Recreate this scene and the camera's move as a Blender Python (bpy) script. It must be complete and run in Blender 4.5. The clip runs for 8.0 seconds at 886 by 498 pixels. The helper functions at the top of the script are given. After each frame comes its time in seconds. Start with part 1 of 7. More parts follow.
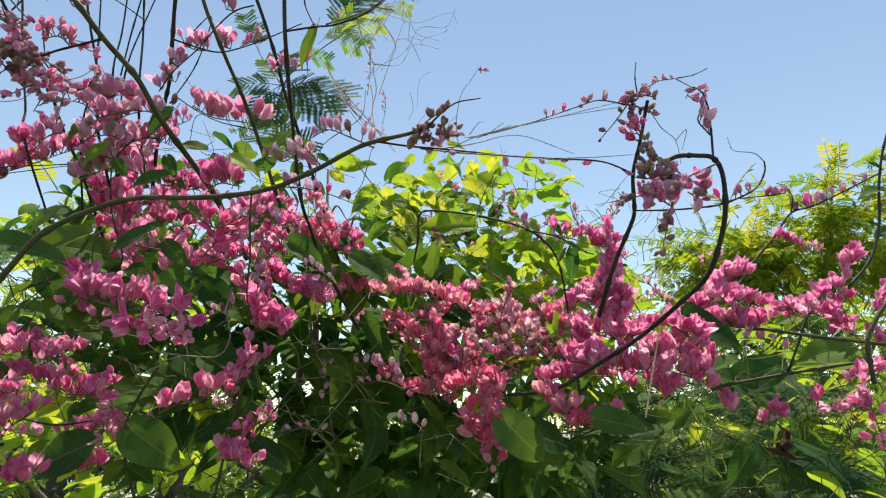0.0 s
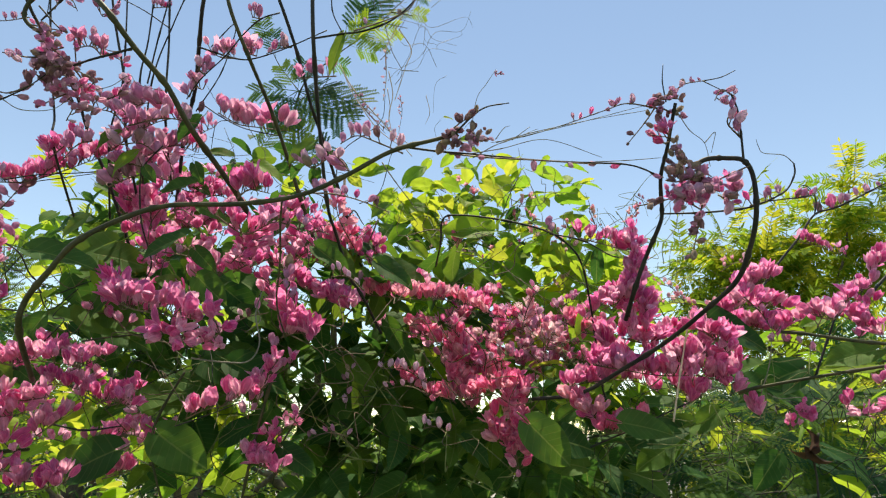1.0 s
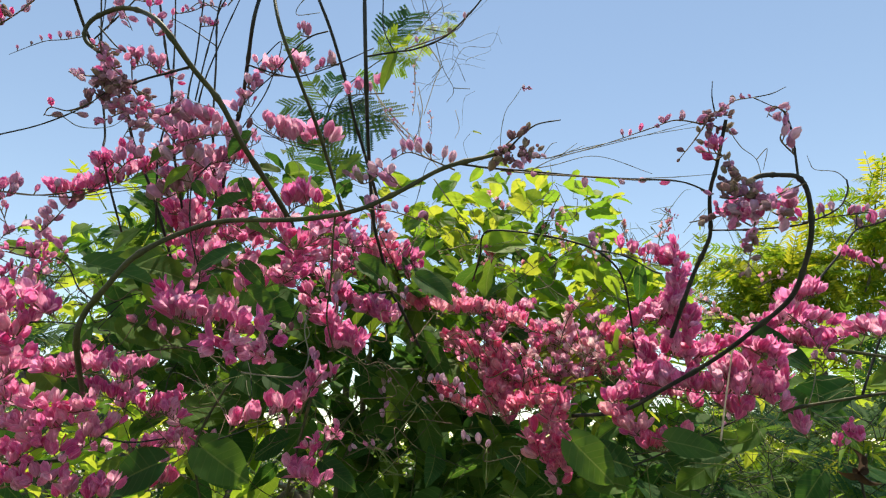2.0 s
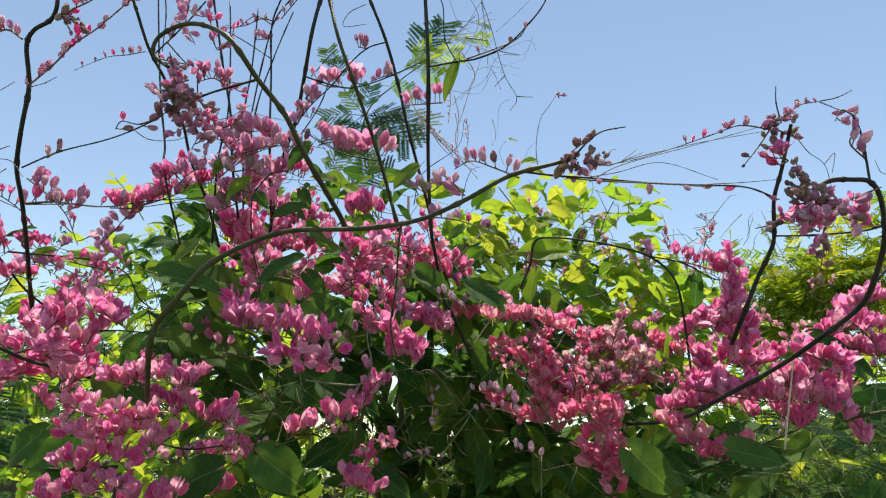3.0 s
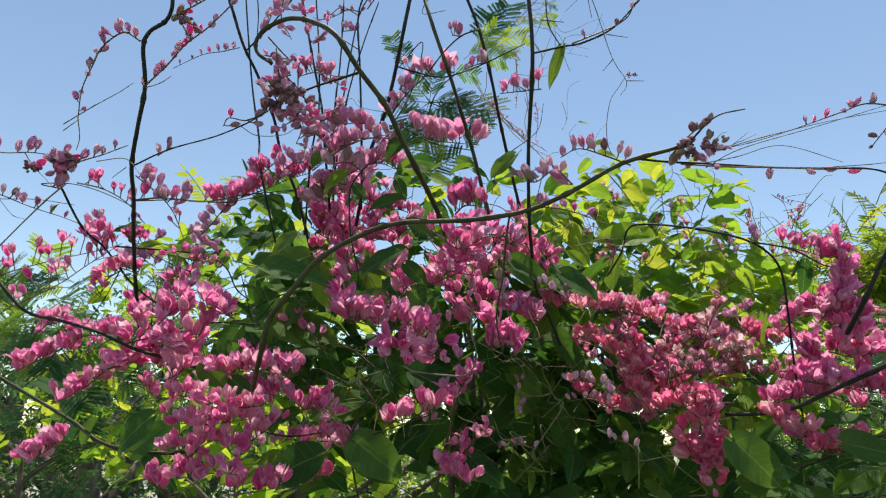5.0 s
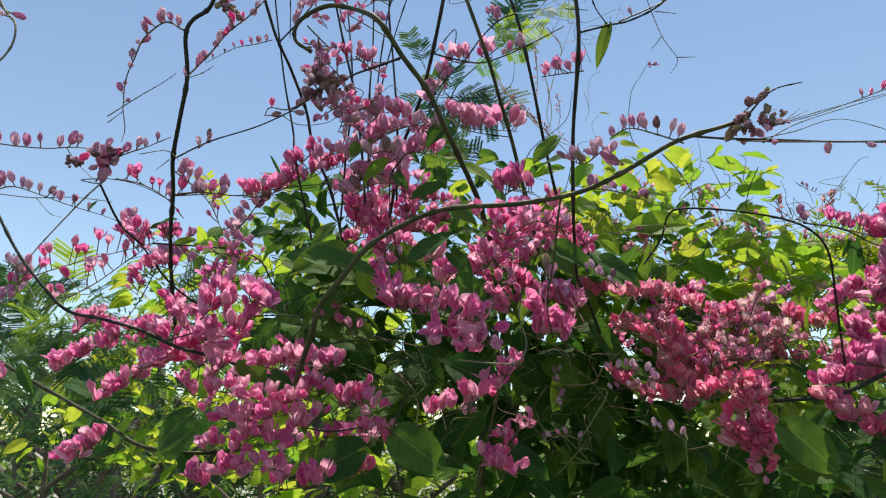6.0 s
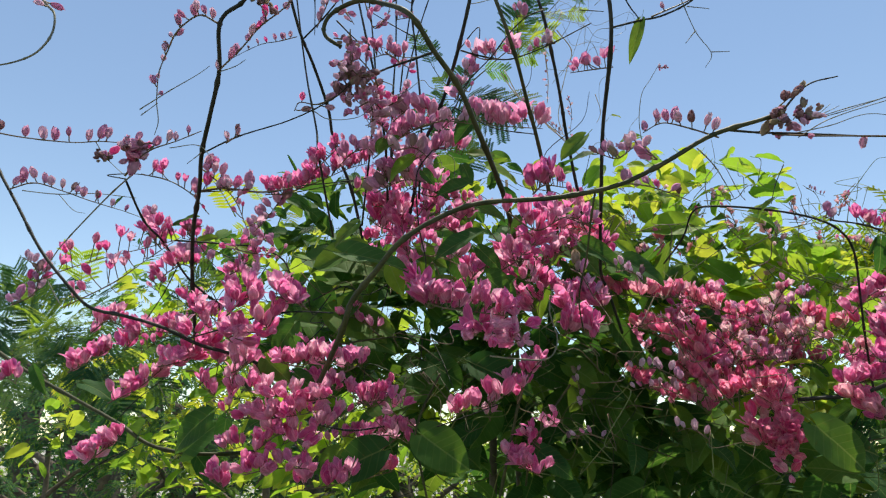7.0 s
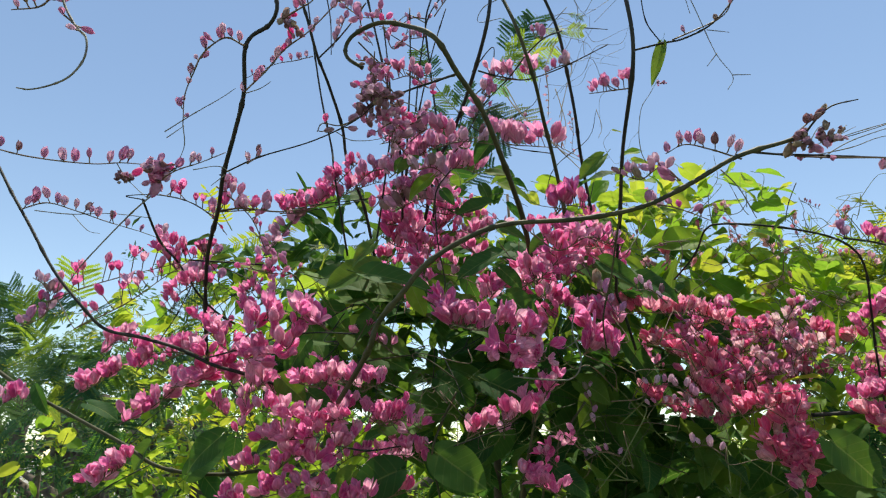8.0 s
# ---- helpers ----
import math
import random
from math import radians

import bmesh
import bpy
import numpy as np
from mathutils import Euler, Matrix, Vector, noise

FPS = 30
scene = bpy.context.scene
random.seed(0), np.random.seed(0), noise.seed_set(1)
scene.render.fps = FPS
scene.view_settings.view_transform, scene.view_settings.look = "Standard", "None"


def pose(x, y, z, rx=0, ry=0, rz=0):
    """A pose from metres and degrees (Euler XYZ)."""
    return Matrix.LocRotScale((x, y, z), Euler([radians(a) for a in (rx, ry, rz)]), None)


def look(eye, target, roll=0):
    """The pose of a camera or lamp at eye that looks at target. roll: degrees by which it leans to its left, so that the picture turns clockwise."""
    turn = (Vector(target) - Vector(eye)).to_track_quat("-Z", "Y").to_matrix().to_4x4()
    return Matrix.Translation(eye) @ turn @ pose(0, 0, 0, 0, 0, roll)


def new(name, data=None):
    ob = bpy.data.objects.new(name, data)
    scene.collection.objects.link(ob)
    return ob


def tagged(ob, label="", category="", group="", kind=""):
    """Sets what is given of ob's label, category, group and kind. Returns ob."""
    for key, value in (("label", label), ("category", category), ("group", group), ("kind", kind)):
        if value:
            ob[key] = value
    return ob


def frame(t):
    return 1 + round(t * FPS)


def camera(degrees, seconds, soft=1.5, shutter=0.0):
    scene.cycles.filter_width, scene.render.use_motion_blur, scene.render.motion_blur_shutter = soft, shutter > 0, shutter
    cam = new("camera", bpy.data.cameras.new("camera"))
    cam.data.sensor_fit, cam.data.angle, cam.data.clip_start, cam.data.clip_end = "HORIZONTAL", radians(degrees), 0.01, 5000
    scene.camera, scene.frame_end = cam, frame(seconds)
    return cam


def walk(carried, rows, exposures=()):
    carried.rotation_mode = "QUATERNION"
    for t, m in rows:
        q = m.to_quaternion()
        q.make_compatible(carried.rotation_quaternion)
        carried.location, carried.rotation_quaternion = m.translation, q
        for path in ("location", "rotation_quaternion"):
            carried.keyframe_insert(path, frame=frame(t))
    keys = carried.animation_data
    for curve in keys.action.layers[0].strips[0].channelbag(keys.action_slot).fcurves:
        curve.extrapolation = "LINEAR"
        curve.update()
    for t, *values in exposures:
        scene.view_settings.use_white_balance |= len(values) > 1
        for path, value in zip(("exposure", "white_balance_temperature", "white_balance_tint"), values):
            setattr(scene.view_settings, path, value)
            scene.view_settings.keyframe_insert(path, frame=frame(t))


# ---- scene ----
cam = camera(71.9, 8.0, soft=1.2)
PATH = [
    (0, (0.006, 0.001, 1.606), (-0.015, 1.918, 2.175), 0.3),
    (0.5, (0.001, 0.002, 1.605), (-0.032, 1.918, 2.179), 0.4),
    (1, (-0.008, 0.0, 1.607), (-0.061, 1.914, 2.186), 0.2),
    (1.5, (-0.02, -0.002, 1.609), (-0.096, 1.905, 2.207), 0.5),
    (3, (-0.067, -0.007, 1.608), (-0.232, 1.881, 2.248), 1.1),
    (3.5, (-0.082, -0.013, 1.612), (-0.286, 1.87, 2.253), 1.1),
    (4, (-0.091, -0.018, 1.612), (-0.319, 1.862, 2.257), 1.6),
    (4.5, (-0.104, -0.018, 1.613), (-0.351, 1.859, 2.259), 1.2),
    (5, (-0.112, -0.01, 1.613), (-0.427, 1.875, 2.2), 1.7),
    (6.5, (-0.159, -0.004, 1.598), (-0.501, 1.874, 2.195), 0.4),
    (7, (-0.169, -0.004, 1.596), (-0.5, 1.871, 2.208), 0.6),
    (7.5, (-0.179, -0.005, 1.599), (-0.49, 1.87, 2.221), 0.4),
    (8, (-0.195, -0.011, 1.603), (-0.487, 1.859, 2.248), -0.0),
]
walk(cam, [(t, look(eye, target, roll)) for t, eye, target, roll in PATH],
     exposures=((0.0, 0.50, 7850, 7.0), (3.5, 0.44, 7500, 6.5), (5.0, 0.32, 7200, 6.5), (8.0, 0.31, 7150, 6.5)))

# ---- light ----
SUN_ELEVATION, SUN_AZIMUTH = 75.0, 5.0     # degrees; azimuth from +y towards +x
world = bpy.data.worlds.new("sky")
world.use_nodes = True
scene.world = world
sky = world.node_tree.nodes.new("ShaderNodeTexSky")
sky.sky_type, sky.sun_disc = "NISHITA", False
sky.sun_elevation, sky.sun_rotation = radians(SUN_ELEVATION), radians(SUN_AZIMUTH)
sky.altitude, sky.air_density, sky.dust_density, sky.ozone_density = 50, 1.0, 0.0, 1.0
world.node_tree.nodes["Background"].inputs["Strength"].default_value = 0.15
world.node_tree.links.new(sky.outputs["Color"], world.node_tree.nodes["Background"].inputs["Color"])
sun = new("sun", bpy.data.lights.new("sun", "SUN"))
sun.data.energy, sun.data.angle, sun.data.color = 5.0, radians(0.53), (1.0, 0.94, 0.84)
ce, se = math.cos(radians(SUN_ELEVATION)), math.sin(radians(SUN_ELEVATION))
ca, sa = math.cos(radians(SUN_AZIMUTH)), math.sin(radians(SUN_AZIMUTH))
sun.matrix_world = look((30 * ce * sa, 30 * ce * ca, 30 * se), (0, 0, 0))

# ---- materials ----


def nodes_of(name):
    mat = bpy.data.materials.new(name)
    mat.use_nodes = True
    tree = mat.node_tree
    return mat, tree, tree.nodes["Principled BSDF"]


def add(tree, kind, **values):
    node = tree.nodes.new(kind)
    for key, value in values.items():
        node.inputs[key.replace("_", " ")].default_value = value
    return node


def ramp(tree, source, *stops):
    node = tree.nodes.new("ShaderNodeValToRGB")
    while len(node.color_ramp.elements) < len(stops):
        node.color_ramp.elements.new(0.5)
    for element, (at, colour) in zip(node.color_ramp.elements, stops):
        element.position, element.color = at, (*colour, 1)
    tree.links.new(source, node.inputs["Fac"])
    return node.outputs["Color"]


def mixed(tree, mode, factor, a, b):
    """A colour mix whose A, B and result are the colour sockets."""
    node = tree.nodes.new("ShaderNodeMixRGB")
    node.blend_type = mode
    for value, key in ((factor, "Fac"), (a, "Color1"), (b, "Color2")):
        if isinstance(value, bpy.types.NodeSocket):
            tree.links.new(value, node.inputs[key])
        elif isinstance(value, tuple):
            node.inputs[key].default_value = (*value, 1)
        else:
            node.inputs[key].default_value = value
    return node.outputs["Color"]


def thin_sheet(name, upper, through_light, share, roughness, random_source, spots, veins=False, petal=False):
    """A thin living sheet: a glossy-diffuse face that lets part of the light through.
    upper, through_light: three colours each, picked by the random source."""
    mat, tree, shader = nodes_of(name)
    link = tree.links.new
    if random_source == "object":
        rnd = tree.nodes.new("ShaderNodeObjectInfo").outputs["Random"]
    else:
        rnd = tree.nodes.new("ShaderNodeNewGeometry").outputs["Random Per Island"]
    uv = tree.nodes.new("ShaderNodeTexCoord").outputs["UV"]
    face = ramp(tree, rnd, (0.1, upper[0]), (0.5, upper[1]), (0.9, upper[2]))
    glow = ramp(tree, rnd, (0.1, through_light[0]), (0.5, through_light[1]), (0.9, through_light[2]))
    blotch = add(tree, "ShaderNodeTexNoise", Scale=2.3, Detail=4.0)
    link(uv, blotch.inputs["Vector"])
    mottle = ramp(tree, blotch.outputs["Fac"], (0.3, (0.62, 0.66, 0.6)), (0.7, (1.15, 1.12, 1.05)))
    face = mixed(tree, "MULTIPLY", 0.8, face, mottle)
    glow = mixed(tree, "MULTIPLY", 0.6, glow, mottle)
    fleck = add(tree, "ShaderNodeTexNoise", Scale=14.0, Detail=3.0)
    link(uv, fleck.inputs["Vector"])
    mark = ramp(tree, fleck.outputs["Fac"], (0.66, (0, 0, 0)), (0.74, (1, 1, 1)))
    face = mixed(tree, "MIX", mixed(tree, "MULTIPLY", 1.0, mark, (0.35, 0.35, 0.35)), face, spots)
    if petal:
        # fine lengthwise streaks, different on each flower, and a paler margin
        shift = tree.nodes.new("ShaderNodeVectorMath")
        shift.operation = "MULTIPLY_ADD"
        link(uv, shift.inputs[0])
        shift.inputs[1].default_value = (1.3, 8.0, 1.0)
        spread = tree.nodes.new("ShaderNodeCombineXYZ")
        drift = tree.nodes.new("ShaderNodeMath")
        drift.operation = "MULTIPLY"
        link(rnd, drift.inputs[0])
        drift.inputs[1].default_value = 40.0
        for key in ("X", "Y"):
            link(drift.outputs[0], spread.inputs[key])
        link(spread.outputs[0], shift.inputs[2])
        streak = add(tree, "ShaderNodeTexNoise", Scale=1.0, Detail=3.0)
        link(shift.outputs[0], streak.inputs["Vector"])
        lines = ramp(tree, streak.outputs["Fac"], (0.3, (0.80, 0.55, 0.68)), (0.5, (1.0, 1.0, 1.0)), (0.72, (1.08, 1.3, 1.2)))
        face = mixed(tree, "MULTIPLY", 0.9, face, lines)
        glow = mixed(tree, "MULTIPLY", 0.8, glow, lines)
        split = tree.nodes.new("ShaderNodeSeparateXYZ")
        link(uv, split.inputs[0])
        edge = ramp(tree, split.outputs["Y"], (0.0, (1, 1, 1)), (0.14, (0, 0, 0)), (0.86, (0, 0, 0)), (1.0, (1, 1, 1)))
        margin = mixed(tree, "MULTIPLY", 1.0, edge, (0.45, 0.45, 0.45))
        face = mixed(tree, "MIX", margin, face, (0.90, 0.62, 0.76))
        glow = mixed(tree, "MIX", margin, glow, (0.96, 0.68, 0.80))
    if veins:
        split = tree.nodes.new("ShaderNodeSeparateXYZ")
        link(uv, split.inputs[0])
        # the midrib lies at v = 0.5, side veins slant forward from it
        off = tree.nodes.new("ShaderNodeMath")
        off.operation = "SUBTRACT"
        link(split.outputs["Y"], off.inputs[0])
        off.inputs[1].default_value = 0.5
        side = tree.nodes.new("ShaderNodeMath")
        side.operation = "ABSOLUTE"
        link(off.outputs[0], side.inputs[0])
        slant = tree.nodes.new("ShaderNodeMath")
        slant.operation = "MULTIPLY_ADD"
        link(side.outputs[0], slant.inputs[0])
        slant.inputs[1].default_value = -0.7
        link(split.outputs["X"], slant.inputs[2])
        wave = tree.nodes.new("ShaderNodeMath")
        wave.operation = "PINGPONG"
        link(slant.outputs[0], wave.inputs[0])
        wave.inputs[1].default_value = 0.065
        thin = ramp(tree, wave.outputs[0], (0.0, (1, 1, 1)), (0.012, (0, 0, 0)))
        rib = ramp(tree, side.outputs[0], (0.008, (1, 1, 1)), (0.02, (0, 0, 0)))
        lines = mixed(tree, "ADD", 1.0, mixed(tree, "MULTIPLY", 1.0, thin, (0.4, 0.4, 0.4)), rib)
        face = mixed(tree, "MIX", mixed(tree, "MULTIPLY", 1.0, lines, (0.45, 0.45, 0.45)), face, (0.16, 0.24, 0.07))
        glow = mixed(tree, "MIX", mixed(tree, "MULTIPLY", 1.0, lines, (0.35, 0.35, 0.35)), glow, (0.55, 0.6, 0.18))
        bump = add(tree, "ShaderNodeBump", Strength=0.35, Distance=0.002)
        link(lines, bump.inputs["Height"])
        link(bump.outputs["Normal"], shader.inputs["Normal"])
    else:
        grain = add(tree, "ShaderNodeTexNoise", Scale=40.0, Detail=2.0)
        link(uv, grain.inputs["Vector"])
        bump = add(tree, "ShaderNodeBump", Strength=0.2, Distance=0.001)
        link(grain.outputs["Fac"], bump.inputs["Height"])
        link(bump.outputs["Normal"], shader.inputs["Normal"])
    link(face, shader.inputs["Base Color"])
    shader.inputs["Roughness"].default_value = roughness
    shader.inputs["Specular IOR Level"].default_value = 0.10
    let = tree.nodes.new("ShaderNodeBsdfTranslucent")
    link(glow, let.inputs["Color"])
    join = tree.nodes.new("ShaderNodeMixShader")
    join.inputs["Fac"].default_value = share
    link(shader.outputs[0], join.inputs[1])
    link(let.outputs[0], join.inputs[2])
    link(join.outputs[0], tree.nodes["Material Output"].inputs["Surface"])
    return mat


def bark(name, dark, light, scale, roughness=0.6):
    mat, tree, shader = nodes_of(name)
    link = tree.links.new
    place = tree.nodes.new("ShaderNodeTexCoord").outputs["Object"]
    coarse = add(tree, "ShaderNodeTexNoise", Scale=scale, Detail=5.0)
    fine = add(tree, "ShaderNodeTexNoise", Scale=scale * 9, Detail=3.0)
    link(place, coarse.inputs["Vector"])
    link(place, fine.inputs["Vector"])
    base = ramp(tree, coarse.outputs["Fac"], (0.32, dark), (0.68, light))
    speck = ramp(tree, fine.outputs["Fac"], (0.3, (0.7, 0.7, 0.7)), (0.7, (1.2, 1.2, 1.2)))
    link(mixed(tree, "MULTIPLY", 0.8, base, speck), shader.inputs["Base Color"])
    bump = add(tree, "ShaderNodeBump", Strength=0.4, Distance=0.001)
    link(fine.outputs["Fac"], bump.inputs["Height"])
    link(bump.outputs["Normal"], shader.inputs["Normal"])
    shader.inputs["Roughness"].default_value = roughness
    shader.inputs["Specular IOR Level"].default_value = 0.25
    return mat


PINK = thin_sheet("pink_tepal",
                  ((0.77, 0.14, 0.46), (0.81, 0.24, 0.56), (0.86, 0.45, 0.69)),
                  ((0.92, 0.20, 0.53), (0.95, 0.33, 0.64), (0.97, 0.56, 0.76)), 0.64, 0.7, "object", (0.9, 0.62, 0.70), petal=True)
CORAL = thin_sheet("coral_tepal",
                   ((0.88, 0.19, 0.45), (0.90, 0.30, 0.55), (0.92, 0.53, 0.68)),
                   ((0.98, 0.18, 0.43), (0.98, 0.30, 0.53), (0.98, 0.54, 0.67)), 0.64, 0.7, "object", (0.94, 0.62, 0.63), petal=True)
FADED = thin_sheet("faded_tepal",
                   ((0.77, 0.28, 0.57), (0.80, 0.42, 0.67), (0.83, 0.58, 0.75)),
                   ((0.89, 0.30, 0.60), (0.91, 0.45, 0.71), (0.92, 0.62, 0.80)), 0.58, 0.7, "object", (0.6, 0.38, 0.40), petal=True)
PALE = thin_sheet("pale_tepal",
                  ((0.86, 0.42, 0.58), (0.88, 0.54, 0.67), (0.89, 0.68, 0.75)),
                  ((0.95, 0.44, 0.58), (0.96, 0.57, 0.68), (0.96, 0.72, 0.76)), 0.54, 0.7, "object", (0.82, 0.7, 0.55), petal=True)
DUSTY = thin_sheet("dusty_pink_bud",
                   ((0.58, 0.30, 0.52), (0.66, 0.41, 0.61), (0.72, 0.53, 0.69)),
                   ((0.72, 0.33, 0.58), (0.79, 0.46, 0.68), (0.84, 0.60, 0.76)), 0.46, 0.7, "object", (0.44, 0.26, 0.28))
HUSK = thin_sheet("brown_bud_husk",
                  ((0.24, 0.14, 0.18), (0.38, 0.23, 0.30), (0.34, 0.27, 0.22)),
                  ((0.42, 0.22, 0.26), (0.52, 0.30, 0.36), (0.46, 0.37, 0.26)), 0.3, 0.7, "object", (0.17, 0.12, 0.1))
LEAF_FACE = ((0.024, 0.074, 0.025), (0.040, 0.108, 0.030), (0.075, 0.155, 0.036))
LEAF_GLOW = ((0.08, 0.24, 0.035), (0.15, 0.33, 0.04), (0.30, 0.46, 0.045))
LEAF = thin_sheet("vine_leaf", LEAF_FACE, LEAF_GLOW, 0.31, 0.62, "object", (0.14, 0.15, 0.05), True)
LEAF_MASS = thin_sheet("vine_leaf_massed", LEAF_FACE, LEAF_GLOW, 0.31, 0.62, "island", (0.14, 0.15, 0.05), True)
YOUNG_FACE = ((0.09, 0.20, 0.026), (0.14, 0.26, 0.034), (0.22, 0.29, 0.045))
YOUNG_GLOW = ((0.32, 0.58, 0.05), (0.52, 0.70, 0.06), (0.70, 0.75, 0.08))
YOUNG = thin_sheet("young_leaf", YOUNG_FACE, YOUNG_GLOW, 0.50, 0.5, "object", (0.28, 0.23, 0.06), True)
YOUNG_MASS = thin_sheet("young_leaf_massed", YOUNG_FACE, YOUNG_GLOW, 0.50, 0.5, "island", (0.28, 0.23, 0.06), True)
NEEM_FACE = ((0.08, 0.16, 0.026), (0.13, 0.22, 0.03), (0.21, 0.26, 0.035))
NEEM_GLOW = ((0.23, 0.41, 0.03), (0.41, 0.55, 0.04), (0.68, 0.65, 0.05))
NEEM = thin_sheet("pinnate_leaf", NEEM_FACE, NEEM_GLOW, 0.52, 0.45, "object", (0.2, 0.2, 0.06))
NEEM_MASS = thin_sheet("pinnate_leaf_massed", NEEM_FACE, NEEM_GLOW, 0.52, 0.45, "island", (0.2, 0.2, 0.06))
FEATHER_FACE = ((0.020, 0.065, 0.036), (0.032, 0.09, 0.042), (0.07, 0.15, 0.04))
FEATHER_GLOW = ((0.07, 0.22, 0.07), (0.13, 0.32, 0.06), (0.36, 0.54, 0.06))
FEATHER = thin_sheet("feathery_leaf", FEATHER_FACE, FEATHER_GLOW, 0.35, 0.6, "object", (0.1, 0.16, 0.05))
FEATHER_MASS = thin_sheet("feathery_leaf_massed", FEATHER_FACE, FEATHER_GLOW, 0.35, 0.6, "island", (0.1, 0.16, 0.05))
# the feathery leaf again, with sunlight put into its yellower, lighter colours
FEATHER_SUNLIT = thin_sheet("feathery_sunlit_leaf",
                         ((0.13, 0.26, 0.03), (0.19, 0.32, 0.035), (0.26, 0.34, 0.04)),
                         ((0.18, 0.38, 0.05), (0.34, 0.54, 0.05), (0.50, 0.62, 0.055)), 0.5, 0.55, "object", (0.2, 0.26, 0.05))
FAR = thin_sheet("far_foliage",
                 ((0.05, 0.12, 0.03), (0.08, 0.16, 0.035), (0.13, 0.21, 0.045)),
                 ((0.24, 0.44, 0.05), (0.38, 0.56, 0.06), (0.60, 0.68, 0.07)), 0.48, 0.5, "island", (0.12, 0.14, 0.05))
# far foliage seen against the sun: its shade is put into darker, bluer colours
FAR_SHADED = thin_sheet("far_foliage_shaded",
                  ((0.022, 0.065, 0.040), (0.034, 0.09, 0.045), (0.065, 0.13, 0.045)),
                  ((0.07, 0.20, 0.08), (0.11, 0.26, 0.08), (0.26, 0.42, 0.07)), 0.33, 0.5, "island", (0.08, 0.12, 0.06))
DRY = thin_sheet("dead_leaf",
                 ((0.05, 0.03, 0.02), (0.07, 0.045, 0.03), (0.09, 0.06, 0.035)),
                 ((0.12, 0.06, 0.03), (0.14, 0.07, 0.03), (0.16, 0.08, 0.03)), 0.1, 0.8, "object", (0.03, 0.02, 0.015))
STEM = bark("green_brown_stem", (0.028, 0.036, 0.015), (0.076, 0.074, 0.032), 60)
DARK_STEM = bark("dark_stem", (0.012, 0.016, 0.014), (0.038, 0.037, 0.030), 60)
STALK = bark("flower_stalk", (0.09, 0.075, 0.045), (0.20, 0.13, 0.09), 90)
TENDRIL = bark("dry_tendril", (0.12, 0.12, 0.10), (0.24, 0.23, 0.17), 90)
GREEN_STALK = bark("green_stalk", (0.09, 0.13, 0.04), (0.21, 0.25, 0.09), 90)
STRAW = bark("straw", (0.42, 0.33, 0.24), (0.62, 0.50, 0.38), 40)
TRUNK = bark("tree_bark", (0.06, 0.05, 0.04), (0.17, 0.14, 0.11), 14, 0.85)

soil, soil_tree, soil_shader = nodes_of("grassy_ground")
soil_place = soil_tree.nodes.new("ShaderNodeTexCoord").outputs["Object"]
soil_patch = add(soil_tree, "ShaderNodeTexNoise", Scale=0.6, Detail=6.0)
soil_blade = add(soil_tree, "ShaderNodeTexNoise", Scale=35.0, Detail=5.0)
soil_tree.links.new(soil_place, soil_patch.inputs["Vector"])
soil_tree.links.new(soil_place, soil_blade.inputs["Vector"])
soil_away = soil_tree.nodes.new("ShaderNodeVectorMath")
soil_away.operation = "LENGTH"
soil_tree.links.new(soil_place, soil_away.inputs[0])
soil_reach = soil_tree.nodes.new("ShaderNodeMath")
soil_reach.operation = "MULTIPLY_ADD"
soil_tree.links.new(soil_patch.outputs["Fac"], soil_reach.inputs[0])
soil_reach.inputs[1].default_value = 4.0
soil_tree.links.new(soil_away.outputs["Value"], soil_reach.inputs[2])
soil_far = soil_tree.nodes.new("ShaderNodeMapRange")
soil_tree.links.new(soil_reach.outputs[0], soil_far.inputs["Value"])
soil_far.inputs["From Min"].default_value, soil_far.inputs["From Max"].default_value = 8.0, 11.0
# grass round the plants; further out a pale colour imitates bright gaps low down
soil_tree.links.new(mixed(soil_tree, "MULTIPLY", 0.7,
                          mixed(soil_tree, "MIX", soil_far.outputs["Result"], ramp(soil_tree, soil_patch.outputs["Fac"], (0.35, (0.045, 0.075, 0.025)), (0.6, (0.10, 0.10, 0.055))), (0.30, 0.29, 0.26)),
                          ramp(soil_tree, soil_blade.outputs["Fac"], (0.3, (0.75, 0.75, 0.75)), (0.7, (1.15, 1.15, 1.15)))),
                    soil_shader.inputs["Base Color"])
soil_shader.inputs["Roughness"].default_value = 0.9

# ---- shapes ----
rng = random.Random(11)


def mesh_of(name, verts, faces, material, uvs=None, smooth=True):
    me = bpy.data.meshes.new(name)
    me.from_pydata([tuple(v) for v in verts], [], [tuple(f) for f in faces])
    me.materials.append(material)
    if uvs is not None:
        layer = me.uv_layers.new(name="UVMap")
        index = np.zeros(len(me.loops), dtype=np.int32)
        me.loops.foreach_get("vertex_index", index)
        layer.data.foreach_set("uv", np.asarray(uvs, dtype=np.float32)[index].ravel())
    me.polygons.foreach_set("use_smooth", [smooth] * len(me.polygons))
    me.update()
    return me


def glide(points, steps=6):
    """A smooth line through the points."""
    p = [Vector(q) for q in points]
    p = [p[0] * 2 - p[1], *p, p[-1] * 2 - p[-2]]
    line = []
    for i in range(1, len(p) - 2):
        a, b, c, d = p[i - 1:i + 3]
        for k in range(steps):
            t = k / steps
            line.append(0.5 * (2 * b + (c - a) * t + (2 * a - 5 * b + 4 * c - d) * t * t + (3 * b - a - 3 * c + d) * t ** 3))
    line.append(p[-2].copy())
    return line


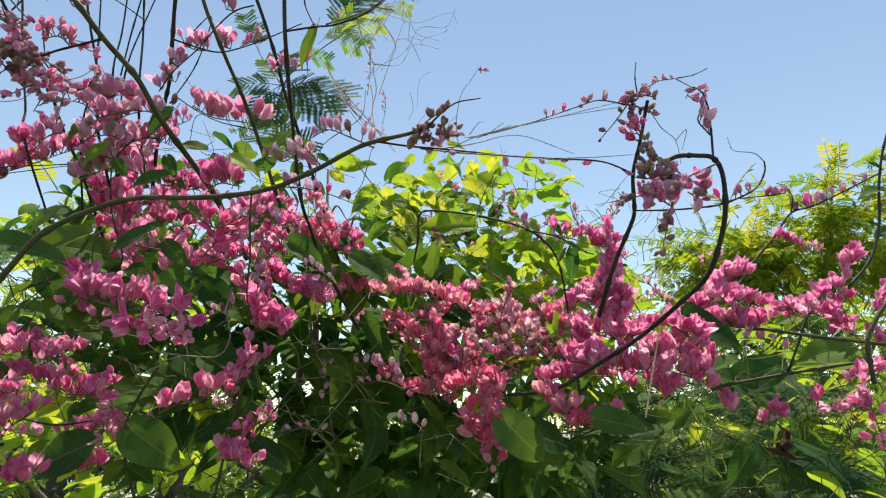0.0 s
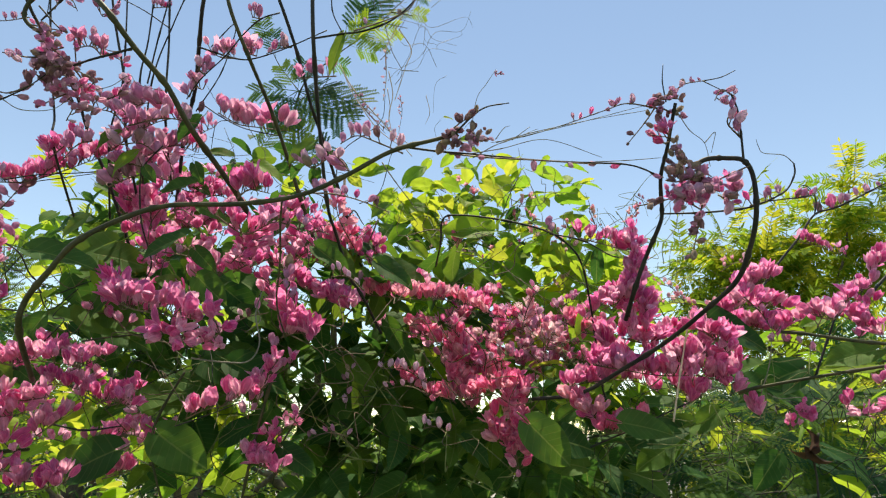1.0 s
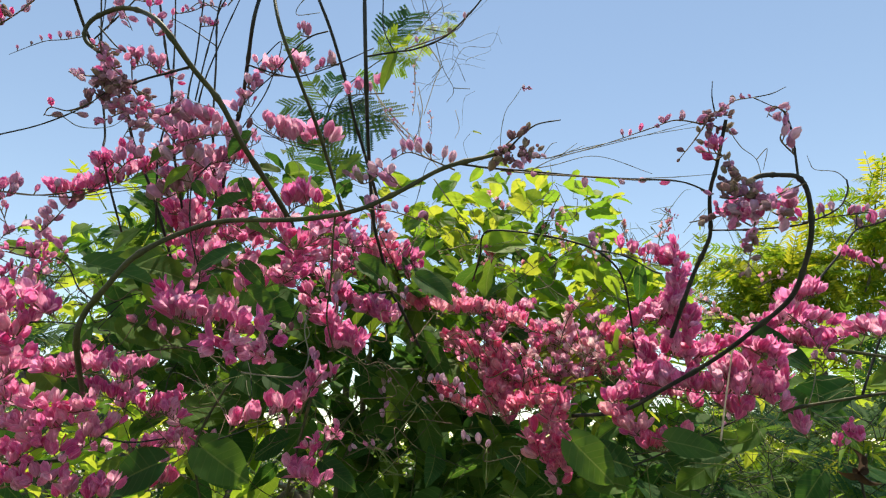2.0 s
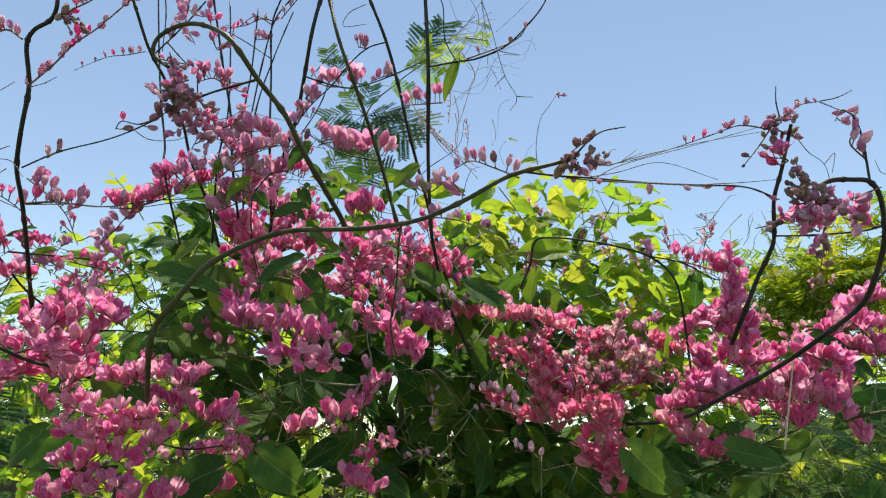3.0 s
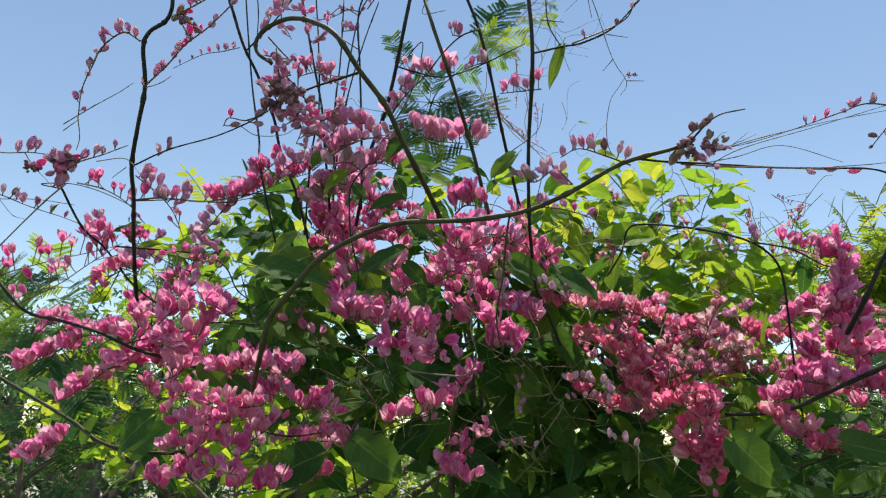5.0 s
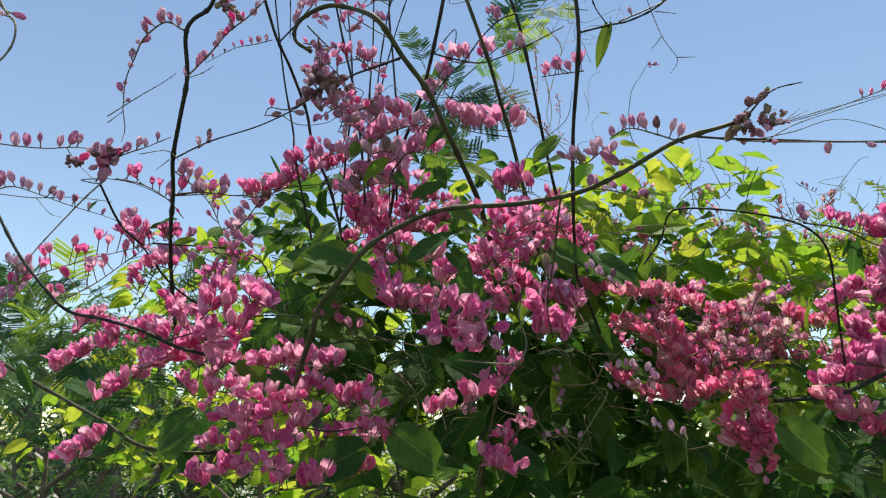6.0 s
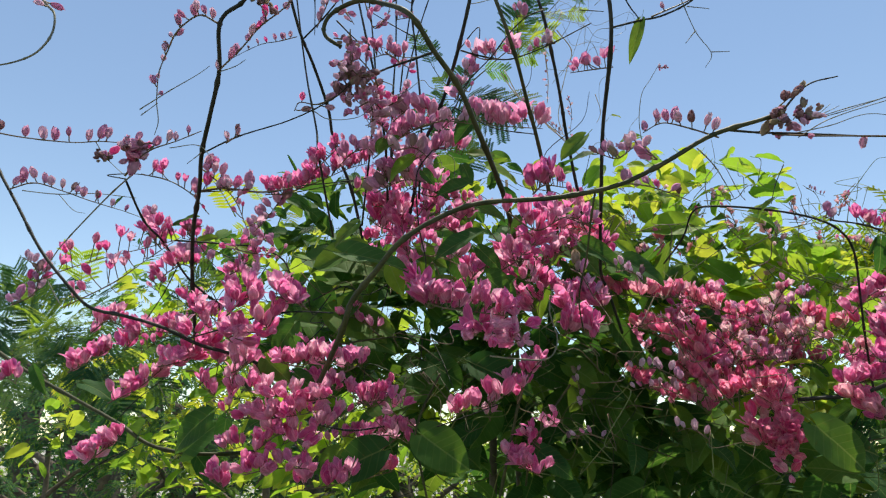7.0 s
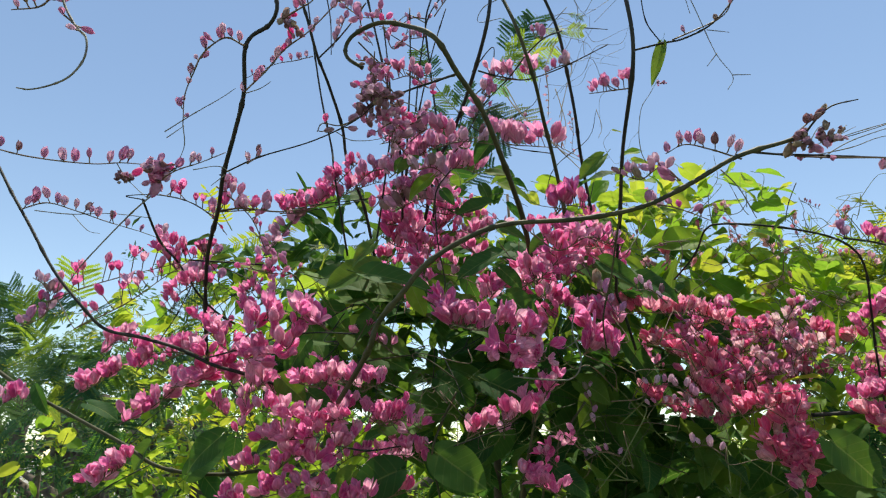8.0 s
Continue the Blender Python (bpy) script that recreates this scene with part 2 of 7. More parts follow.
def tube(verts, faces, line, r0, r1, sides=7, knots=True):
    """Adds a tapering, slightly knotty tube along the line."""
    start, n = len(verts), len(line)
    side = None
    for i, q in enumerate(line):
        way = (line[min(i + 1, n - 1)] - line[max(i - 1, 0)]).normalized()
        if side is None:
            side = way.orthogonal().normalized()
        side = (side - way * side.dot(way)).normalized()
        other = way.cross(side)
        r = r0 + (r1 - r0) * i / max(n - 1, 1)
        if knots:
            r *= 1 + 0.12 * noise.noise(q * 90) + (0.35 if i % 11 == 7 else 0)
        for k in range(sides):
            a = 2 * math.pi * k / sides
            verts.append(q + (side * math.cos(a) + other * math.sin(a)) * r)
    for i in range(n - 1):
        for k in range(sides):
            a, b = start + i * sides + k, start + i * sides + (k + 1) % sides
            faces.append((a, b, b + sides, a + sides))
    faces.append(tuple(range(start, start + sides))[::-1])
    faces.append(tuple(range(start + (n - 1) * sides, start + n * sides)))


def thing(name, at, label, category, group="", kind=""):
    """An empty at the base of a thing that has parts."""
    ob = tagged(new(name), label, category, group, kind)
    ob.location = at
    ob.empty_display_size = 0.02
    return ob


def top_of(ob):
    return ob if ob.parent is None else top_of(ob.parent)


def part(name, me, parent, matrix=None, label=""):
    """Links a mesh under a thing, or under a part that stands unturned in it. matrix: its place in the world."""
    ob = tagged(new(name, me), label)
    ob.parent = parent
    ob.matrix_basis = Matrix.Translation(-top_of(parent).location) @ (matrix or Matrix())
    if parent.parent is not None:
        ob.matrix_basis = parent.matrix_basis.inverted() @ ob.matrix_basis
    return ob


def frame_of(at, along, normal, size, wide=1.0):
    """The pose of a piece whose x runs along and whose z is nearest the normal."""
    x = Vector(along).normalized()
    z = Vector(normal)
    z = (z - x * z.dot(x))
    z = z.normalized() if z.length > 1e-6 else x.orthogonal().normalized()
    y = z.cross(x)
    m = Matrix((x, y, z)).transposed().to_4x4()
    return Matrix.Translation(at) @ m @ Matrix.Diagonal((size, size * wide, size, 1))


# -- leaves --


def heart_leaf(seed, material, droop=0.16, fold=0.25, lobe=0.16, rows=11, cols=8):
    """A heart-shaped leaf of length 1 from its stalk's end along x, folded at the midrib, with a wavy edge."""
    r = random.Random(seed)
    verts, uvs, faces = [], [], []
    ph = r.uniform(0, 6)
    bend = r.uniform(-0.05, 0.05)
    for i in range(rows + 1):
        u = (i / rows) ** 1.25
        half = 0.72 * (u + 0.004) ** 0.48 * (1 - u) ** 0.85 + 0.002
        for j in range(cols + 1):
            v = 2 * j / cols - 1
            x = u - lobe * (abs(v) ** 1.6) * (1 - u) ** 3
            y = v * half + bend * u * u
            z = fold * abs(v) * half - droop * u * u * u - 0.05 * u + 0.035 * math.sin(7 * u + 2.2 * v + ph) * abs(v) + 0.012 * math.sin(19 * u + ph) * v * v
            verts.append((x, y, z))
            uvs.append((u, 0.5 + 0.5 * v * half / 0.42))
    for i in range(rows):
        for j in range(cols):
            a = i * (cols + 1) + j
            faces.append((a, a + 1, a + cols + 2, a + cols + 1))
    # the stalk, running back from the notch
    line = glide([(-0.32, 0, 0.02), (-0.15, 0.01, -0.015), (0.02, 0, -0.003)], 4)
    first = len(verts)
    tube(verts, faces, line, 0.011, 0.008, 5, False)
    uvs += [(0.02, 0.5)] * (len(verts) - first)
    return verts, faces, uvs


def sheet(outline, seed, along=4, across=2, cup=0.15, arch=0.1):
    """A narrow blade of length 1 along x; outline(u) gives its half width."""
    verts, uvs, faces = [], [], []
    for i in range(along + 1):
        u = i / along
        for j in range(across + 1):
            v = 2 * j / across - 1
            h = outline(u)
            verts.append((u, v * h, cup * abs(v) * h - arch * u * u))
            uvs.append((u, 0.5 + 0.5 * v))
    for i in range(along):
        for j in range(across):
            a = i * (across + 1) + j
            faces.append((a, a + 1, a + across + 2, a + across + 1))
    return verts, faces, uvs


def merged(pieces):
    """Joins (verts, faces, uvs, matrix) pieces."""
    verts, faces, uvs = [], [], []
    for v, f, u, m in pieces:
        n = len(verts)
        verts += [m @ Vector(q) for q in v]
        faces += [tuple(k + n for k in face) for face in f]
        uvs += u
    return verts, faces, uvs


def pinnate_leaf(seed, pairs=8):
    """A feather-shaped leaf of length 1: a midrib with paired, toothless, sickle-shaped leaflets."""
    r = random.Random(seed)
    blade = sheet(lambda u: 0.115 * math.sin(math.pi * min(1, u + 0.04) ** 0.8) ** 0.9 + 0.004, seed, 3)
    pieces = []
    line = glide([(0, 0, 0), (0.35, 0, 0.03), (0.7, 0, 0.0), (1, 0, -0.09)], 5)
    v, f = [], []
    tube(v, f, line, 0.012, 0.005, 4, False)
    pieces.append((v, f, [(0.5, 0.5)] * len(v), Matrix()))
    for i in range(pairs):
        u = 0.2 + 0.76 * i / pairs
        q = line[int(u * (len(line) - 1))]
        for s in (-1, 1):
            length = (0.27 - 0.10 * abs(u - 0.5)) * r.uniform(0.85, 1.1)
            way = Vector((0.55, s, r.uniform(-0.45, -0.05)))
            pieces.append((*blade, frame_of(q, way, (0, 0.15 * s, 1), length)))
    pieces.append((*blade, frame_of(line[-1], (1, 0, -0.3), (0, 0, 1), 0.2)))
    return merged(pieces)


def feather_leaf(seed, pairs=6, leaflets=12):
    """A twice-feathered leaf of length 1 with many tiny leaflets."""
    r = random.Random(seed)
    verts, faces, uvs = [], [], []
    line = glide([(0, 0, 0), (0.4, 0, 0.05), (0.8, 0, 0.02), (1, 0, -0.05)], 4)
    tube(verts, faces, line, 0.010, 0.004, 4, False)
    uvs += [(0.5, 0.5)] * len(verts)
    for i in range(pairs):
        q = line[int((0.25 + 0.75 * i / (pairs - 1)) * (len(line) - 1))]
        for s in (-1, 1):
            way = Vector((0.75, s * r.uniform(0.75, 1.0), r.uniform(-0.4, 0.05))).normalized()
            length = r.uniform(0.42, 0.56)
            out = way.cross(Vector((0, 0, 1))).normalized()
            for k in range(leaflets):
                c = q + way * length * (0.08 + 0.92 * k / leaflets) - Vector((0, 0, 0.05 * (k / leaflets) ** 2))
                for w in (-1, 1):
                    tip = (out * w + way * 0.45).normalized() * 0.10
                    wide = way * 0.021
                    n = len(verts)
                    verts += [c - wide * 0.5, c + tip * 0.5 - wide + Vector((0, 0, 0.004)), c + tip, c + tip * 0.5 + wide + Vector((0, 0, 0.004))]
                    faces.append((n, n + 1, n + 2, n + 3))
                    uvs += [(0, 0.5), (0.5, 0), (1, 0.5), (0.5, 1)]
    return verts, faces, uvs


LEAF_SHAPES = [heart_leaf(k, LEAF, droop=d, fold=f, lobe=l) for k, (d, f, l) in
               enumerate([(0.12, 0.30, 0.15), (0.22, 0.18, 0.2), (0.05, 0.45, 0.12), (0.3, 0.25, 0.17)])]
SIMPLE_LEAVES = [heart_leaf(20 + k, LEAF, droop=d, fold=f, lobe=l, rows=6, cols=4) for k, (d, f, l) in
                 enumerate([(0.12, 0.30, 0.15), (0.22, 0.18, 0.2), (0.05, 0.45, 0.12), (0.3, 0.25, 0.17)])]
LEAF_MESHES = [mesh_of("leaf", v, f, LEAF, u) for v, f, u in LEAF_SHAPES]
YOUNG_MESHES = [mesh_of("young_leaf", v, f, YOUNG, u) for v, f, u in LEAF_SHAPES]
BLADE = sheet(lambda u: 0.055 * math.sin(math.pi * min(1, u + 0.12) ** 0.7) + 0.003, 2, 7, 2, 0.5, 0.35)
BLADE_MESHES = [mesh_of("narrow_leaf", BLADE[0], BLADE[1], YOUNG, BLADE[2])]
DEAD_MESH = mesh_of("dead_leaf", *heart_leaf(9, DRY, 0.5, 0.9, 0.1)[:2], DRY, heart_leaf(9, DRY, 0.5, 0.9, 0.1)[2])
NEEM_SHAPES = [pinnate_leaf(k, 8 + k % 3) for k in range(4)]
NEEM_MESHES = [mesh_of("pinnate_leaf", v, f, NEEM, u) for v, f, u in NEEM_SHAPES]
FEATHER_SHAPES = [feather_leaf(k) for k in range(3)]
FEATHER_MESHES = [mesh_of("feathery_leaf", v, f, FEATHER, u) for v, f, u in FEATHER_SHAPES]
SUNLIT_FEATHERS = [mesh_of("feathery_leaf", v, f, FEATHER_SUNLIT, u) for v, f, u in FEATHER_SHAPES]

# -- flowers: unit height, standing along z from the end of the stalk --


def tepal(turn, wide, lean, belly, curl, length=1.0, rows=6, cols=4):
    """A pointed, cupped tepal."""
    verts, uvs, faces = [], [], []
    for i in range(rows + 1):
        u = i / rows
        half = wide * 1.85 * (u + 0.03) ** 0.55 * (1 - u) ** 0.43 + 0.004
        out = 0.04 + belly * math.sin(math.pi * min(u * 1.02, 1)) + lean * u + curl * u ** 4
        up = length * (u - 0.25 * lean * u * u)
        for j in range(cols + 1):
            v = 2 * j / cols - 1
            x = out - 0.42 * half * v * v + 0.035 * u * math.sin(8 * u + 6 * v + 5 * turn)
            verts.append(Matrix.Rotation(turn, 3, "Z") @ Vector((x, v * half, up - 0.09 * v * v * (1 - u) + 0.03 * math.sin(7 * v + 3 * turn) * u)))
            uvs.append((u, 0.5 + 0.5 * v))
    for i in range(rows):
        for j in range(cols):
            a = i * (cols + 1) + j
            faces.append((a, a + 1, a + cols + 2, a + cols + 1))
    return verts, faces, uvs


def flower_shape(seed, lean, belly, wide, inner=2):
    r = random.Random(seed)
    pieces = []
    for k in range(3):
        pieces.append((*tepal(k * 2.094 + r.uniform(-0.25, 0.25), wide * r.uniform(0.85, 1.12), lean * r.uniform(0.4, 1.6), belly,
                              r.uniform(-0.12, 0.2), r.uniform(0.85, 1.1)), Matrix()))
    for k in range(inner):
        pieces.append((*tepal(k * 3.14 + 1.0 + r.uniform(-0.3, 0.3), wide * 0.85, lean * 0.4, belly * 0.5, 0.05, r.uniform(0.85, 1.02), 5, 2), Matrix()))
    return merged(pieces)


FLOWER_SHAPES = [flower_shape(1, 0.10, 0.16, 0.30), flower_shape(2, 0.24, 0.16, 0.31), flower_shape(3, 0.36, 0.13, 0.29),
                 flower_shape(4, 0.14, 0.20, 0.33), flower_shape(5, 0.55, 0.09, 0.29), flower_shape(6, 0.28, 0.15, 0.30)]
BUD_SHAPES = [flower_shape(7, -0.05, 0.22, 0.32, 0), flower_shape(8, 0.0, 0.19, 0.29, 0), flower_shape(9, -0.05, 0.25, 0.34, 0)]
FLOWER_MESHES = [mesh_of("flower", v, f, PINK, u) for v, f, u in FLOWER_SHAPES]
FADED_MESHES = [mesh_of("flower", v, f, FADED, u) for v, f, u in FLOWER_SHAPES]
PALE_MESHES = [mesh_of("flower", v, f, PALE, u) for v, f, u in FLOWER_SHAPES]
CORAL_MESHES = [mesh_of("flower", v, f, CORAL, u) for v, f, u in FLOWER_SHAPES]
PALE_BUDS = [mesh_of("bud", v, f, DUSTY, u) for v, f, u in BUD_SHAPES]
PINK_BUDS = [mesh_of("bud", v, f, PINK, u) for v, f, u in BUD_SHAPES]
BROWN_BUDS = [mesh_of("bud", v, f, HUSK, u) for v, f, u in BUD_SHAPES]


def stand(at, axis, size, wide=1.0):
    """The pose of a flower at a place, standing along the axis and turned at random."""
    z = Vector(axis).normalized()
    x = z.orthogonal().normalized()
    m = Matrix((x, z.cross(x), z)).transposed().to_4x4()
    return Matrix.Translation(at) @ m @ Matrix.Rotation(rng.uniform(0, 6.28), 4, "Z") @ Matrix.Diagonal((size * wide, size * wide, size, 1))


def stem(parent, r0, r1, *points, name="stem", material=None, sides=7):
    verts, faces = [], []
    base = top_of(parent).location
    tube(verts, faces, [q - base for q in glide(points, 7)], r0, r1, sides)
    ob = tagged(new(name, mesh_of(name, verts, faces, material or STEM)))
    ob.parent = parent
    return ob


def spray(parent, n, size, *points, kind="flower", up=0.8, dense=1.0, r=0.0007, lift=0.006, close=0.35):
    """A flower spray: a thin stalk through the points with n flowers or buds on short stalklets, smaller towards its tip."""
    if kind in ("flower", "coral", "faded", "pale"):
        size, n = size * 0.79 * (0.86 if size > 0.0205 else 1.0), round(n * (1.8 if kind == "coral" else 1.72))
    else:
        size, lift = size * 0.98, lift * 0.55
    base = top_of(parent).location
    line = glide(points, 8)
    verts, faces = [], []
    tube(verts, faces, [q - base for q in line], r, r * 0.5, 5)
    spots = []
    lean = rng.uniform(-0.35, 0.35)
    for k in range(n):
        s = (k + rng.uniform(0.1, 0.9)) / n
        q = line[min(int(s * (len(line) - 1) + 0.5), len(line) - 1)]
        way = Vector((lean + rng.uniform(-0.6, 0.6), rng.uniform(-0.9, 0.5), up + 0.25 + rng.uniform(-0.4, 0.4))).normalized()
        big = size * (1.0 - close * s) * rng.uniform(0.72, 1.12)
        foot = q + way * lift * rng.uniform(0.4, 1.9)
        tube(verts, faces, [q - base, (q + foot) / 2 - base + Vector((0, 0, -0.0006)), foot - base], 0.0004, 0.0005, 4, False)
        spots.append((foot, way + Vector((0, 0, 0.25)), big, s))
    stalk = new("flower_spray", mesh_of("flower_spray", verts, faces, STALK))
    stalk.parent = parent
    for foot, way, big, s in spots:
        if kind in ("flower", "coral", "faded", "pale"):
            name, me = "flower", {"flower": FLOWER_MESHES, "coral": CORAL_MESHES, "faded": FADED_MESHES, "pale": PALE_MESHES}[kind][rng.randrange(6)]
            if s > 0.8 and rng.random() < 0.6:
                name, me, big = "bud", PINK_BUDS[rng.randrange(3)], big * 0.8
        elif kind == "bud":
            name, me = "bud", rng.choices((PALE_BUDS, BROWN_BUDS, PINK_BUDS), (0.76, 0.13, 0.11))[0][rng.randrange(3)]
        else:
            name, me = "bud", BROWN_BUDS[rng.randrange(3)]
        part(name, me, stalk, stand(foot, way, big))
    return stalk


def cluster(parent, n, size, at, spread, kinds="brown"):
    """A crowded head: short crooked twigs from one knot, each packed with small buds."""
    size *= 0.85
    base, c, w = top_of(parent).location, Vector(at), Vector(spread)
    verts, faces, spots = [], [], []
    for k in range(max(2, n // 5)):
        d = Vector((rng.gauss(0, 0.6), rng.gauss(0, 0.6), rng.gauss(0, 0.6)))
        end = c + Vector((d.x * w.x, d.y * w.y, d.z * w.z))
        start = c + (end - c) * 0.1 + Vector((rng.gauss(0, 0.25) * w.x, rng.gauss(0, 0.25) * w.y, rng.gauss(0, 0.25) * w.z))
        mid = (start + end) / 2 + Vector((rng.gauss(0, 0.002), 0, rng.gauss(0, 0.002)))
        line = glide([start, mid, end], 4)
        tube(verts, faces, [q - base for q in line], 0.0007, 0.0004, 5)
        for m in range(8):
            q = line[rng.randrange(1, len(line))] + Vector((rng.gauss(0, 0.0016), rng.gauss(0, 0.0016), rng.gauss(0, 0.0016)))
            way = (end - start).normalized() * 0.6 + Vector((rng.uniform(-1, 1), rng.uniform(-1, 1), rng.uniform(-1, 1)))
            spots.append((q, way, size * rng.uniform(0.55, 1.15)))
    head = new("flower_head", mesh_of("flower_head", verts, faces, STALK))
    head.parent = parent
    for q, way, big in spots:
        if kinds == "brown":
            me = BROWN_BUDS[rng.randrange(3)] if rng.random() < 0.72 else PALE_BUDS[rng.randrange(3)]
        elif kinds == "mixed":
            me = (BROWN_BUDS if rng.random() < 0.12 else PALE_BUDS if rng.random() < 0.6 else PINK_BUDS)[rng.randrange(3)]
        else:
            me = FLOWER_MESHES[rng.randrange(6)]
        part("bud" if kinds != "flower" else "flower", me, head, stand(q, way, big))
    return head


def leaf(parent, base, tip, face=0.0, wide=1.0, young=False, shape=None, dead=False):
    """A leaf from the end of its stalk to its tip. face: degrees by which its upper side turns from straight ahead of the path to the sky."""
    a, b = Vector(base), Vector(tip)
    normal = (0, -math.cos(radians(face)), math.sin(radians(face)))
    k = rng.randrange(4) if shape is None else shape
    me = DEAD_MESH if dead else (YOUNG_MESHES if young else LEAF_MESHES)[k]
    return part("leaf", me, parent, frame_of(a, b - a, normal, (b - a).length, wide))

# ---- the vine, shoot by shoot ----

upright_shoot = thing("vine_shoot", (-0.470, 0.460, 1.774), "dark thin upright vine shoot with dusty pink bud sprays", "vine", "coral vine shoots")
stem(upright_shoot, 0.0020, 0.0012, (-0.546, 0.600, 1.700), (-0.527, 0.550, 1.750), (-0.499, 0.496, 1.786), (-0.454, 0.428, 1.799), (-0.430, 0.388, 1.810), (-0.409, 0.360, 1.828), (-0.395, 0.342, 1.851), (-0.388, 0.324, 1.871), (-0.382, 0.320, 1.881), (-0.367, 0.315, 1.885), (-0.359, 0.308, 1.892), (-0.362, 0.306, 1.907), (-0.370, 0.300, 1.946), material=DARK_STEM)
spray(upright_shoot, 8, 0.0090, (-0.359, 0.310, 1.882), (-0.346, 0.310, 1.890), (-0.335, 0.310, 1.897), (-0.333, 0.310, 1.906), kind='bud', up=0.2, lift=0.003)
cluster(upright_shoot, 14, 0.0070, (-0.354, 0.310, 1.889), (0.011, 0.020, 0.010), "brown")
spray(upright_shoot, 16, 0.0095, (-0.394, 0.340, 1.850), (-0.377, 0.338, 1.866), (-0.363, 0.335, 1.880), (-0.344, 0.330, 1.889), (-0.326, 0.330, 1.910), (-0.318, 0.330, 1.921), kind='bud', up=0.5, lift=0.004)
stem(upright_shoot, 0.0004, 0.0002, (-0.393, 0.340, 1.849), (-0.382, 0.340, 1.852), (-0.374, 0.340, 1.857), name="tendril", material=TENDRIL)
stem(upright_shoot, 0.0007, 0.0004, (-0.446, 0.410, 1.822), (-0.409, 0.400, 1.830), (-0.361, 0.390, 1.835), (-0.327, 0.385, 1.846), (-0.309, 0.385, 1.861), name="tendril", material=DARK_STEM)
spray(upright_shoot, 3, 0.0090, (-0.418, 0.400, 1.825), (-0.407, 0.400, 1.832), kind='bud')
spray(upright_shoot, 6, 0.0110, (-0.471, 0.448, 1.807), (-0.444, 0.450, 1.809), (-0.413, 0.460, 1.808), (-0.382, 0.460, 1.810), kind='bud', up=0.9, lift=0.007)
spray(upright_shoot, 8, 0.0140, (-0.466, 0.440, 1.827), (-0.451, 0.450, 1.815), (-0.438, 0.460, 1.800), (-0.429, 0.470, 1.776), kind='faded', up=0.5)
spray(upright_shoot, 15, 0.0090, (-0.384, 0.315, 1.870), (-0.398, 0.316, 1.879), (-0.409, 0.317, 1.875), (-0.417, 0.318, 1.867), (-0.422, 0.320, 1.856), (-0.426, 0.320, 1.838), (-0.424, 0.320, 1.815), kind='bud', up=0.2, lift=0.004)
stem(upright_shoot, 0.0004, 0.0002, (-0.424, 0.320, 1.815), (-0.424, 0.325, 1.803), (-0.429, 0.330, 1.796), name="tendril", material=TENDRIL)
stem(upright_shoot, 0.0004, 0.0002, (-0.444, 0.330, 1.817), (-0.423, 0.330, 1.830), (-0.405, 0.330, 1.840), (-0.395, 0.330, 1.847), name="tendril", material=TENDRIL)
stem(upright_shoot, 0.0004, 0.0002, (-0.438, 0.325, 1.809), (-0.423, 0.320, 1.814), name="tendril", material=TENDRIL)
spray(upright_shoot, 6, 0.0105, (-0.479, 0.370, 1.787), (-0.468, 0.365, 1.796), (-0.452, 0.360, 1.802), (-0.434, 0.360, 1.807), (-0.414, 0.360, 1.814), kind='bud', up=0.6)
cluster(upright_shoot, 5, 0.0130, (-0.457, 0.360, 1.808), (0.010, 0.010, 0.005), "mixed")
cluster(upright_shoot, 4, 0.0120, (-0.470, 0.365, 1.798), (0.006, 0.010, 0.007), "mixed")
spray(upright_shoot, 11, 0.0105, (-0.636, 0.370, 1.845), (-0.595, 0.365, 1.830), (-0.556, 0.360, 1.819), (-0.520, 0.360, 1.813), (-0.496, 0.360, 1.812), (-0.465, 0.360, 1.807), kind='bud', up=0.9, lift=0.005, close=0.1)
stem(upright_shoot, 0.0004, 0.0002, (-0.501, 0.360, 1.812), (-0.496, 0.365, 1.803), (-0.491, 0.370, 1.797), (-0.479, 0.370, 1.787), name="tendril", material=TENDRIL)
stem(upright_shoot, 0.0004, 0.0002, (-0.438, 0.360, 1.802), (-0.422, 0.370, 1.808), (-0.407, 0.370, 1.794), name="tendril", material=TENDRIL)
stem(upright_shoot, 0.0004, 0.0002, (-0.412, 0.360, 1.796), (-0.422, 0.360, 1.788), name="tendril", material=TENDRIL)
cluster(upright_shoot, 6, 0.0070, (-0.496, 0.370, 1.801), (0.008, 0.010, 0.005), "brown")

curled_shoot = thing("vine_shoot", (-0.469, 0.250, 1.871), "thin grey curled vine tip with a few buds", "vine", "coral vine shoots")
stem(curled_shoot, 0.0010, 0.0004, (-0.379, 0.300, 1.925), (-0.406, 0.290, 1.967), (-0.449, 0.270, 1.968), (-0.468, 0.255, 1.916), (-0.469, 0.250, 1.871), (-0.456, 0.250, 1.845), (-0.446, 0.250, 1.834), (-0.444, 0.250, 1.820), (-0.450, 0.250, 1.809), (-0.460, 0.250, 1.804), (-0.474, 0.250, 1.802), (-0.484, 0.250, 1.804), material=TENDRIL)
spray(curled_shoot, 3, 0.0090, (-0.466, 0.250, 1.854), (-0.456, 0.250, 1.845), (-0.450, 0.250, 1.839), kind='bud', up=-0.3)
spray(curled_shoot, 6, 0.0090, (-0.473, 0.250, 1.872), (-0.482, 0.250, 1.861), (-0.502, 0.250, 1.861), kind='bud', up=0.0)

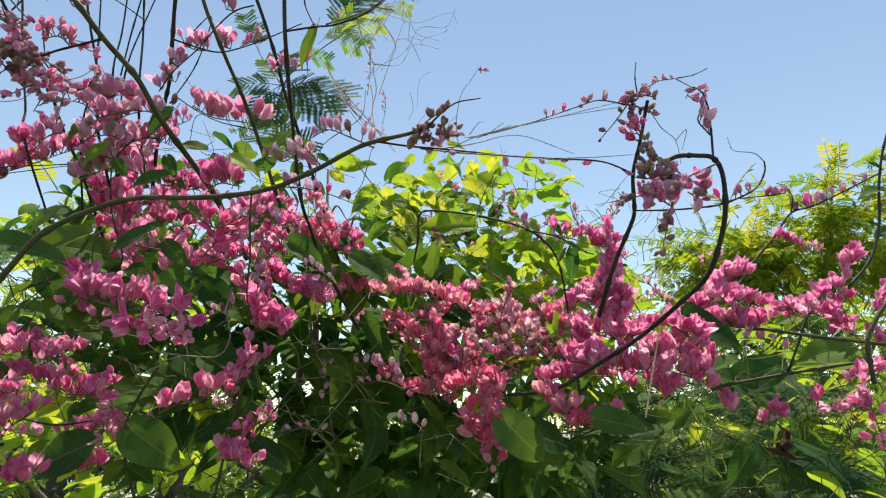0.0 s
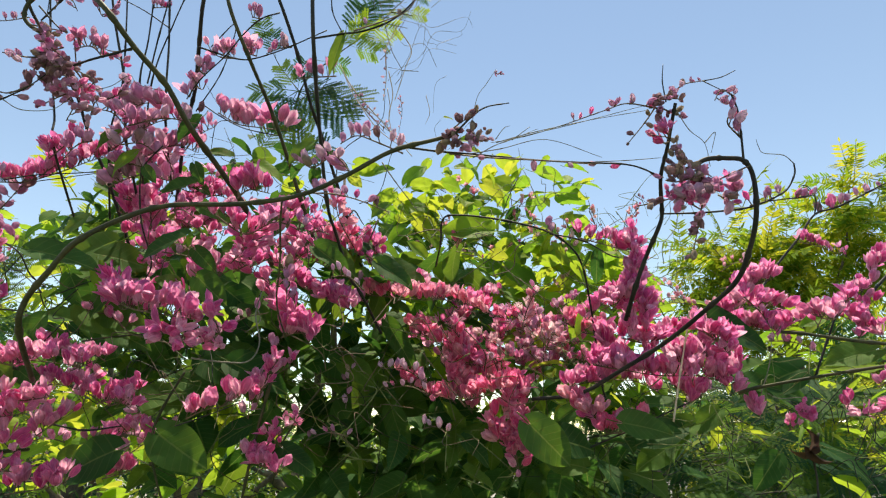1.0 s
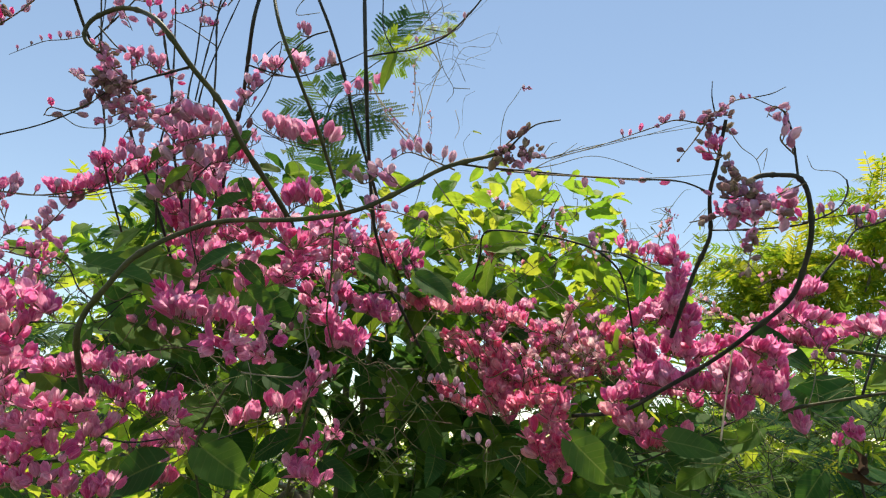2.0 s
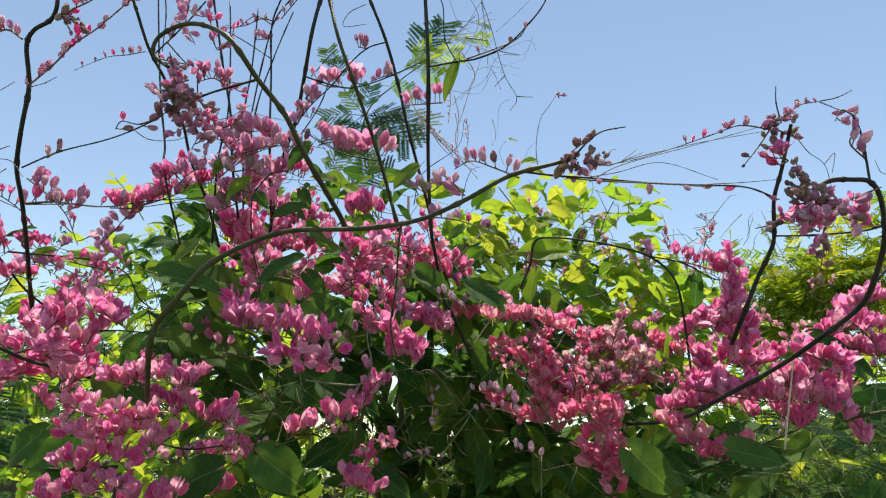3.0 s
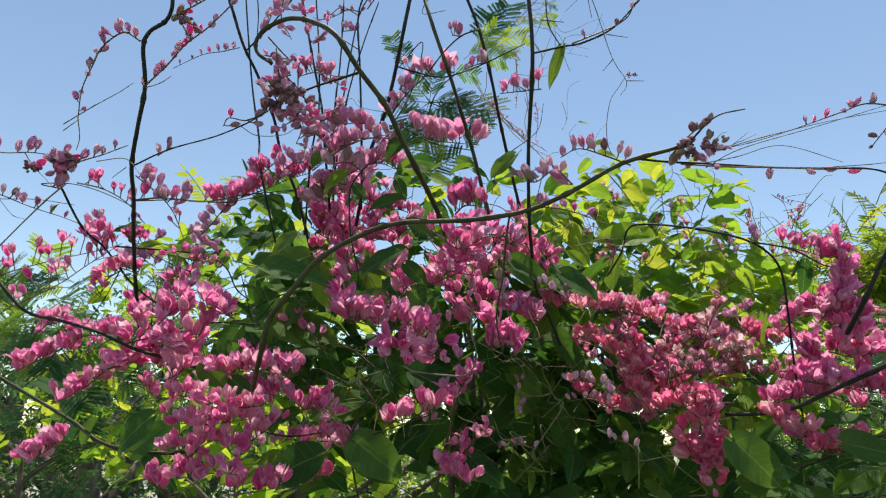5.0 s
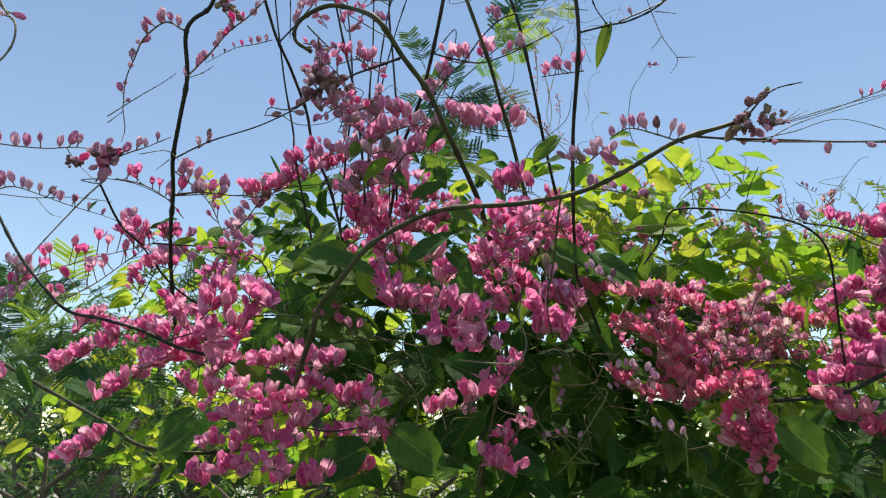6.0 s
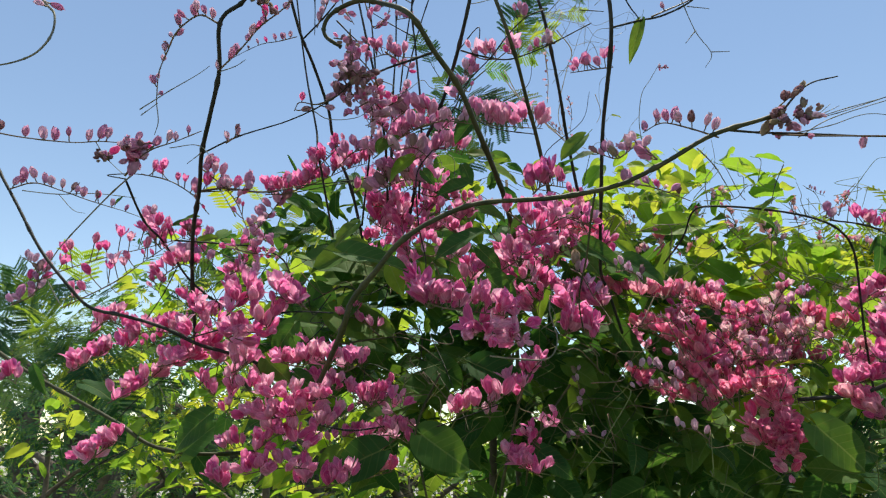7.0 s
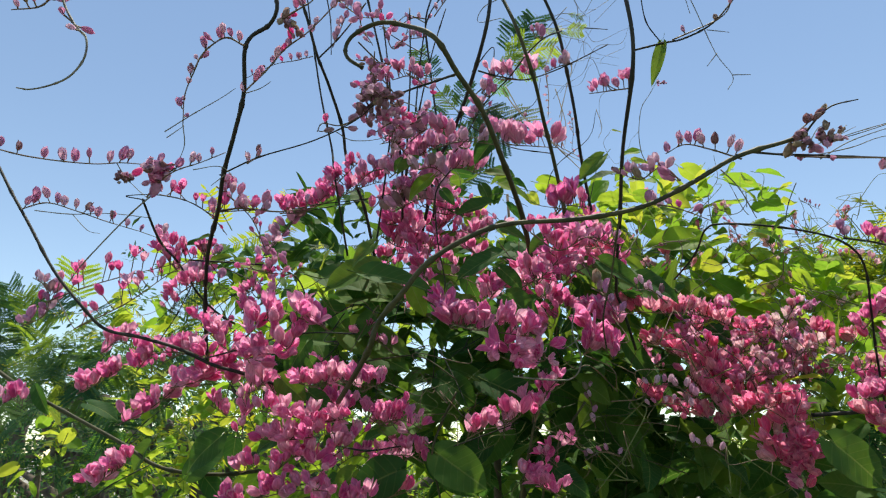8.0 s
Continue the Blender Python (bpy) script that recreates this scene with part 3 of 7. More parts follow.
leaning_shoot = thing("vine_shoot", (-0.341, 0.480, 1.844), "slender leaning vine stems with sparse pink buds", "vine", "coral vine shoots")
stem(leaning_shoot, 0.0017, 0.0013, (-0.371, 0.640, 1.797), (-0.373, 0.580, 1.857), (-0.385, 0.560, 1.892), (-0.386, 0.544, 1.908), (-0.383, 0.520, 1.925), (-0.387, 0.484, 1.952), (-0.389, 0.455, 1.965), (-0.391, 0.432, 1.986), (-0.396, 0.420, 2.008), (-0.399, 0.400, 2.041), material=DARK_STEM)
stem(leaning_shoot, 0.0013, 0.0010, (-0.326, 0.560, 1.823), (-0.314, 0.500, 1.865), (-0.316, 0.500, 1.877), (-0.323, 0.500, 1.921), (-0.334, 0.490, 1.973), (-0.342, 0.485, 2.011), (-0.352, 0.480, 2.057), (-0.363, 0.480, 2.117), material=DARK_STEM)
stem(leaning_shoot, 0.0011, 0.0008, (-0.294, 0.560, 1.835), (-0.280, 0.500, 1.888), (-0.287, 0.500, 1.964), (-0.293, 0.500, 2.026), (-0.285, 0.500, 2.069), (-0.283, 0.500, 2.130), material=DARK_STEM)
stem(leaning_shoot, 0.0008, 0.0006, (-0.302, 0.500, 1.923), (-0.298, 0.500, 1.978), (-0.290, 0.500, 2.033), (-0.269, 0.500, 2.068), (-0.256, 0.500, 2.097), material=DARK_STEM)
stem(leaning_shoot, 0.0006, 0.0004, (-0.293, 0.500, 2.026), (-0.312, 0.500, 2.038), (-0.329, 0.500, 2.025), (-0.342, 0.500, 2.028), name="tendril", material=TENDRIL)
spray(leaning_shoot, 9, 0.0080, (-0.290, 0.500, 2.030), (-0.306, 0.500, 2.034), (-0.320, 0.500, 2.027), (-0.341, 0.500, 2.024), kind='bud', up=0.1, lift=0.003)
spray(leaning_shoot, 5, 0.0100, (-0.292, 0.500, 2.009), (-0.309, 0.500, 2.008), kind='bud')
spray(leaning_shoot, 6, 0.0080, (-0.284, 0.500, 2.033), (-0.271, 0.500, 2.054), (-0.260, 0.500, 2.071), kind='bud', lift=0.003)
stem(leaning_shoot, 0.0006, 0.0004, (-0.290, 0.500, 1.985), (-0.314, 0.500, 2.003), (-0.328, 0.480, 2.003), name="tendril", material=DARK_STEM)
spray(leaning_shoot, 8, 0.0070, (-0.393, 0.455, 1.964), (-0.411, 0.455, 1.961), (-0.431, 0.455, 1.959), (-0.460, 0.455, 1.946), kind='bud', up=0.9, lift=0.003, r=0.0005)
spray(leaning_shoot, 8, 0.0100, (-0.373, 0.450, 2.025), (-0.346, 0.450, 2.000), (-0.323, 0.450, 1.996), kind='bud', up=0.2)
spray(leaning_shoot, 9, 0.0110, (-0.336, 0.420, 1.985), (-0.336, 0.420, 1.966), (-0.324, 0.420, 1.942), kind='bud', up=0.0)
stem(leaning_shoot, 0.0007, 0.0004, (-0.383, 0.450, 2.033), (-0.376, 0.450, 1.999), (-0.373, 0.450, 1.960), name="tendril", material=DARK_STEM)
spray(leaning_shoot, 6, 0.0090, (-0.387, 0.450, 2.040), (-0.362, 0.450, 2.015), kind='bud')
stem(leaning_shoot, 0.0011, 0.0008, (-0.383, 0.560, 1.798), (-0.380, 0.500, 1.858), (-0.385, 0.500, 1.889), (-0.398, 0.500, 1.941), (-0.408, 0.500, 1.989), (-0.419, 0.500, 2.047), (-0.427, 0.500, 2.093), material=DARK_STEM)
stem(leaning_shoot, 0.0008, 0.0007, (-0.394, 0.470, 1.972), (-0.371, 0.460, 1.985), (-0.356, 0.460, 2.006), (-0.345, 0.460, 2.024), material=DARK_STEM)
spray(leaning_shoot, 6, 0.0110, (-0.376, 0.460, 1.976), (-0.369, 0.460, 1.997), (-0.362, 0.460, 2.020), kind='bud')
stem(leaning_shoot, 0.0010, 0.0007, (-0.353, 0.560, 1.809), (-0.329, 0.500, 1.866), (-0.326, 0.500, 1.921), (-0.333, 0.500, 1.994), (-0.342, 0.500, 2.058), material=DARK_STEM)
stem(leaning_shoot, 0.0010, 0.0007, (-0.325, 0.560, 1.845), (-0.309, 0.500, 1.919), (-0.308, 0.500, 1.971), (-0.310, 0.500, 2.047), material=DARK_STEM)
stem(leaning_shoot, 0.0008, 0.0006, (-0.323, 0.550, 1.865), (-0.298, 0.500, 1.925), (-0.286, 0.500, 1.988), (-0.272, 0.500, 2.041), material=DARK_STEM)
spray(leaning_shoot, 14, 0.0110, (-0.323, 0.430, 1.989), (-0.316, 0.430, 1.963), (-0.308, 0.430, 1.944), (-0.295, 0.430, 1.961), kind='bud', up=0.1)

arching_shoot = thing("vine_shoot", (-0.206, 0.470, 1.815), "olive green arching vine shoot with a crowded dark bud head", "vine", "coral vine shoots")
stem(arching_shoot, 0.0025, 0.0015, (-0.194, 0.580, 1.767), (-0.202, 0.510, 1.803), (-0.208, 0.476, 1.817), (-0.219, 0.426, 1.837), (-0.230, 0.402, 1.860), (-0.245, 0.379, 1.877), (-0.260, 0.360, 1.897), (-0.288, 0.376, 1.924), (-0.307, 0.376, 1.928), (-0.326, 0.378, 1.922), (-0.334, 0.380, 1.913), (-0.333, 0.382, 1.903), (-0.321, 0.385, 1.894))
stem(arching_shoot, 0.0010, 0.0007, (-0.246, 0.380, 1.877), (-0.261, 0.382, 1.874), (-0.280, 0.385, 1.871), (-0.301, 0.390, 1.868), (-0.310, 0.390, 1.871), material=DARK_STEM)
stem(arching_shoot, 0.0007, 0.0005, (-0.324, 0.380, 1.915), (-0.314, 0.383, 1.904), (-0.307, 0.385, 1.897), material=DARK_STEM)
cluster(arching_shoot, 80, 0.0090, (-0.313, 0.390, 1.871), (0.021, 0.030, 0.026), "brown")
cluster(arching_shoot, 30, 0.0090, (-0.302, 0.395, 1.861), (0.018, 0.030, 0.022), "mixed")
cluster(arching_shoot, 22, 0.0090, (-0.299, 0.390, 1.892), (0.022, 0.030, 0.013), "mixed")
spray(arching_shoot, 7, 0.0120, (-0.271, 0.385, 1.873), (-0.283, 0.387, 1.884), (-0.298, 0.390, 1.884), kind='faded', up=0.5, close=0.1)
spray(arching_shoot, 9, 0.0100, (-0.304, 0.395, 1.856), (-0.297, 0.400, 1.843), (-0.300, 0.400, 1.829), kind='bud', up=-0.3)
spray(arching_shoot, 4, 0.0110, (-0.319, 0.385, 1.851), (-0.336, 0.385, 1.844), (-0.351, 0.385, 1.847), (-0.355, 0.385, 1.840), kind='bud', up=0.0)
stem(arching_shoot, 0.0004, 0.0002, (-0.340, 0.385, 1.839), (-0.328, 0.390, 1.833), (-0.305, 0.390, 1.833), (-0.293, 0.390, 1.843), name="tendril", material=TENDRIL)
stem(arching_shoot, 0.0004, 0.0002, (-0.288, 0.390, 1.863), (-0.278, 0.390, 1.857), (-0.280, 0.390, 1.849), (-0.271, 0.400, 1.858), (-0.258, 0.400, 1.867), (-0.250, 0.400, 1.859), (-0.229, 0.400, 1.853), name="tendril", material=TENDRIL)
stem(arching_shoot, 0.0004, 0.0002, (-0.247, 0.380, 1.875), (-0.270, 0.390, 1.882), (-0.285, 0.390, 1.891), (-0.311, 0.400, 1.913), name="tendril", material=TENDRIL)
spray(arching_shoot, 16, 0.0110, (-0.275, 0.430, 1.883), (-0.293, 0.440, 1.873), (-0.308, 0.440, 1.868), (-0.310, 0.440, 1.841), kind='bud', up=0.0)

tall_shoot = thing("vine_shoot", (-0.158, 0.500, 1.809), "tall straight dark vine stems with pink flower sprays", "vine", "coral vine shoots")
stem(tall_shoot, 0.0019, 0.0016, (-0.318, 0.620, 1.838), (-0.290, 0.560, 1.893), (-0.273, 0.530, 1.906), (-0.258, 0.505, 1.921), (-0.240, 0.465, 1.938), (-0.225, 0.432, 1.963), (-0.220, 0.435, 2.008), (-0.212, 0.430, 2.056), material=DARK_STEM)
stem(tall_shoot, 0.0019, 0.0015, (-0.153, 0.600, 1.784), (-0.163, 0.550, 1.828), (-0.172, 0.512, 1.866), (-0.180, 0.484, 1.893), (-0.187, 0.450, 1.914), (-0.200, 0.426, 1.951), (-0.217, 0.440, 2.013), (-0.226, 0.440, 2.066), material=STEM)
stem(tall_shoot, 0.0017, 0.0013, (-0.118, 0.660, 1.787), (-0.133, 0.600, 1.847), (-0.144, 0.548, 1.889), (-0.149, 0.512, 1.908), (-0.155, 0.488, 1.937), (-0.164, 0.456, 1.968), (-0.181, 0.440, 2.010), (-0.198, 0.440, 2.064), material=DARK_STEM)
stem(tall_shoot, 0.0006, 0.0005, (-0.252, 0.500, 1.893), (-0.232, 0.500, 1.936), (-0.224, 0.500, 1.988), (-0.246, 0.500, 1.962), material=DARK_STEM)
stem(tall_shoot, 0.0008, 0.0005, (-0.236, 0.455, 1.931), (-0.222, 0.460, 1.928), (-0.200, 0.460, 1.921), (-0.185, 0.460, 1.922), (-0.158, 0.455, 1.928), (-0.122, 0.450, 1.942), material=DARK_STEM)
stem(tall_shoot, 0.0007, 0.0005, (-0.161, 0.440, 1.953), (-0.177, 0.440, 1.947), (-0.193, 0.445, 1.935), (-0.208, 0.450, 1.918), (-0.229, 0.455, 1.899), (-0.242, 0.460, 1.882), material=DARK_STEM)
spray(tall_shoot, 6, 0.0140, (-0.203, 0.460, 1.922), (-0.216, 0.460, 1.923), (-0.227, 0.460, 1.929), kind='faded', close=0.1)
spray(tall_shoot, 4, 0.0140, (-0.185, 0.460, 1.924), (-0.195, 0.460, 1.927), kind='faded', close=0.1)
spray(tall_shoot, 8, 0.0110, (-0.153, 0.455, 1.929), (-0.163, 0.455, 1.928), (-0.177, 0.460, 1.926), kind='bud', up=0.6)
spray(tall_shoot, 4, 0.0110, (-0.177, 0.440, 1.947), (-0.185, 0.440, 1.949), kind='bud')
spray(tall_shoot, 5, 0.0130, (-0.226, 0.455, 1.902), (-0.234, 0.455, 1.908), kind='faded')
spray(tall_shoot, 6, 0.0140, (-0.240, 0.460, 1.884), (-0.237, 0.460, 1.893), (-0.229, 0.460, 1.891), kind='faded')
stem(tall_shoot, 0.0006, 0.0005, (-0.249, 0.500, 1.902), (-0.230, 0.505, 1.890), (-0.208, 0.510, 1.880), (-0.175, 0.510, 1.872), material=DARK_STEM)
spray(tall_shoot, 11, 0.0190, (-0.233, 0.505, 1.894), (-0.213, 0.505, 1.882), (-0.191, 0.505, 1.878), (-0.167, 0.510, 1.877), kind='faded', close=-0.15, up=0.7)
spray(tall_shoot, 5, 0.0140, (-0.109, 0.440, 1.890), (-0.125, 0.435, 1.886), (-0.143, 0.440, 1.888), kind='faded', close=0.3, up=0.9)
stem(tall_shoot, 0.0015, 0.0016, (-0.093, 0.660, 1.711), (-0.109, 0.610, 1.744), (-0.117, 0.584, 1.756), (-0.120, 0.528, 1.780), (-0.121, 0.490, 1.794), (-0.120, 0.444, 1.837), (-0.115, 0.384, 1.886), (-0.119, 0.380, 1.954), (-0.122, 0.380, 2.005), material=DARK_STEM)
stem(tall_shoot, 0.0008, 0.0005, (-0.115, 0.384, 1.886), (-0.094, 0.387, 1.892), (-0.078, 0.388, 1.895), (-0.056, 0.390, 1.907), (-0.038, 0.390, 1.927), (-0.026, 0.390, 1.945), (-0.020, 0.390, 1.964), (-0.017, 0.390, 1.989), material=DARK_STEM)
spray(tall_shoot, 3, 0.0070, (-0.086, 0.387, 1.894), (-0.049, 0.390, 1.912), (-0.038, 0.390, 1.929), kind='bud', lift=0.003)
stem(tall_shoot, 0.0005, 0.0004, (-0.094, 0.387, 1.892), (-0.103, 0.387, 1.913), (-0.105, 0.387, 1.943), (-0.110, 0.387, 1.959), (-0.115, 0.387, 1.988), material=DARK_STEM)
leaf(tall_shoot, (-0.094, 0.388, 1.891), (-0.104, 0.388, 1.860), 10, wide=0.45, shape=0)
stem(tall_shoot, 0.0004, 0.0002, (-0.079, 0.387, 1.974), (-0.077, 0.387, 1.957), (-0.068, 0.387, 1.924), (-0.058, 0.387, 1.880), (-0.049, 0.387, 1.859), (-0.054, 0.387, 1.848), name="tendril", material=TENDRIL)
stem(tall_shoot, 0.0004, 0.0002, (-0.049, 0.387, 1.860), (-0.037, 0.387, 1.859), name="tendril", material=TENDRIL)
stem(tall_shoot, 0.0004, 0.0002, (-0.057, 0.387, 1.879), (-0.065, 0.387, 1.869), name="tendril", material=TENDRIL)
stem(tall_shoot, 0.0004, 0.0002, (-0.061, 0.387, 1.900), (-0.046, 0.387, 1.896), name="tendril", material=TENDRIL)
stem(tall_shoot, 0.0004, 0.0002, (-0.075, 0.387, 1.949), (-0.071, 0.387, 1.916), name="tendril", material=TENDRIL)

main_arch = thing("vine_shoot", (-0.345, 0.470, 1.682), "thick olive brown arching vine shoot ending in brown buds", "vine", "coral vine shoots")
stem(main_arch, 0.0022, 0.0015, (-0.371, 0.520, 1.649), (-0.318, 0.420, 1.675), (-0.307, 0.405, 1.693), (-0.288, 0.395, 1.711), (-0.269, 0.390, 1.731), (-0.244, 0.395, 1.749), (-0.214, 0.400, 1.761), (-0.162, 0.400, 1.762), (-0.120, 0.397, 1.767), (-0.088, 0.394, 1.780), (-0.055, 0.390, 1.797), (-0.023, 0.388, 1.805), (-0.009, 0.388, 1.810))
cluster(main_arch, 15, 0.0078, (-0.004, 0.388, 1.809), (0.013, 0.008, 0.008), "brown")
cluster(main_arch, 5, 0.0080, (-0.000, 0.388, 1.807), (0.006, 0.006, 0.006), "brown")
spray(main_arch, 9, 0.0090, (-0.020, 0.388, 1.804), (-0.013, 0.388, 1.812), (-0.005, 0.388, 1.819), (0.005, 0.388, 1.825), kind='brown', up=-0.1, lift=0.002, close=0.1)
spray(main_arch, 3, 0.0090, (-0.009, 0.390, 1.805), (0.000, 0.390, 1.799), kind='bud', up=-0.6, lift=0.002)
stem(main_arch, 0.0008, 0.0004, (-0.009, 0.388, 1.811), (0.002, 0.388, 1.823), (0.012, 0.388, 1.830), (0.028, 0.388, 1.833), material=DARK_STEM)
stem(main_arch, 0.0008, 0.0006, (-0.045, 0.390, 1.800), (-0.023, 0.395, 1.799), (0.002, 0.400, 1.799), (0.044, 0.410, 1.799), (0.083, 0.420, 1.801), (0.123, 0.430, 1.803), (0.149, 0.440, 1.797), material=DARK_STEM)
spray(main_arch, 7, 0.0085, (-0.015, 0.397, 1.798), (0.015, 0.400, 1.796), (0.056, 0.410, 1.798), (0.087, 0.420, 1.800), (0.119, 0.430, 1.804), (0.150, 0.440, 1.797), kind='bud', up=-0.5, lift=0.004, close=0)
stem(main_arch, 0.0004, 0.0002, (-0.008, 0.400, 1.798), (0.022, 0.400, 1.803), (0.057, 0.410, 1.815), (0.099, 0.420, 1.805), name="tendril", material=TENDRIL)
stem(main_arch, 0.0004, 0.0002, (0.002, 0.400, 1.796), (0.026, 0.400, 1.809), (0.079, 0.410, 1.828), (0.134, 0.420, 1.848), name="tendril", material=TENDRIL)
spray(main_arch, 9, 0.0120, (-0.048, 0.400, 1.800), (-0.067, 0.400, 1.809), (-0.083, 0.405, 1.817), (-0.096, 0.410, 1.813), kind='bud', up=0.4)
spray(main_arch, 14, 0.0120, (-0.088, 0.410, 1.791), (-0.100, 0.410, 1.803), (-0.115, 0.410, 1.794), (-0.127, 0.420, 1.804), kind='bud', up=0.2)
spray(main_arch, 7, 0.0110, (-0.117, 0.410, 1.774), (-0.101, 0.420, 1.777), (-0.084, 0.430, 1.776), (-0.062, 0.440, 1.770), kind='bud', up=0.3)
stem(main_arch, 0.0005, 0.0003, (-0.063, 0.400, 1.793), (-0.053, 0.400, 1.778), (-0.038, 0.420, 1.763), name="tendril", material=TENDRIL)
stem(main_arch, 0.0008, 0.0006, (-0.133, 0.400, 1.766), (-0.136, 0.410, 1.752), (-0.140, 0.430, 1.727), (-0.146, 0.450, 1.701), (-0.143, 0.470, 1.678), material=STEM)
spray(main_arch, 9, 0.0210, (-0.177, 0.430, 1.778), (-0.168, 0.430, 1.785), (-0.152, 0.430, 1.782), kind='flower', close=0, up=0.7)
spray(main_arch, 14, 0.0160, (-0.196, 0.440, 1.768), (-0.175, 0.450, 1.756), (-0.152, 0.450, 1.766), (-0.130, 0.460, 1.759), kind='flower', up=0.2)
spray(main_arch, 10, 0.0150, (-0.172, 0.460, 1.755), (-0.192, 0.470, 1.738), kind='flower', up=0.0)

hooked_shoot = thing("vine_shoot", (0.109, 0.620, 1.645), "dark hooked vine shoot carrying a crowded reddish bud head", "vine", "coral vine shoots")
stem(hooked_shoot, 0.0020, 0.0017, (0.068, 0.660, 1.642), (0.109, 0.620, 1.645), (0.140, 0.580, 1.663), (0.169, 0.530, 1.683), (0.187, 0.480, 1.702), (0.200, 0.450, 1.718), (0.204, 0.430, 1.739), (0.204, 0.415, 1.759), (0.202, 0.408, 1.783), (0.195, 0.404, 1.794), (0.184, 0.404, 1.796), (0.170, 0.405, 1.796), (0.160, 0.406, 1.791), material=DARK_STEM)
stem(hooked_shoot, 0.0009, 0.0006, (0.195, 0.404, 1.795), (0.196, 0.404, 1.816), (0.196, 0.404, 1.835), (0.193, 0.404, 1.848), material=DARK_STEM)
spray(hooked_shoot, 7, 0.0110, (0.196, 0.405, 1.812), (0.188, 0.405, 1.824), (0.191, 0.405, 1.833), (0.195, 0.405, 1.847), kind='bud', up=0.0)
spray(hooked_shoot, 4, 0.0090, (0.195, 0.405, 1.847), (0.187, 0.405, 1.852), (0.181, 0.405, 1.843), kind='bud', up=-0.4)
cluster(hooked_shoot, 45, 0.0085, (0.154, 0.407, 1.787), (0.028, 0.030, 0.016), "brown")
cluster(hooked_shoot, 40, 0.0110, (0.170, 0.410, 1.773), (0.032, 0.030, 0.017), "mixed")
cluster(hooked_shoot, 10, 0.0100, (0.155, 0.410, 1.768), (0.017, 0.020, 0.008), "mixed")
spray(hooked_shoot, 5, 0.0130, (0.189, 0.410, 1.766), (0.188, 0.410, 1.777), kind='flower')
spray(hooked_shoot, 8, 0.0100, (0.162, 0.410, 1.757), (0.161, 0.415, 1.746), (0.158, 0.420, 1.731), kind='brown', up=-0.6)

forked_shoot = thing("vine_shoot", (0.138, 0.500, 1.725), "dark forked vine shoot with reddish buds along its twigs", "vine", "coral vine shoots")
stem(forked_shoot, 0.0020, 0.0013, (0.142, 0.550, 1.706), (0.142, 0.510, 1.728), (0.148, 0.495, 1.749), (0.155, 0.480, 1.768), (0.158, 0.475, 1.780), (0.153, 0.455, 1.803), (0.155, 0.440, 1.821), (0.157, 0.425, 1.842), (0.158, 0.420, 1.850), material=DARK_STEM)
cluster(forked_shoot, 26, 0.0080, (0.146, 0.420, 1.854), (0.019, 0.020, 0.013), "brown")
stem(forked_shoot, 0.0006, 0.0003, (0.151, 0.420, 1.851), (0.150, 0.420, 1.869), (0.152, 0.420, 1.884), material=DARK_STEM)
spray(forked_shoot, 10, 0.0080, (0.142, 0.420, 1.846), (0.121, 0.420, 1.850), (0.103, 0.420, 1.844), (0.073, 0.425, 1.835), kind='bud', up=0.1, lift=0.003)
stem(forked_shoot, 0.0004, 0.0002, (0.073, 0.425, 1.835), (0.043, 0.430, 1.828), (0.017, 0.430, 1.823), name="tendril", material=TENDRIL)
spray(forked_shoot, 9, 0.0070, (0.154, 0.420, 1.856), (0.166, 0.420, 1.866), (0.181, 0.420, 1.869), kind='bud', up=0.0, lift=0.002)
stem(forked_shoot, 0.0005, 0.0003, (0.181, 0.420, 1.869), (0.195, 0.420, 1.872), (0.207, 0.420, 1.878), name="tendril", material=DARK_STEM)
stem(forked_shoot, 0.0005, 0.0003, (0.181, 0.420, 1.869), (0.189, 0.410, 1.855), name="tendril", material=DARK_STEM)
spray(forked_shoot, 5, 0.0080, (0.142, 0.420, 1.846), (0.132, 0.420, 1.832), (0.118, 0.420, 1.815), kind='brown', up=-0.2, lift=0.002)
spray(forked_shoot, 5, 0.0140, (0.152, 0.435, 1.823), (0.156, 0.430, 1.825), (0.143, 0.430, 1.828), kind='flower', up=0.2)
stem(forked_shoot, 0.0004, 0.0002, (0.158, 0.420, 1.844), (0.166, 0.420, 1.827), (0.176, 0.420, 1.816), (0.178, 0.420, 1.797), name="tendril", material=TENDRIL)
stem(forked_shoot, 0.0004, 0.0002, (0.176, 0.420, 1.816), (0.185, 0.420, 1.825), (0.180, 0.420, 1.808), name="tendril", material=TENDRIL)
stem(forked_shoot, 0.0008, 0.0006, (0.158, 0.475, 1.780), (0.179, 0.460, 1.775), (0.197, 0.450, 1.773), (0.215, 0.445, 1.774), (0.228, 0.440, 1.778), (0.242, 0.440, 1.786), (0.250, 0.440, 1.799), (0.251, 0.440, 1.808), material=DARK_STEM)
stem(forked_shoot, 0.0004, 0.0002, (0.251, 0.440, 1.808), (0.244, 0.440, 1.815), (0.229, 0.440, 1.817), (0.226, 0.440, 1.823), (0.225, 0.440, 1.829), name="tendril", material=TENDRIL)
stem(forked_shoot, 0.0005, 0.0003, (0.228, 0.440, 1.777), (0.251, 0.450, 1.783), (0.283, 0.470, 1.792), (0.360, 0.600, 1.824), name="tendril", material=DARK_STEM)
spray(forked_shoot, 4, 0.0090, (0.215, 0.445, 1.775), (0.228, 0.440, 1.778), (0.240, 0.440, 1.785), kind='bud', up=0.9)
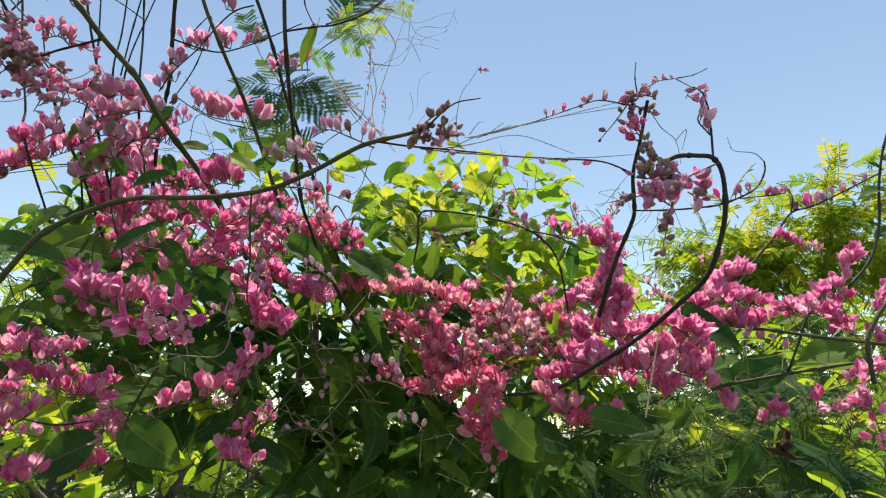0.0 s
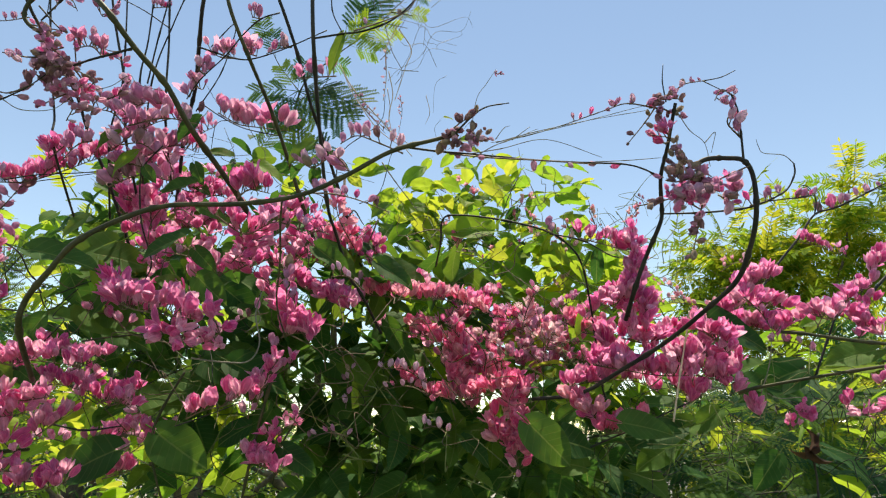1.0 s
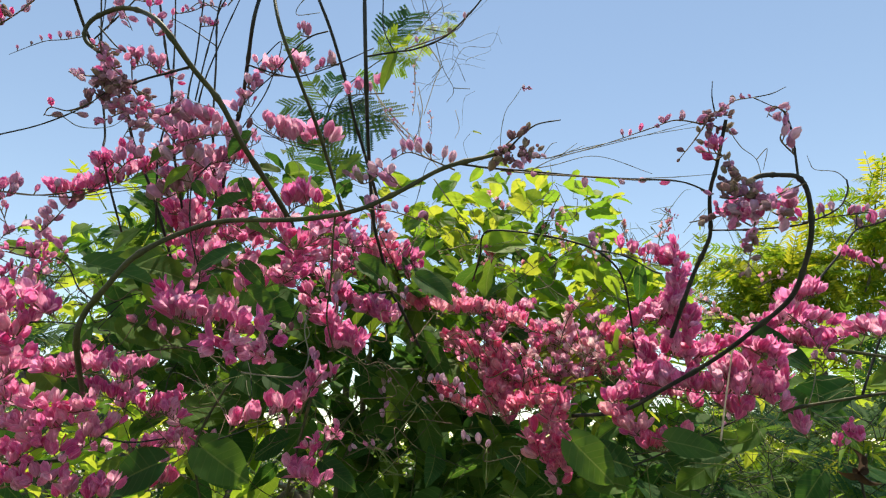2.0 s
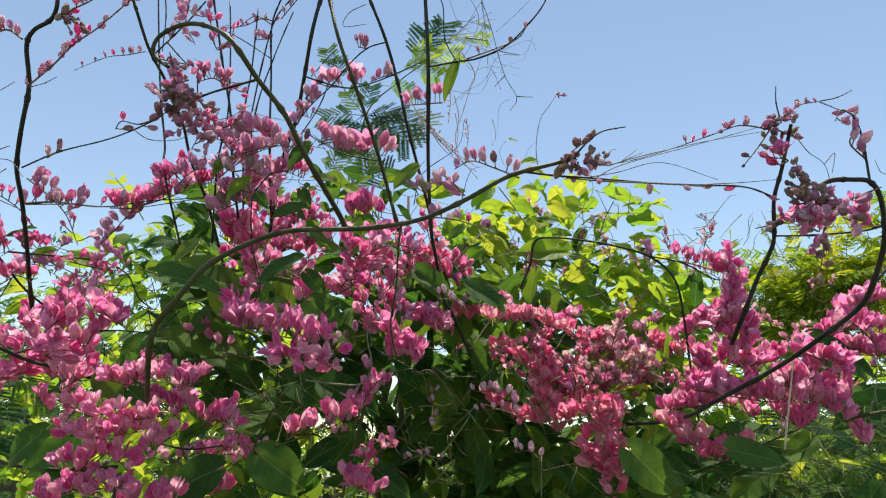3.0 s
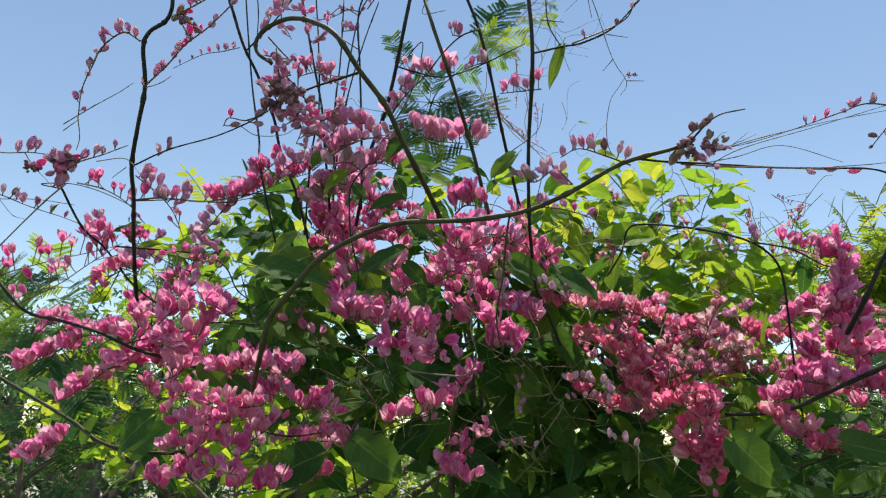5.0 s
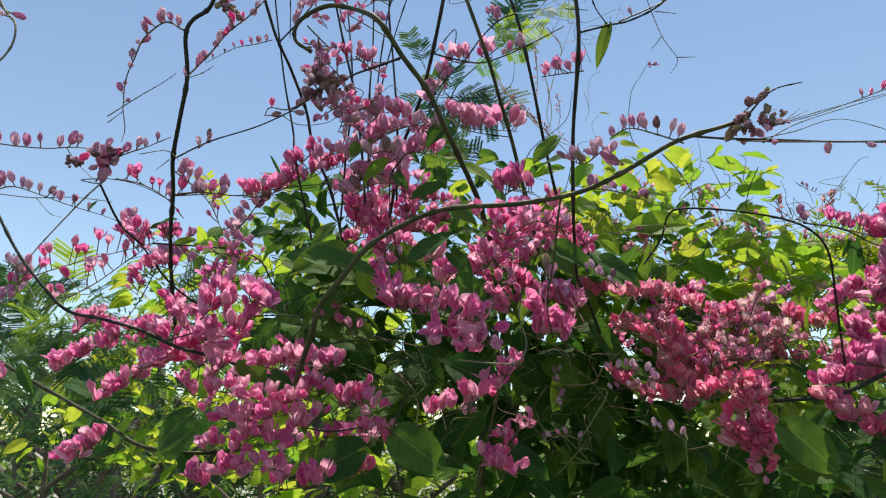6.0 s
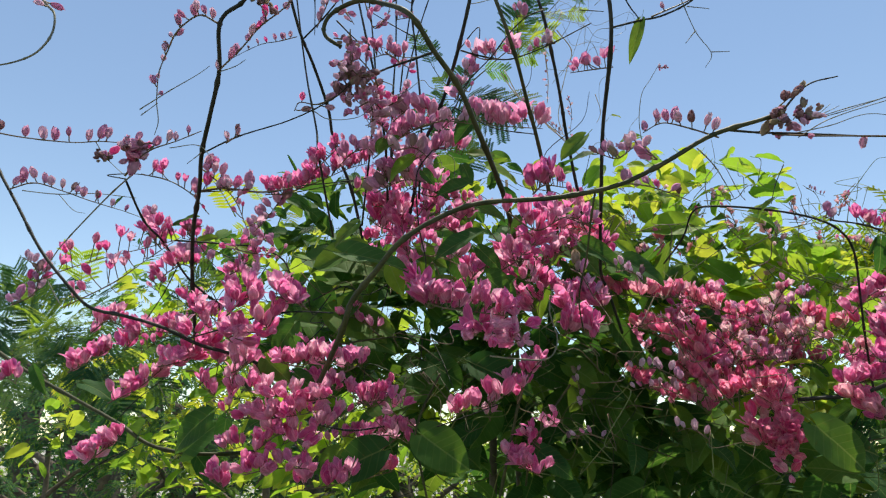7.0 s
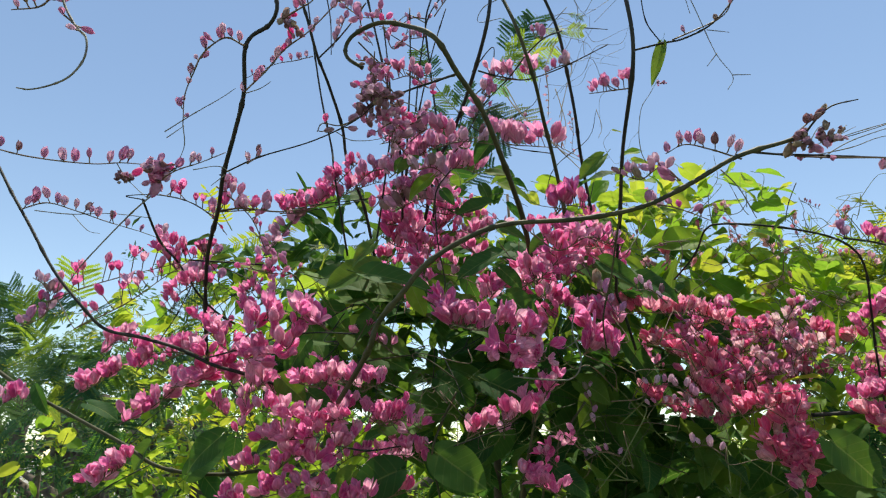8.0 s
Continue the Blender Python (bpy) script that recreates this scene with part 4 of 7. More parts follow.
spray(forked_shoot, 8, 0.0080, (0.251, 0.450, 1.783), (0.268, 0.460, 1.788), (0.283, 0.470, 1.795), kind='bud', up=0.2, lift=0.003)
stem(forked_shoot, 0.0004, 0.0002, (0.021, 0.430, 1.823), (0.052, 0.430, 1.832), (0.096, 0.430, 1.842), (0.139, 0.425, 1.847), name="tendril", material=TENDRIL)
stem(forked_shoot, 0.0004, 0.0002, (0.094, 0.430, 1.806), (0.120, 0.430, 1.807), (0.146, 0.430, 1.809), name="tendril", material=TENDRIL)
spray(forked_shoot, 7, 0.0130, (0.182, 0.455, 1.776), (0.169, 0.455, 1.784), (0.158, 0.455, 1.786), kind='flower', up=0.6)

flowering_shoot = thing("vine_shoot", (0.374, 0.740, 1.798), "slender vine shoot with small pale pink flowers", "vine", "coral vine shoots")
stem(flowering_shoot, 0.0016, 0.0010, (0.340, 0.720, 1.758), (0.382, 0.740, 1.805), (0.416, 0.740, 1.842), (0.442, 0.740, 1.874), (0.472, 0.740, 1.884), (0.520, 0.740, 1.907), (0.568, 0.740, 1.931), material=DARK_STEM)
stem(flowering_shoot, 0.0009, 0.0005, (0.442, 0.740, 1.874), (0.447, 0.740, 1.895), (0.441, 0.740, 1.911), (0.430, 0.740, 1.915), material=DARK_STEM)
spray(flowering_shoot, 14, 0.0150, (0.446, 0.740, 1.876), (0.473, 0.740, 1.886), (0.504, 0.740, 1.899), (0.543, 0.740, 1.915), kind='bud', up=0.7)
spray(flowering_shoot, 12, 0.0140, (0.415, 0.740, 1.838), (0.442, 0.740, 1.831), (0.482, 0.750, 1.819), kind='flower', up=0.6)
leaf(flowering_shoot, (0.446, 0.740, 1.899), (0.434, 0.740, 1.915), 60, wide=0.5)

edge_shoot = thing("vine_shoot", (0.500, 0.700, 1.788), "dark leafy vine stem with broad dull green leaves", "vine", "coral vine shoots")
stem(edge_shoot, 0.0018, 0.0014, (0.462, 0.700, 1.760), (0.502, 0.700, 1.801), (0.521, 0.700, 1.844), (0.531, 0.700, 1.895), (0.544, 0.700, 1.940), (0.568, 0.700, 1.995), material=DARK_STEM)
leaf(edge_shoot, (0.535, 0.700, 1.891), (0.505, 0.700, 1.887), 50)
leaf(edge_shoot, (0.538, 0.700, 1.917), (0.523, 0.700, 1.928), 40)
leaf(edge_shoot, (0.545, 0.700, 1.929), (0.571, 0.700, 1.940), 50)
leaf(edge_shoot, (0.519, 0.700, 1.833), (0.544, 0.700, 1.844), 30)
leaf(edge_shoot, (0.519, 0.720, 1.854), (0.498, 0.720, 1.858), 60)
leaf(edge_shoot, (0.541, 0.700, 1.895), (0.572, 0.700, 1.880), 30)
stem(edge_shoot, 0.0020, 0.0016, (0.344, 0.500, 1.643), (0.344, 0.500, 1.661), (0.345, 0.500, 1.677), (0.354, 0.500, 1.693), (0.370, 0.500, 1.712), (0.396, 0.500, 1.736))
stem(edge_shoot, 0.0018, 0.0016, (0.312, 0.620, 1.706), (0.329, 0.610, 1.703), (0.367, 0.600, 1.695), (0.404, 0.600, 1.691), (0.442, 0.600, 1.688), (0.503, 0.600, 1.694))
stem(edge_shoot, 0.0017, 0.0015, (0.282, 0.660, 1.648), (0.296, 0.650, 1.653), (0.345, 0.620, 1.662), (0.390, 0.600, 1.669), (0.445, 0.600, 1.677), (0.501, 0.600, 1.683))
stem(edge_shoot, 0.0013, 0.0012, (0.364, 0.660, 1.666), (0.382, 0.660, 1.702), (0.403, 0.660, 1.739), (0.452, 0.680, 1.776), material=DARK_STEM)
spray(edge_shoot, 14, 0.0210, (0.363, 0.640, 1.726), (0.383, 0.640, 1.723), (0.411, 0.650, 1.749), (0.441, 0.660, 1.764), kind='flower', close=0, up=0.6)
spray(edge_shoot, 6, 0.0200, (0.439, 0.660, 1.771), (0.459, 0.660, 1.797), kind='flower', close=0)
spray(edge_shoot, 7, 0.0170, (0.427, 0.600, 1.721), (0.449, 0.600, 1.750), (0.467, 0.600, 1.779), kind='flower')
spray(edge_shoot, 8, 0.0170, (0.373, 0.580, 1.649), (0.390, 0.580, 1.657), (0.413, 0.580, 1.664), kind='flower', up=0.4)
spray(edge_shoot, 8, 0.0170, (0.351, 0.600, 1.632), (0.381, 0.600, 1.624), (0.416, 0.600, 1.640), kind='flower', up=0.2)
spray(edge_shoot, 10, 0.0160, (0.368, 0.550, 1.642), (0.373, 0.550, 1.618), (0.377, 0.550, 1.590), kind='flower', up=0.0)
stem(edge_shoot, 0.0004, 0.0002, (0.302, 0.640, 1.647), (0.313, 0.640, 1.642), (0.336, 0.640, 1.643), (0.340, 0.640, 1.636), name="tendril", material=TENDRIL)
stem(edge_shoot, 0.0006, 0.0004, (0.305, 0.660, 1.648), (0.318, 0.660, 1.678), (0.325, 0.660, 1.708), name="tendril", material=TENDRIL)
leaf(edge_shoot, (0.279, 0.700, 1.730), (0.344, 0.700, 1.698), 35, shape=0)
leaf(edge_shoot, (0.518, 0.800, 1.693), (0.450, 0.800, 1.693), 40, young=True)
leaf(edge_shoot, (0.423, 0.800, 1.686), (0.349, 0.820, 1.659), 30)
leaf(edge_shoot, (0.351, 0.750, 1.687), (0.313, 0.780, 1.677), 50)
leaf(edge_shoot, (0.434, 0.750, 1.743), (0.405, 0.750, 1.736), 40, young=True)
leaf(edge_shoot, (0.484, 0.750, 1.750), (0.496, 0.750, 1.722), 20)
leaf(edge_shoot, (0.498, 0.900, 1.587), (0.550, 0.880, 1.552), 60)
spray(edge_shoot, 5, 0.0170, (0.302, 0.660, 1.623), (0.295, 0.660, 1.634), kind='flower', close=0)
spray(edge_shoot, 6, 0.0160, (0.354, 0.660, 1.620), (0.344, 0.660, 1.631), kind='flower', up=0.0)
spray(edge_shoot, 3, 0.0130, (0.327, 0.660, 1.611), (0.336, 0.660, 1.614), kind='flower')

straw_strand = thing("straw_strand", (0.206, 0.570, 1.710), "pale dry straw strand hanging from the vine", "straw")
stem(straw_strand, 0.0007, 0.0009, (0.207, 0.570, 1.718), (0.203, 0.570, 1.700), (0.197, 0.570, 1.678), (0.189, 0.570, 1.647), (0.182, 0.570, 1.618), material=STRAW)

dead_leaf = thing("dead_leaf", (0.355, 0.660, 1.609), "shrivelled dark brown dead leaf caught on a stem", "leaf")
leaf(dead_leaf, (0.344, 0.660, 1.595), (0.364, 0.660, 1.573), -60, dead=True, wide=0.45)
leaf(dead_leaf, (0.347, 0.660, 1.592), (0.331, 0.670, 1.586), -30, dead=True, wide=0.7)
leaf(dead_leaf, (0.344, 0.660, 1.592), (0.364, 0.670, 1.612), -40, dead=True, wide=0.5)
stem(dead_leaf, 0.0011, 0.0009, (0.363, 0.670, 1.609), (0.354, 0.670, 1.586), (0.359, 0.680, 1.564), (0.357, 0.680, 1.537), (0.368, 0.700, 1.496), material=DARK_STEM)

drooping_shoot = thing("vine_shoot", (-0.030, 0.600, 1.795), "thin dark drooping vine stem with a few buds", "vine", "coral vine shoots")
stem(drooping_shoot, 0.0010, 0.0011, (-0.036, 0.700, 1.797), (-0.028, 0.630, 1.804), (-0.025, 0.592, 1.817), (-0.010, 0.585, 1.820), (0.033, 0.580, 1.813), (0.076, 0.578, 1.801), (0.099, 0.580, 1.787), (0.116, 0.600, 1.772), (0.128, 0.630, 1.741), (0.137, 0.656, 1.705), (0.146, 0.680, 1.658), (0.151, 0.690, 1.644), material=DARK_STEM)
stem(drooping_shoot, 0.0008, 0.0006, (0.077, 0.547, 1.787), (0.108, 0.550, 1.781), (0.134, 0.560, 1.770), (0.146, 0.570, 1.770), material=DARK_STEM)
stem(drooping_shoot, 0.0005, 0.0003, (0.049, 0.550, 1.844), (0.039, 0.550, 1.824), (0.033, 0.550, 1.806), name="tendril", material=DARK_STEM)
stem(drooping_shoot, 0.0005, 0.0003, (0.053, 0.700, 1.810), (0.058, 0.600, 1.797), (0.075, 0.550, 1.788), name="tendril", material=TENDRIL)
spray(drooping_shoot, 3, 0.0120, (0.072, 0.547, 1.791), (0.082, 0.547, 1.786), kind='bud')
spray(drooping_shoot, 10, 0.0170, (0.109, 0.570, 1.790), (0.133, 0.580, 1.787), (0.161, 0.600, 1.787), (0.178, 0.600, 1.792), kind='flower', up=0.6)
leaf(drooping_shoot, (0.125, 0.570, 1.773), (0.125, 0.580, 1.745), 5, wide=0.75)
leaf(drooping_shoot, (0.109, 0.560, 1.759), (0.118, 0.560, 1.775), 10, wide=0.3)
leaf(drooping_shoot, (0.038, 0.560, 1.813), (0.024, 0.580, 1.803), 40, wide=0.6)

sweeping_shoot = thing("vine_shoot", (-0.469, 0.550, 1.677), "dark sweeping vine stem with airy sprays of dusty pink flowers", "vine", "coral vine shoots")
stem(sweeping_shoot, 0.0013, 0.0017, (-0.712, 0.450, 1.883), (-0.681, 0.450, 1.841), (-0.654, 0.450, 1.807), (-0.623, 0.455, 1.763), (-0.591, 0.460, 1.729), (-0.572, 0.470, 1.710), (-0.545, 0.480, 1.704), (-0.517, 0.500, 1.696), (-0.494, 0.520, 1.684), (-0.469, 0.550, 1.677), (-0.443, 0.600, 1.666), material=DARK_STEM)
spray(sweeping_shoot, 14, 0.0115, (-0.667, 0.450, 1.822), (-0.640, 0.450, 1.827), (-0.608, 0.450, 1.817), (-0.576, 0.450, 1.805), (-0.547, 0.460, 1.797), kind='bud', up=0.9, lift=0.006, close=0.4)
stem(sweeping_shoot, 0.0004, 0.0002, (-0.547, 0.460, 1.797), (-0.526, 0.460, 1.788), (-0.518, 0.460, 1.776), name="tendril", material=TENDRIL)
stem(sweeping_shoot, 0.0005, 0.0003, (-0.651, 0.450, 1.820), (-0.613, 0.450, 1.814), (-0.572, 0.450, 1.812), (-0.530, 0.450, 1.805), name="tendril", material=TENDRIL)
stem(sweeping_shoot, 0.0004, 0.0002, (-0.610, 0.450, 1.813), (-0.592, 0.450, 1.797), (-0.579, 0.450, 1.793), name="tendril", material=TENDRIL)
stem(sweeping_shoot, 0.0007, 0.0004, (-0.497, 0.400, 1.803), (-0.512, 0.400, 1.789), (-0.533, 0.400, 1.765), (-0.549, 0.400, 1.745), (-0.556, 0.400, 1.733), name="tendril", material=TENDRIL)
spray(sweeping_shoot, 10, 0.0150, (-0.671, 0.500, 1.742), (-0.637, 0.500, 1.755), (-0.590, 0.500, 1.767), (-0.548, 0.500, 1.775), (-0.520, 0.500, 1.781), kind='flower', up=1.2, lift=0.012, close=0)
spray(sweeping_shoot, 8, 0.0140, (-0.628, 0.500, 1.718), (-0.578, 0.500, 1.741), (-0.546, 0.500, 1.763), (-0.514, 0.500, 1.784), kind='flower', up=0.8, lift=0.01, close=0)
stem(sweeping_shoot, 0.0010, 0.0011, (-0.520, 0.420, 1.810), (-0.526, 0.460, 1.787), (-0.531, 0.500, 1.779), (-0.528, 0.540, 1.756), (-0.519, 0.570, 1.742), (-0.519, 0.600, 1.740), material=DARK_STEM)
spray(sweeping_shoot, 6, 0.0170, (-0.533, 0.500, 1.773), (-0.544, 0.500, 1.785), (-0.551, 0.500, 1.798), kind='flower', close=0)
spray(sweeping_shoot, 4, 0.0160, (-0.502, 0.500, 1.783), (-0.508, 0.500, 1.787), kind='flower')
stem(sweeping_shoot, 0.0006, 0.0005, (-0.526, 0.520, 1.762), (-0.537, 0.520, 1.734), (-0.551, 0.520, 1.709), material=DARK_STEM)
spray(sweeping_shoot, 7, 0.0160, (-0.526, 0.520, 1.762), (-0.540, 0.520, 1.751), (-0.543, 0.520, 1.734), kind='flower', up=0.5)
spray(sweeping_shoot, 6, 0.0160, (-0.543, 0.530, 1.769), (-0.524, 0.530, 1.765), (-0.513, 0.530, 1.759), kind='flower')
stem(sweeping_shoot, 0.0004, 0.0002, (-0.590, 0.500, 1.767), (-0.584, 0.500, 1.744), (-0.570, 0.500, 1.730), (-0.547, 0.500, 1.732), (-0.541, 0.520, 1.757), name="tendril", material=TENDRIL)
spray(sweeping_shoot, 8, 0.0140, (-0.659, 0.500, 1.744), (-0.670, 0.500, 1.762), (-0.685, 0.500, 1.771), kind='bud', up=0.5)
stem(sweeping_shoot, 0.0006, 0.0004, (-0.654, 0.500, 1.750), (-0.636, 0.500, 1.727), (-0.628, 0.500, 1.718), name="tendril", material=TENDRIL)
spray(sweeping_shoot, 10, 0.0140, (-0.686, 0.500, 1.722), (-0.663, 0.500, 1.733), (-0.662, 0.500, 1.756), kind='bud', up=0.3)
stem(sweeping_shoot, 0.0005, 0.0003, (-0.501, 0.400, 1.799), (-0.520, 0.400, 1.804), (-0.492, 0.400, 1.803), (-0.463, 0.400, 1.795), (-0.462, 0.440, 1.797), name="tendril", material=DARK_STEM)
spray(sweeping_shoot, 6, 0.0120, (-0.505, 0.420, 1.813), (-0.485, 0.430, 1.810), (-0.468, 0.440, 1.800), (-0.456, 0.450, 1.785), kind='flower', up=0.5)
leaf(sweeping_shoot, (-0.501, 0.500, 1.795), (-0.531, 0.500, 1.799), 50, wide=0.9)
leaf(sweeping_shoot, (-0.514, 0.500, 1.801), (-0.500, 0.500, 1.808), 40)
leaf(sweeping_shoot, (-0.507, 0.520, 1.785), (-0.488, 0.520, 1.790), 20)
leaf(sweeping_shoot, (-0.520, 0.420, 1.792), (-0.528, 0.420, 1.785), 20, wide=0.5)
leaf(sweeping_shoot, (-0.496, 0.550, 1.794), (-0.463, 0.550, 1.786), 40, young=True)
stem(sweeping_shoot, 0.0009, 0.0007, (-0.520, 0.500, 1.781), (-0.478, 0.520, 1.782), (-0.452, 0.540, 1.783), (-0.431, 0.550, 1.773), (-0.421, 0.560, 1.752), (-0.410, 0.570, 1.742), material=DARK_STEM)
stem(sweeping_shoot, 0.0006, 0.0005, (-0.470, 0.450, 1.807), (-0.449, 0.460, 1.813), (-0.431, 0.500, 1.825), (-0.406, 0.520, 1.839), (-0.373, 0.540, 1.850), (-0.323, 0.550, 1.859), material=DARK_STEM)
spray(sweeping_shoot, 9, 0.0120, (-0.470, 0.450, 1.807), (-0.443, 0.460, 1.811), (-0.427, 0.460, 1.811), kind='bud', up=1, lift=0.009, close=0)
spray(sweeping_shoot, 16, 0.0170, (-0.442, 0.520, 1.832), (-0.417, 0.530, 1.838), (-0.392, 0.540, 1.866), (-0.366, 0.550, 1.875), kind='flower', up=0.5)
spray(sweeping_shoot, 12, 0.0150, (-0.433, 0.540, 1.837), (-0.449, 0.540, 1.813), (-0.460, 0.540, 1.801), kind='bud', up=0.2)
spray(sweeping_shoot, 10, 0.0150, (-0.382, 0.500, 1.846), (-0.366, 0.500, 1.863), (-0.355, 0.500, 1.874), kind='flower', up=0.4)
spray(sweeping_shoot, 9, 0.0140, (-0.471, 0.520, 1.777), (-0.452, 0.530, 1.774), (-0.427, 0.540, 1.773), kind='flower', up=0.0)
stem(sweeping_shoot, 0.0005, 0.0003, (-0.508, 0.520, 1.785), (-0.463, 0.530, 1.765), (-0.425, 0.540, 1.758), (-0.404, 0.550, 1.772), name="tendril", material=DARK_STEM)
spray(sweeping_shoot, 5, 0.0150, (-0.473, 0.520, 1.749), (-0.457, 0.520, 1.756), kind='flower')

lower_shoot = thing("vine_shoot", (-0.587, 0.800, 1.578), "olive vine stem hung with bright pink flowers", "vine", "coral vine shoots")
stem(lower_shoot, 0.0024, 0.0026, (-1.033, 0.760, 1.764), (-0.942, 0.750, 1.715), (-0.879, 0.750, 1.683), (-0.800, 0.750, 1.648), (-0.735, 0.750, 1.619), (-0.690, 0.750, 1.595), (-0.651, 0.755, 1.585), (-0.604, 0.770, 1.582), (-0.589, 0.850, 1.585))
leaf(lower_shoot, (-0.630, 0.740, 1.585), (-0.589, 0.740, 1.623), 10, wide=1.1, shape=1)
leaf(lower_shoot, (-0.872, 0.740, 1.693), (-0.847, 0.740, 1.655), 20, wide=0.6)
leaf(lower_shoot, (-0.772, 0.720, 1.668), (-0.729, 0.720, 1.655), 60)
leaf(lower_shoot, (-0.698, 0.750, 1.619), (-0.727, 0.760, 1.584), 30)
leaf(lower_shoot, (-0.621, 0.760, 1.578), (-0.581, 0.760, 1.538), 20, wide=0.7)
spray(lower_shoot, 12, 0.0240, (-0.670, 0.620, 1.574), (-0.652, 0.620, 1.586), (-0.631, 0.620, 1.600), kind='flower', close=0, up=0.3)
stem(lower_shoot, 0.0007, 0.0006, (-0.682, 0.630, 1.556), (-0.658, 0.630, 1.574), (-0.628, 0.650, 1.595), material=DARK_STEM)
spray(lower_shoot, 5, 0.0230, (-0.786, 0.600, 1.657), (-0.773, 0.600, 1.663), (-0.757, 0.600, 1.656), kind='flower', close=0)
spray(lower_shoot, 11, 0.0190, (-0.678, 0.580, 1.666), (-0.653, 0.580, 1.678), (-0.629, 0.580, 1.692), kind='flower', close=0, up=0.4)
spray(lower_shoot, 13, 0.0190, (-0.624, 0.580, 1.634), (-0.594, 0.580, 1.648), (-0.565, 0.570, 1.664), (-0.554, 0.570, 1.675), kind='flower', close=0, up=0.3)
stem(lower_shoot, 0.0006, 0.0004, (-0.626, 0.600, 1.617), (-0.607, 0.600, 1.638), (-0.564, 0.580, 1.659), name="tendril", material=DARK_STEM)
stem(lower_shoot, 0.0004, 0.0002, (-0.569, 0.580, 1.653), (-0.553, 0.580, 1.631), (-0.537, 0.580, 1.609), name="tendril", material=TENDRIL)
stem(lower_shoot, 0.0004, 0.0002, (-0.557, 0.580, 1.656), (-0.536, 0.580, 1.620), name="tendril", material=TENDRIL)
spray(lower_shoot, 16, 0.0190, (-0.592, 0.550, 1.684), (-0.569, 0.540, 1.699), (-0.538, 0.540, 1.699), (-0.507, 0.540, 1.692), kind='flower', close=0, up=0.4)
spray(lower_shoot, 14, 0.0200, (-0.552, 0.550, 1.667), (-0.528, 0.550, 1.672), (-0.505, 0.550, 1.683), (-0.490, 0.540, 1.703), kind='flower', close=0, up=0.2)
spray(lower_shoot, 8, 0.0180, (-0.635, 0.550, 1.702), (-0.617, 0.550, 1.714), (-0.597, 0.550, 1.707), kind='flower', close=0)
stem(lower_shoot, 0.0008, 0.0006, (-0.512, 0.530, 1.691), (-0.456, 0.500, 1.695), (-0.409, 0.470, 1.698), (-0.374, 0.460, 1.699), (-0.337, 0.450, 1.695), material=DARK_STEM)
spray(lower_shoot, 13, 0.0210, (-0.434, 0.460, 1.697), (-0.416, 0.460, 1.711), (-0.398, 0.460, 1.686), (-0.385, 0.460, 1.710), kind='flower', close=0, up=0.4)
spray(lower_shoot, 8, 0.0220, (-0.388, 0.455, 1.711), (-0.373, 0.455, 1.706), (-0.360, 0.455, 1.699), kind='flower', close=0, up=0.3)
spray(lower_shoot, 9, 0.0200, (-0.437, 0.470, 1.680), (-0.423, 0.470, 1.684), (-0.397, 0.470, 1.684), kind='flower', close=0, up=0.0)
spray(lower_shoot, 9, 0.0170, (-0.484, 0.520, 1.699), (-0.498, 0.520, 1.711), (-0.511, 0.520, 1.722), kind='flower', up=0.6)
spray(lower_shoot, 7, 0.0150, (-0.471, 0.520, 1.732), (-0.449, 0.520, 1.742), (-0.440, 0.520, 1.759), kind='flower', up=0.4)
leaf(lower_shoot, (-0.523, 0.600, 1.691), (-0.553, 0.600, 1.716), 30, young=True)
leaf(lower_shoot, (-0.532, 0.600, 1.712), (-0.502, 0.600, 1.684), 10, wide=0.5)
leaf(lower_shoot, (-0.444, 0.620, 1.720), (-0.473, 0.620, 1.681), 20)
leaf(lower_shoot, (-0.412, 0.550, 1.692), (-0.400, 0.560, 1.672), 10)

flower_bank = thing("coral_vine", (-0.437, 0.700, 1.563), "bank of bright pink coral vine flowers over dark leaves", "vine", "coral vines")
spray(flower_bank, 14, 0.0210, (-0.413, 0.520, 1.667), (-0.391, 0.520, 1.662), (-0.376, 0.520, 1.666), (-0.336, 0.530, 1.662), kind='flower', close=0, up=0.3)
spray(flower_bank, 14, 0.0210, (-0.449, 0.530, 1.643), (-0.420, 0.530, 1.638), (-0.387, 0.530, 1.633), (-0.356, 0.530, 1.637), kind='flower', close=0, up=0.2)
spray(flower_bank, 12, 0.0210, (-0.440, 0.530, 1.618), (-0.413, 0.530, 1.618), (-0.376, 0.530, 1.623), kind='flower', close=0, up=0.2)
spray(flower_bank, 10, 0.0210, (-0.436, 0.540, 1.589), (-0.411, 0.540, 1.604), (-0.388, 0.540, 1.589), kind='flower', close=0, up=0.2)
spray(flower_bank, 12, 0.0210, (-0.445, 0.540, 1.569), (-0.413, 0.540, 1.575), (-0.381, 0.540, 1.575), kind='flower', close=0, up=0.1)
spray(flower_bank, 7, 0.0200, (-0.404, 0.560, 1.555), (-0.372, 0.560, 1.560), (-0.351, 0.560, 1.565), kind='flower', close=0)
spray(flower_bank, 6, 0.0190, (-0.369, 0.600, 1.643), (-0.345, 0.600, 1.632), (-0.327, 0.620, 1.650), kind='flower', close=0)
spray(flower_bank, 7, 0.0180, (-0.361, 0.620, 1.600), (-0.331, 0.620, 1.605), (-0.308, 0.620, 1.595), kind='flower', close=0)
spray(flower_bank, 6, 0.0190, (-0.462, 0.530, 1.658), (-0.451, 0.530, 1.663), (-0.446, 0.530, 1.669), kind='flower', close=0)
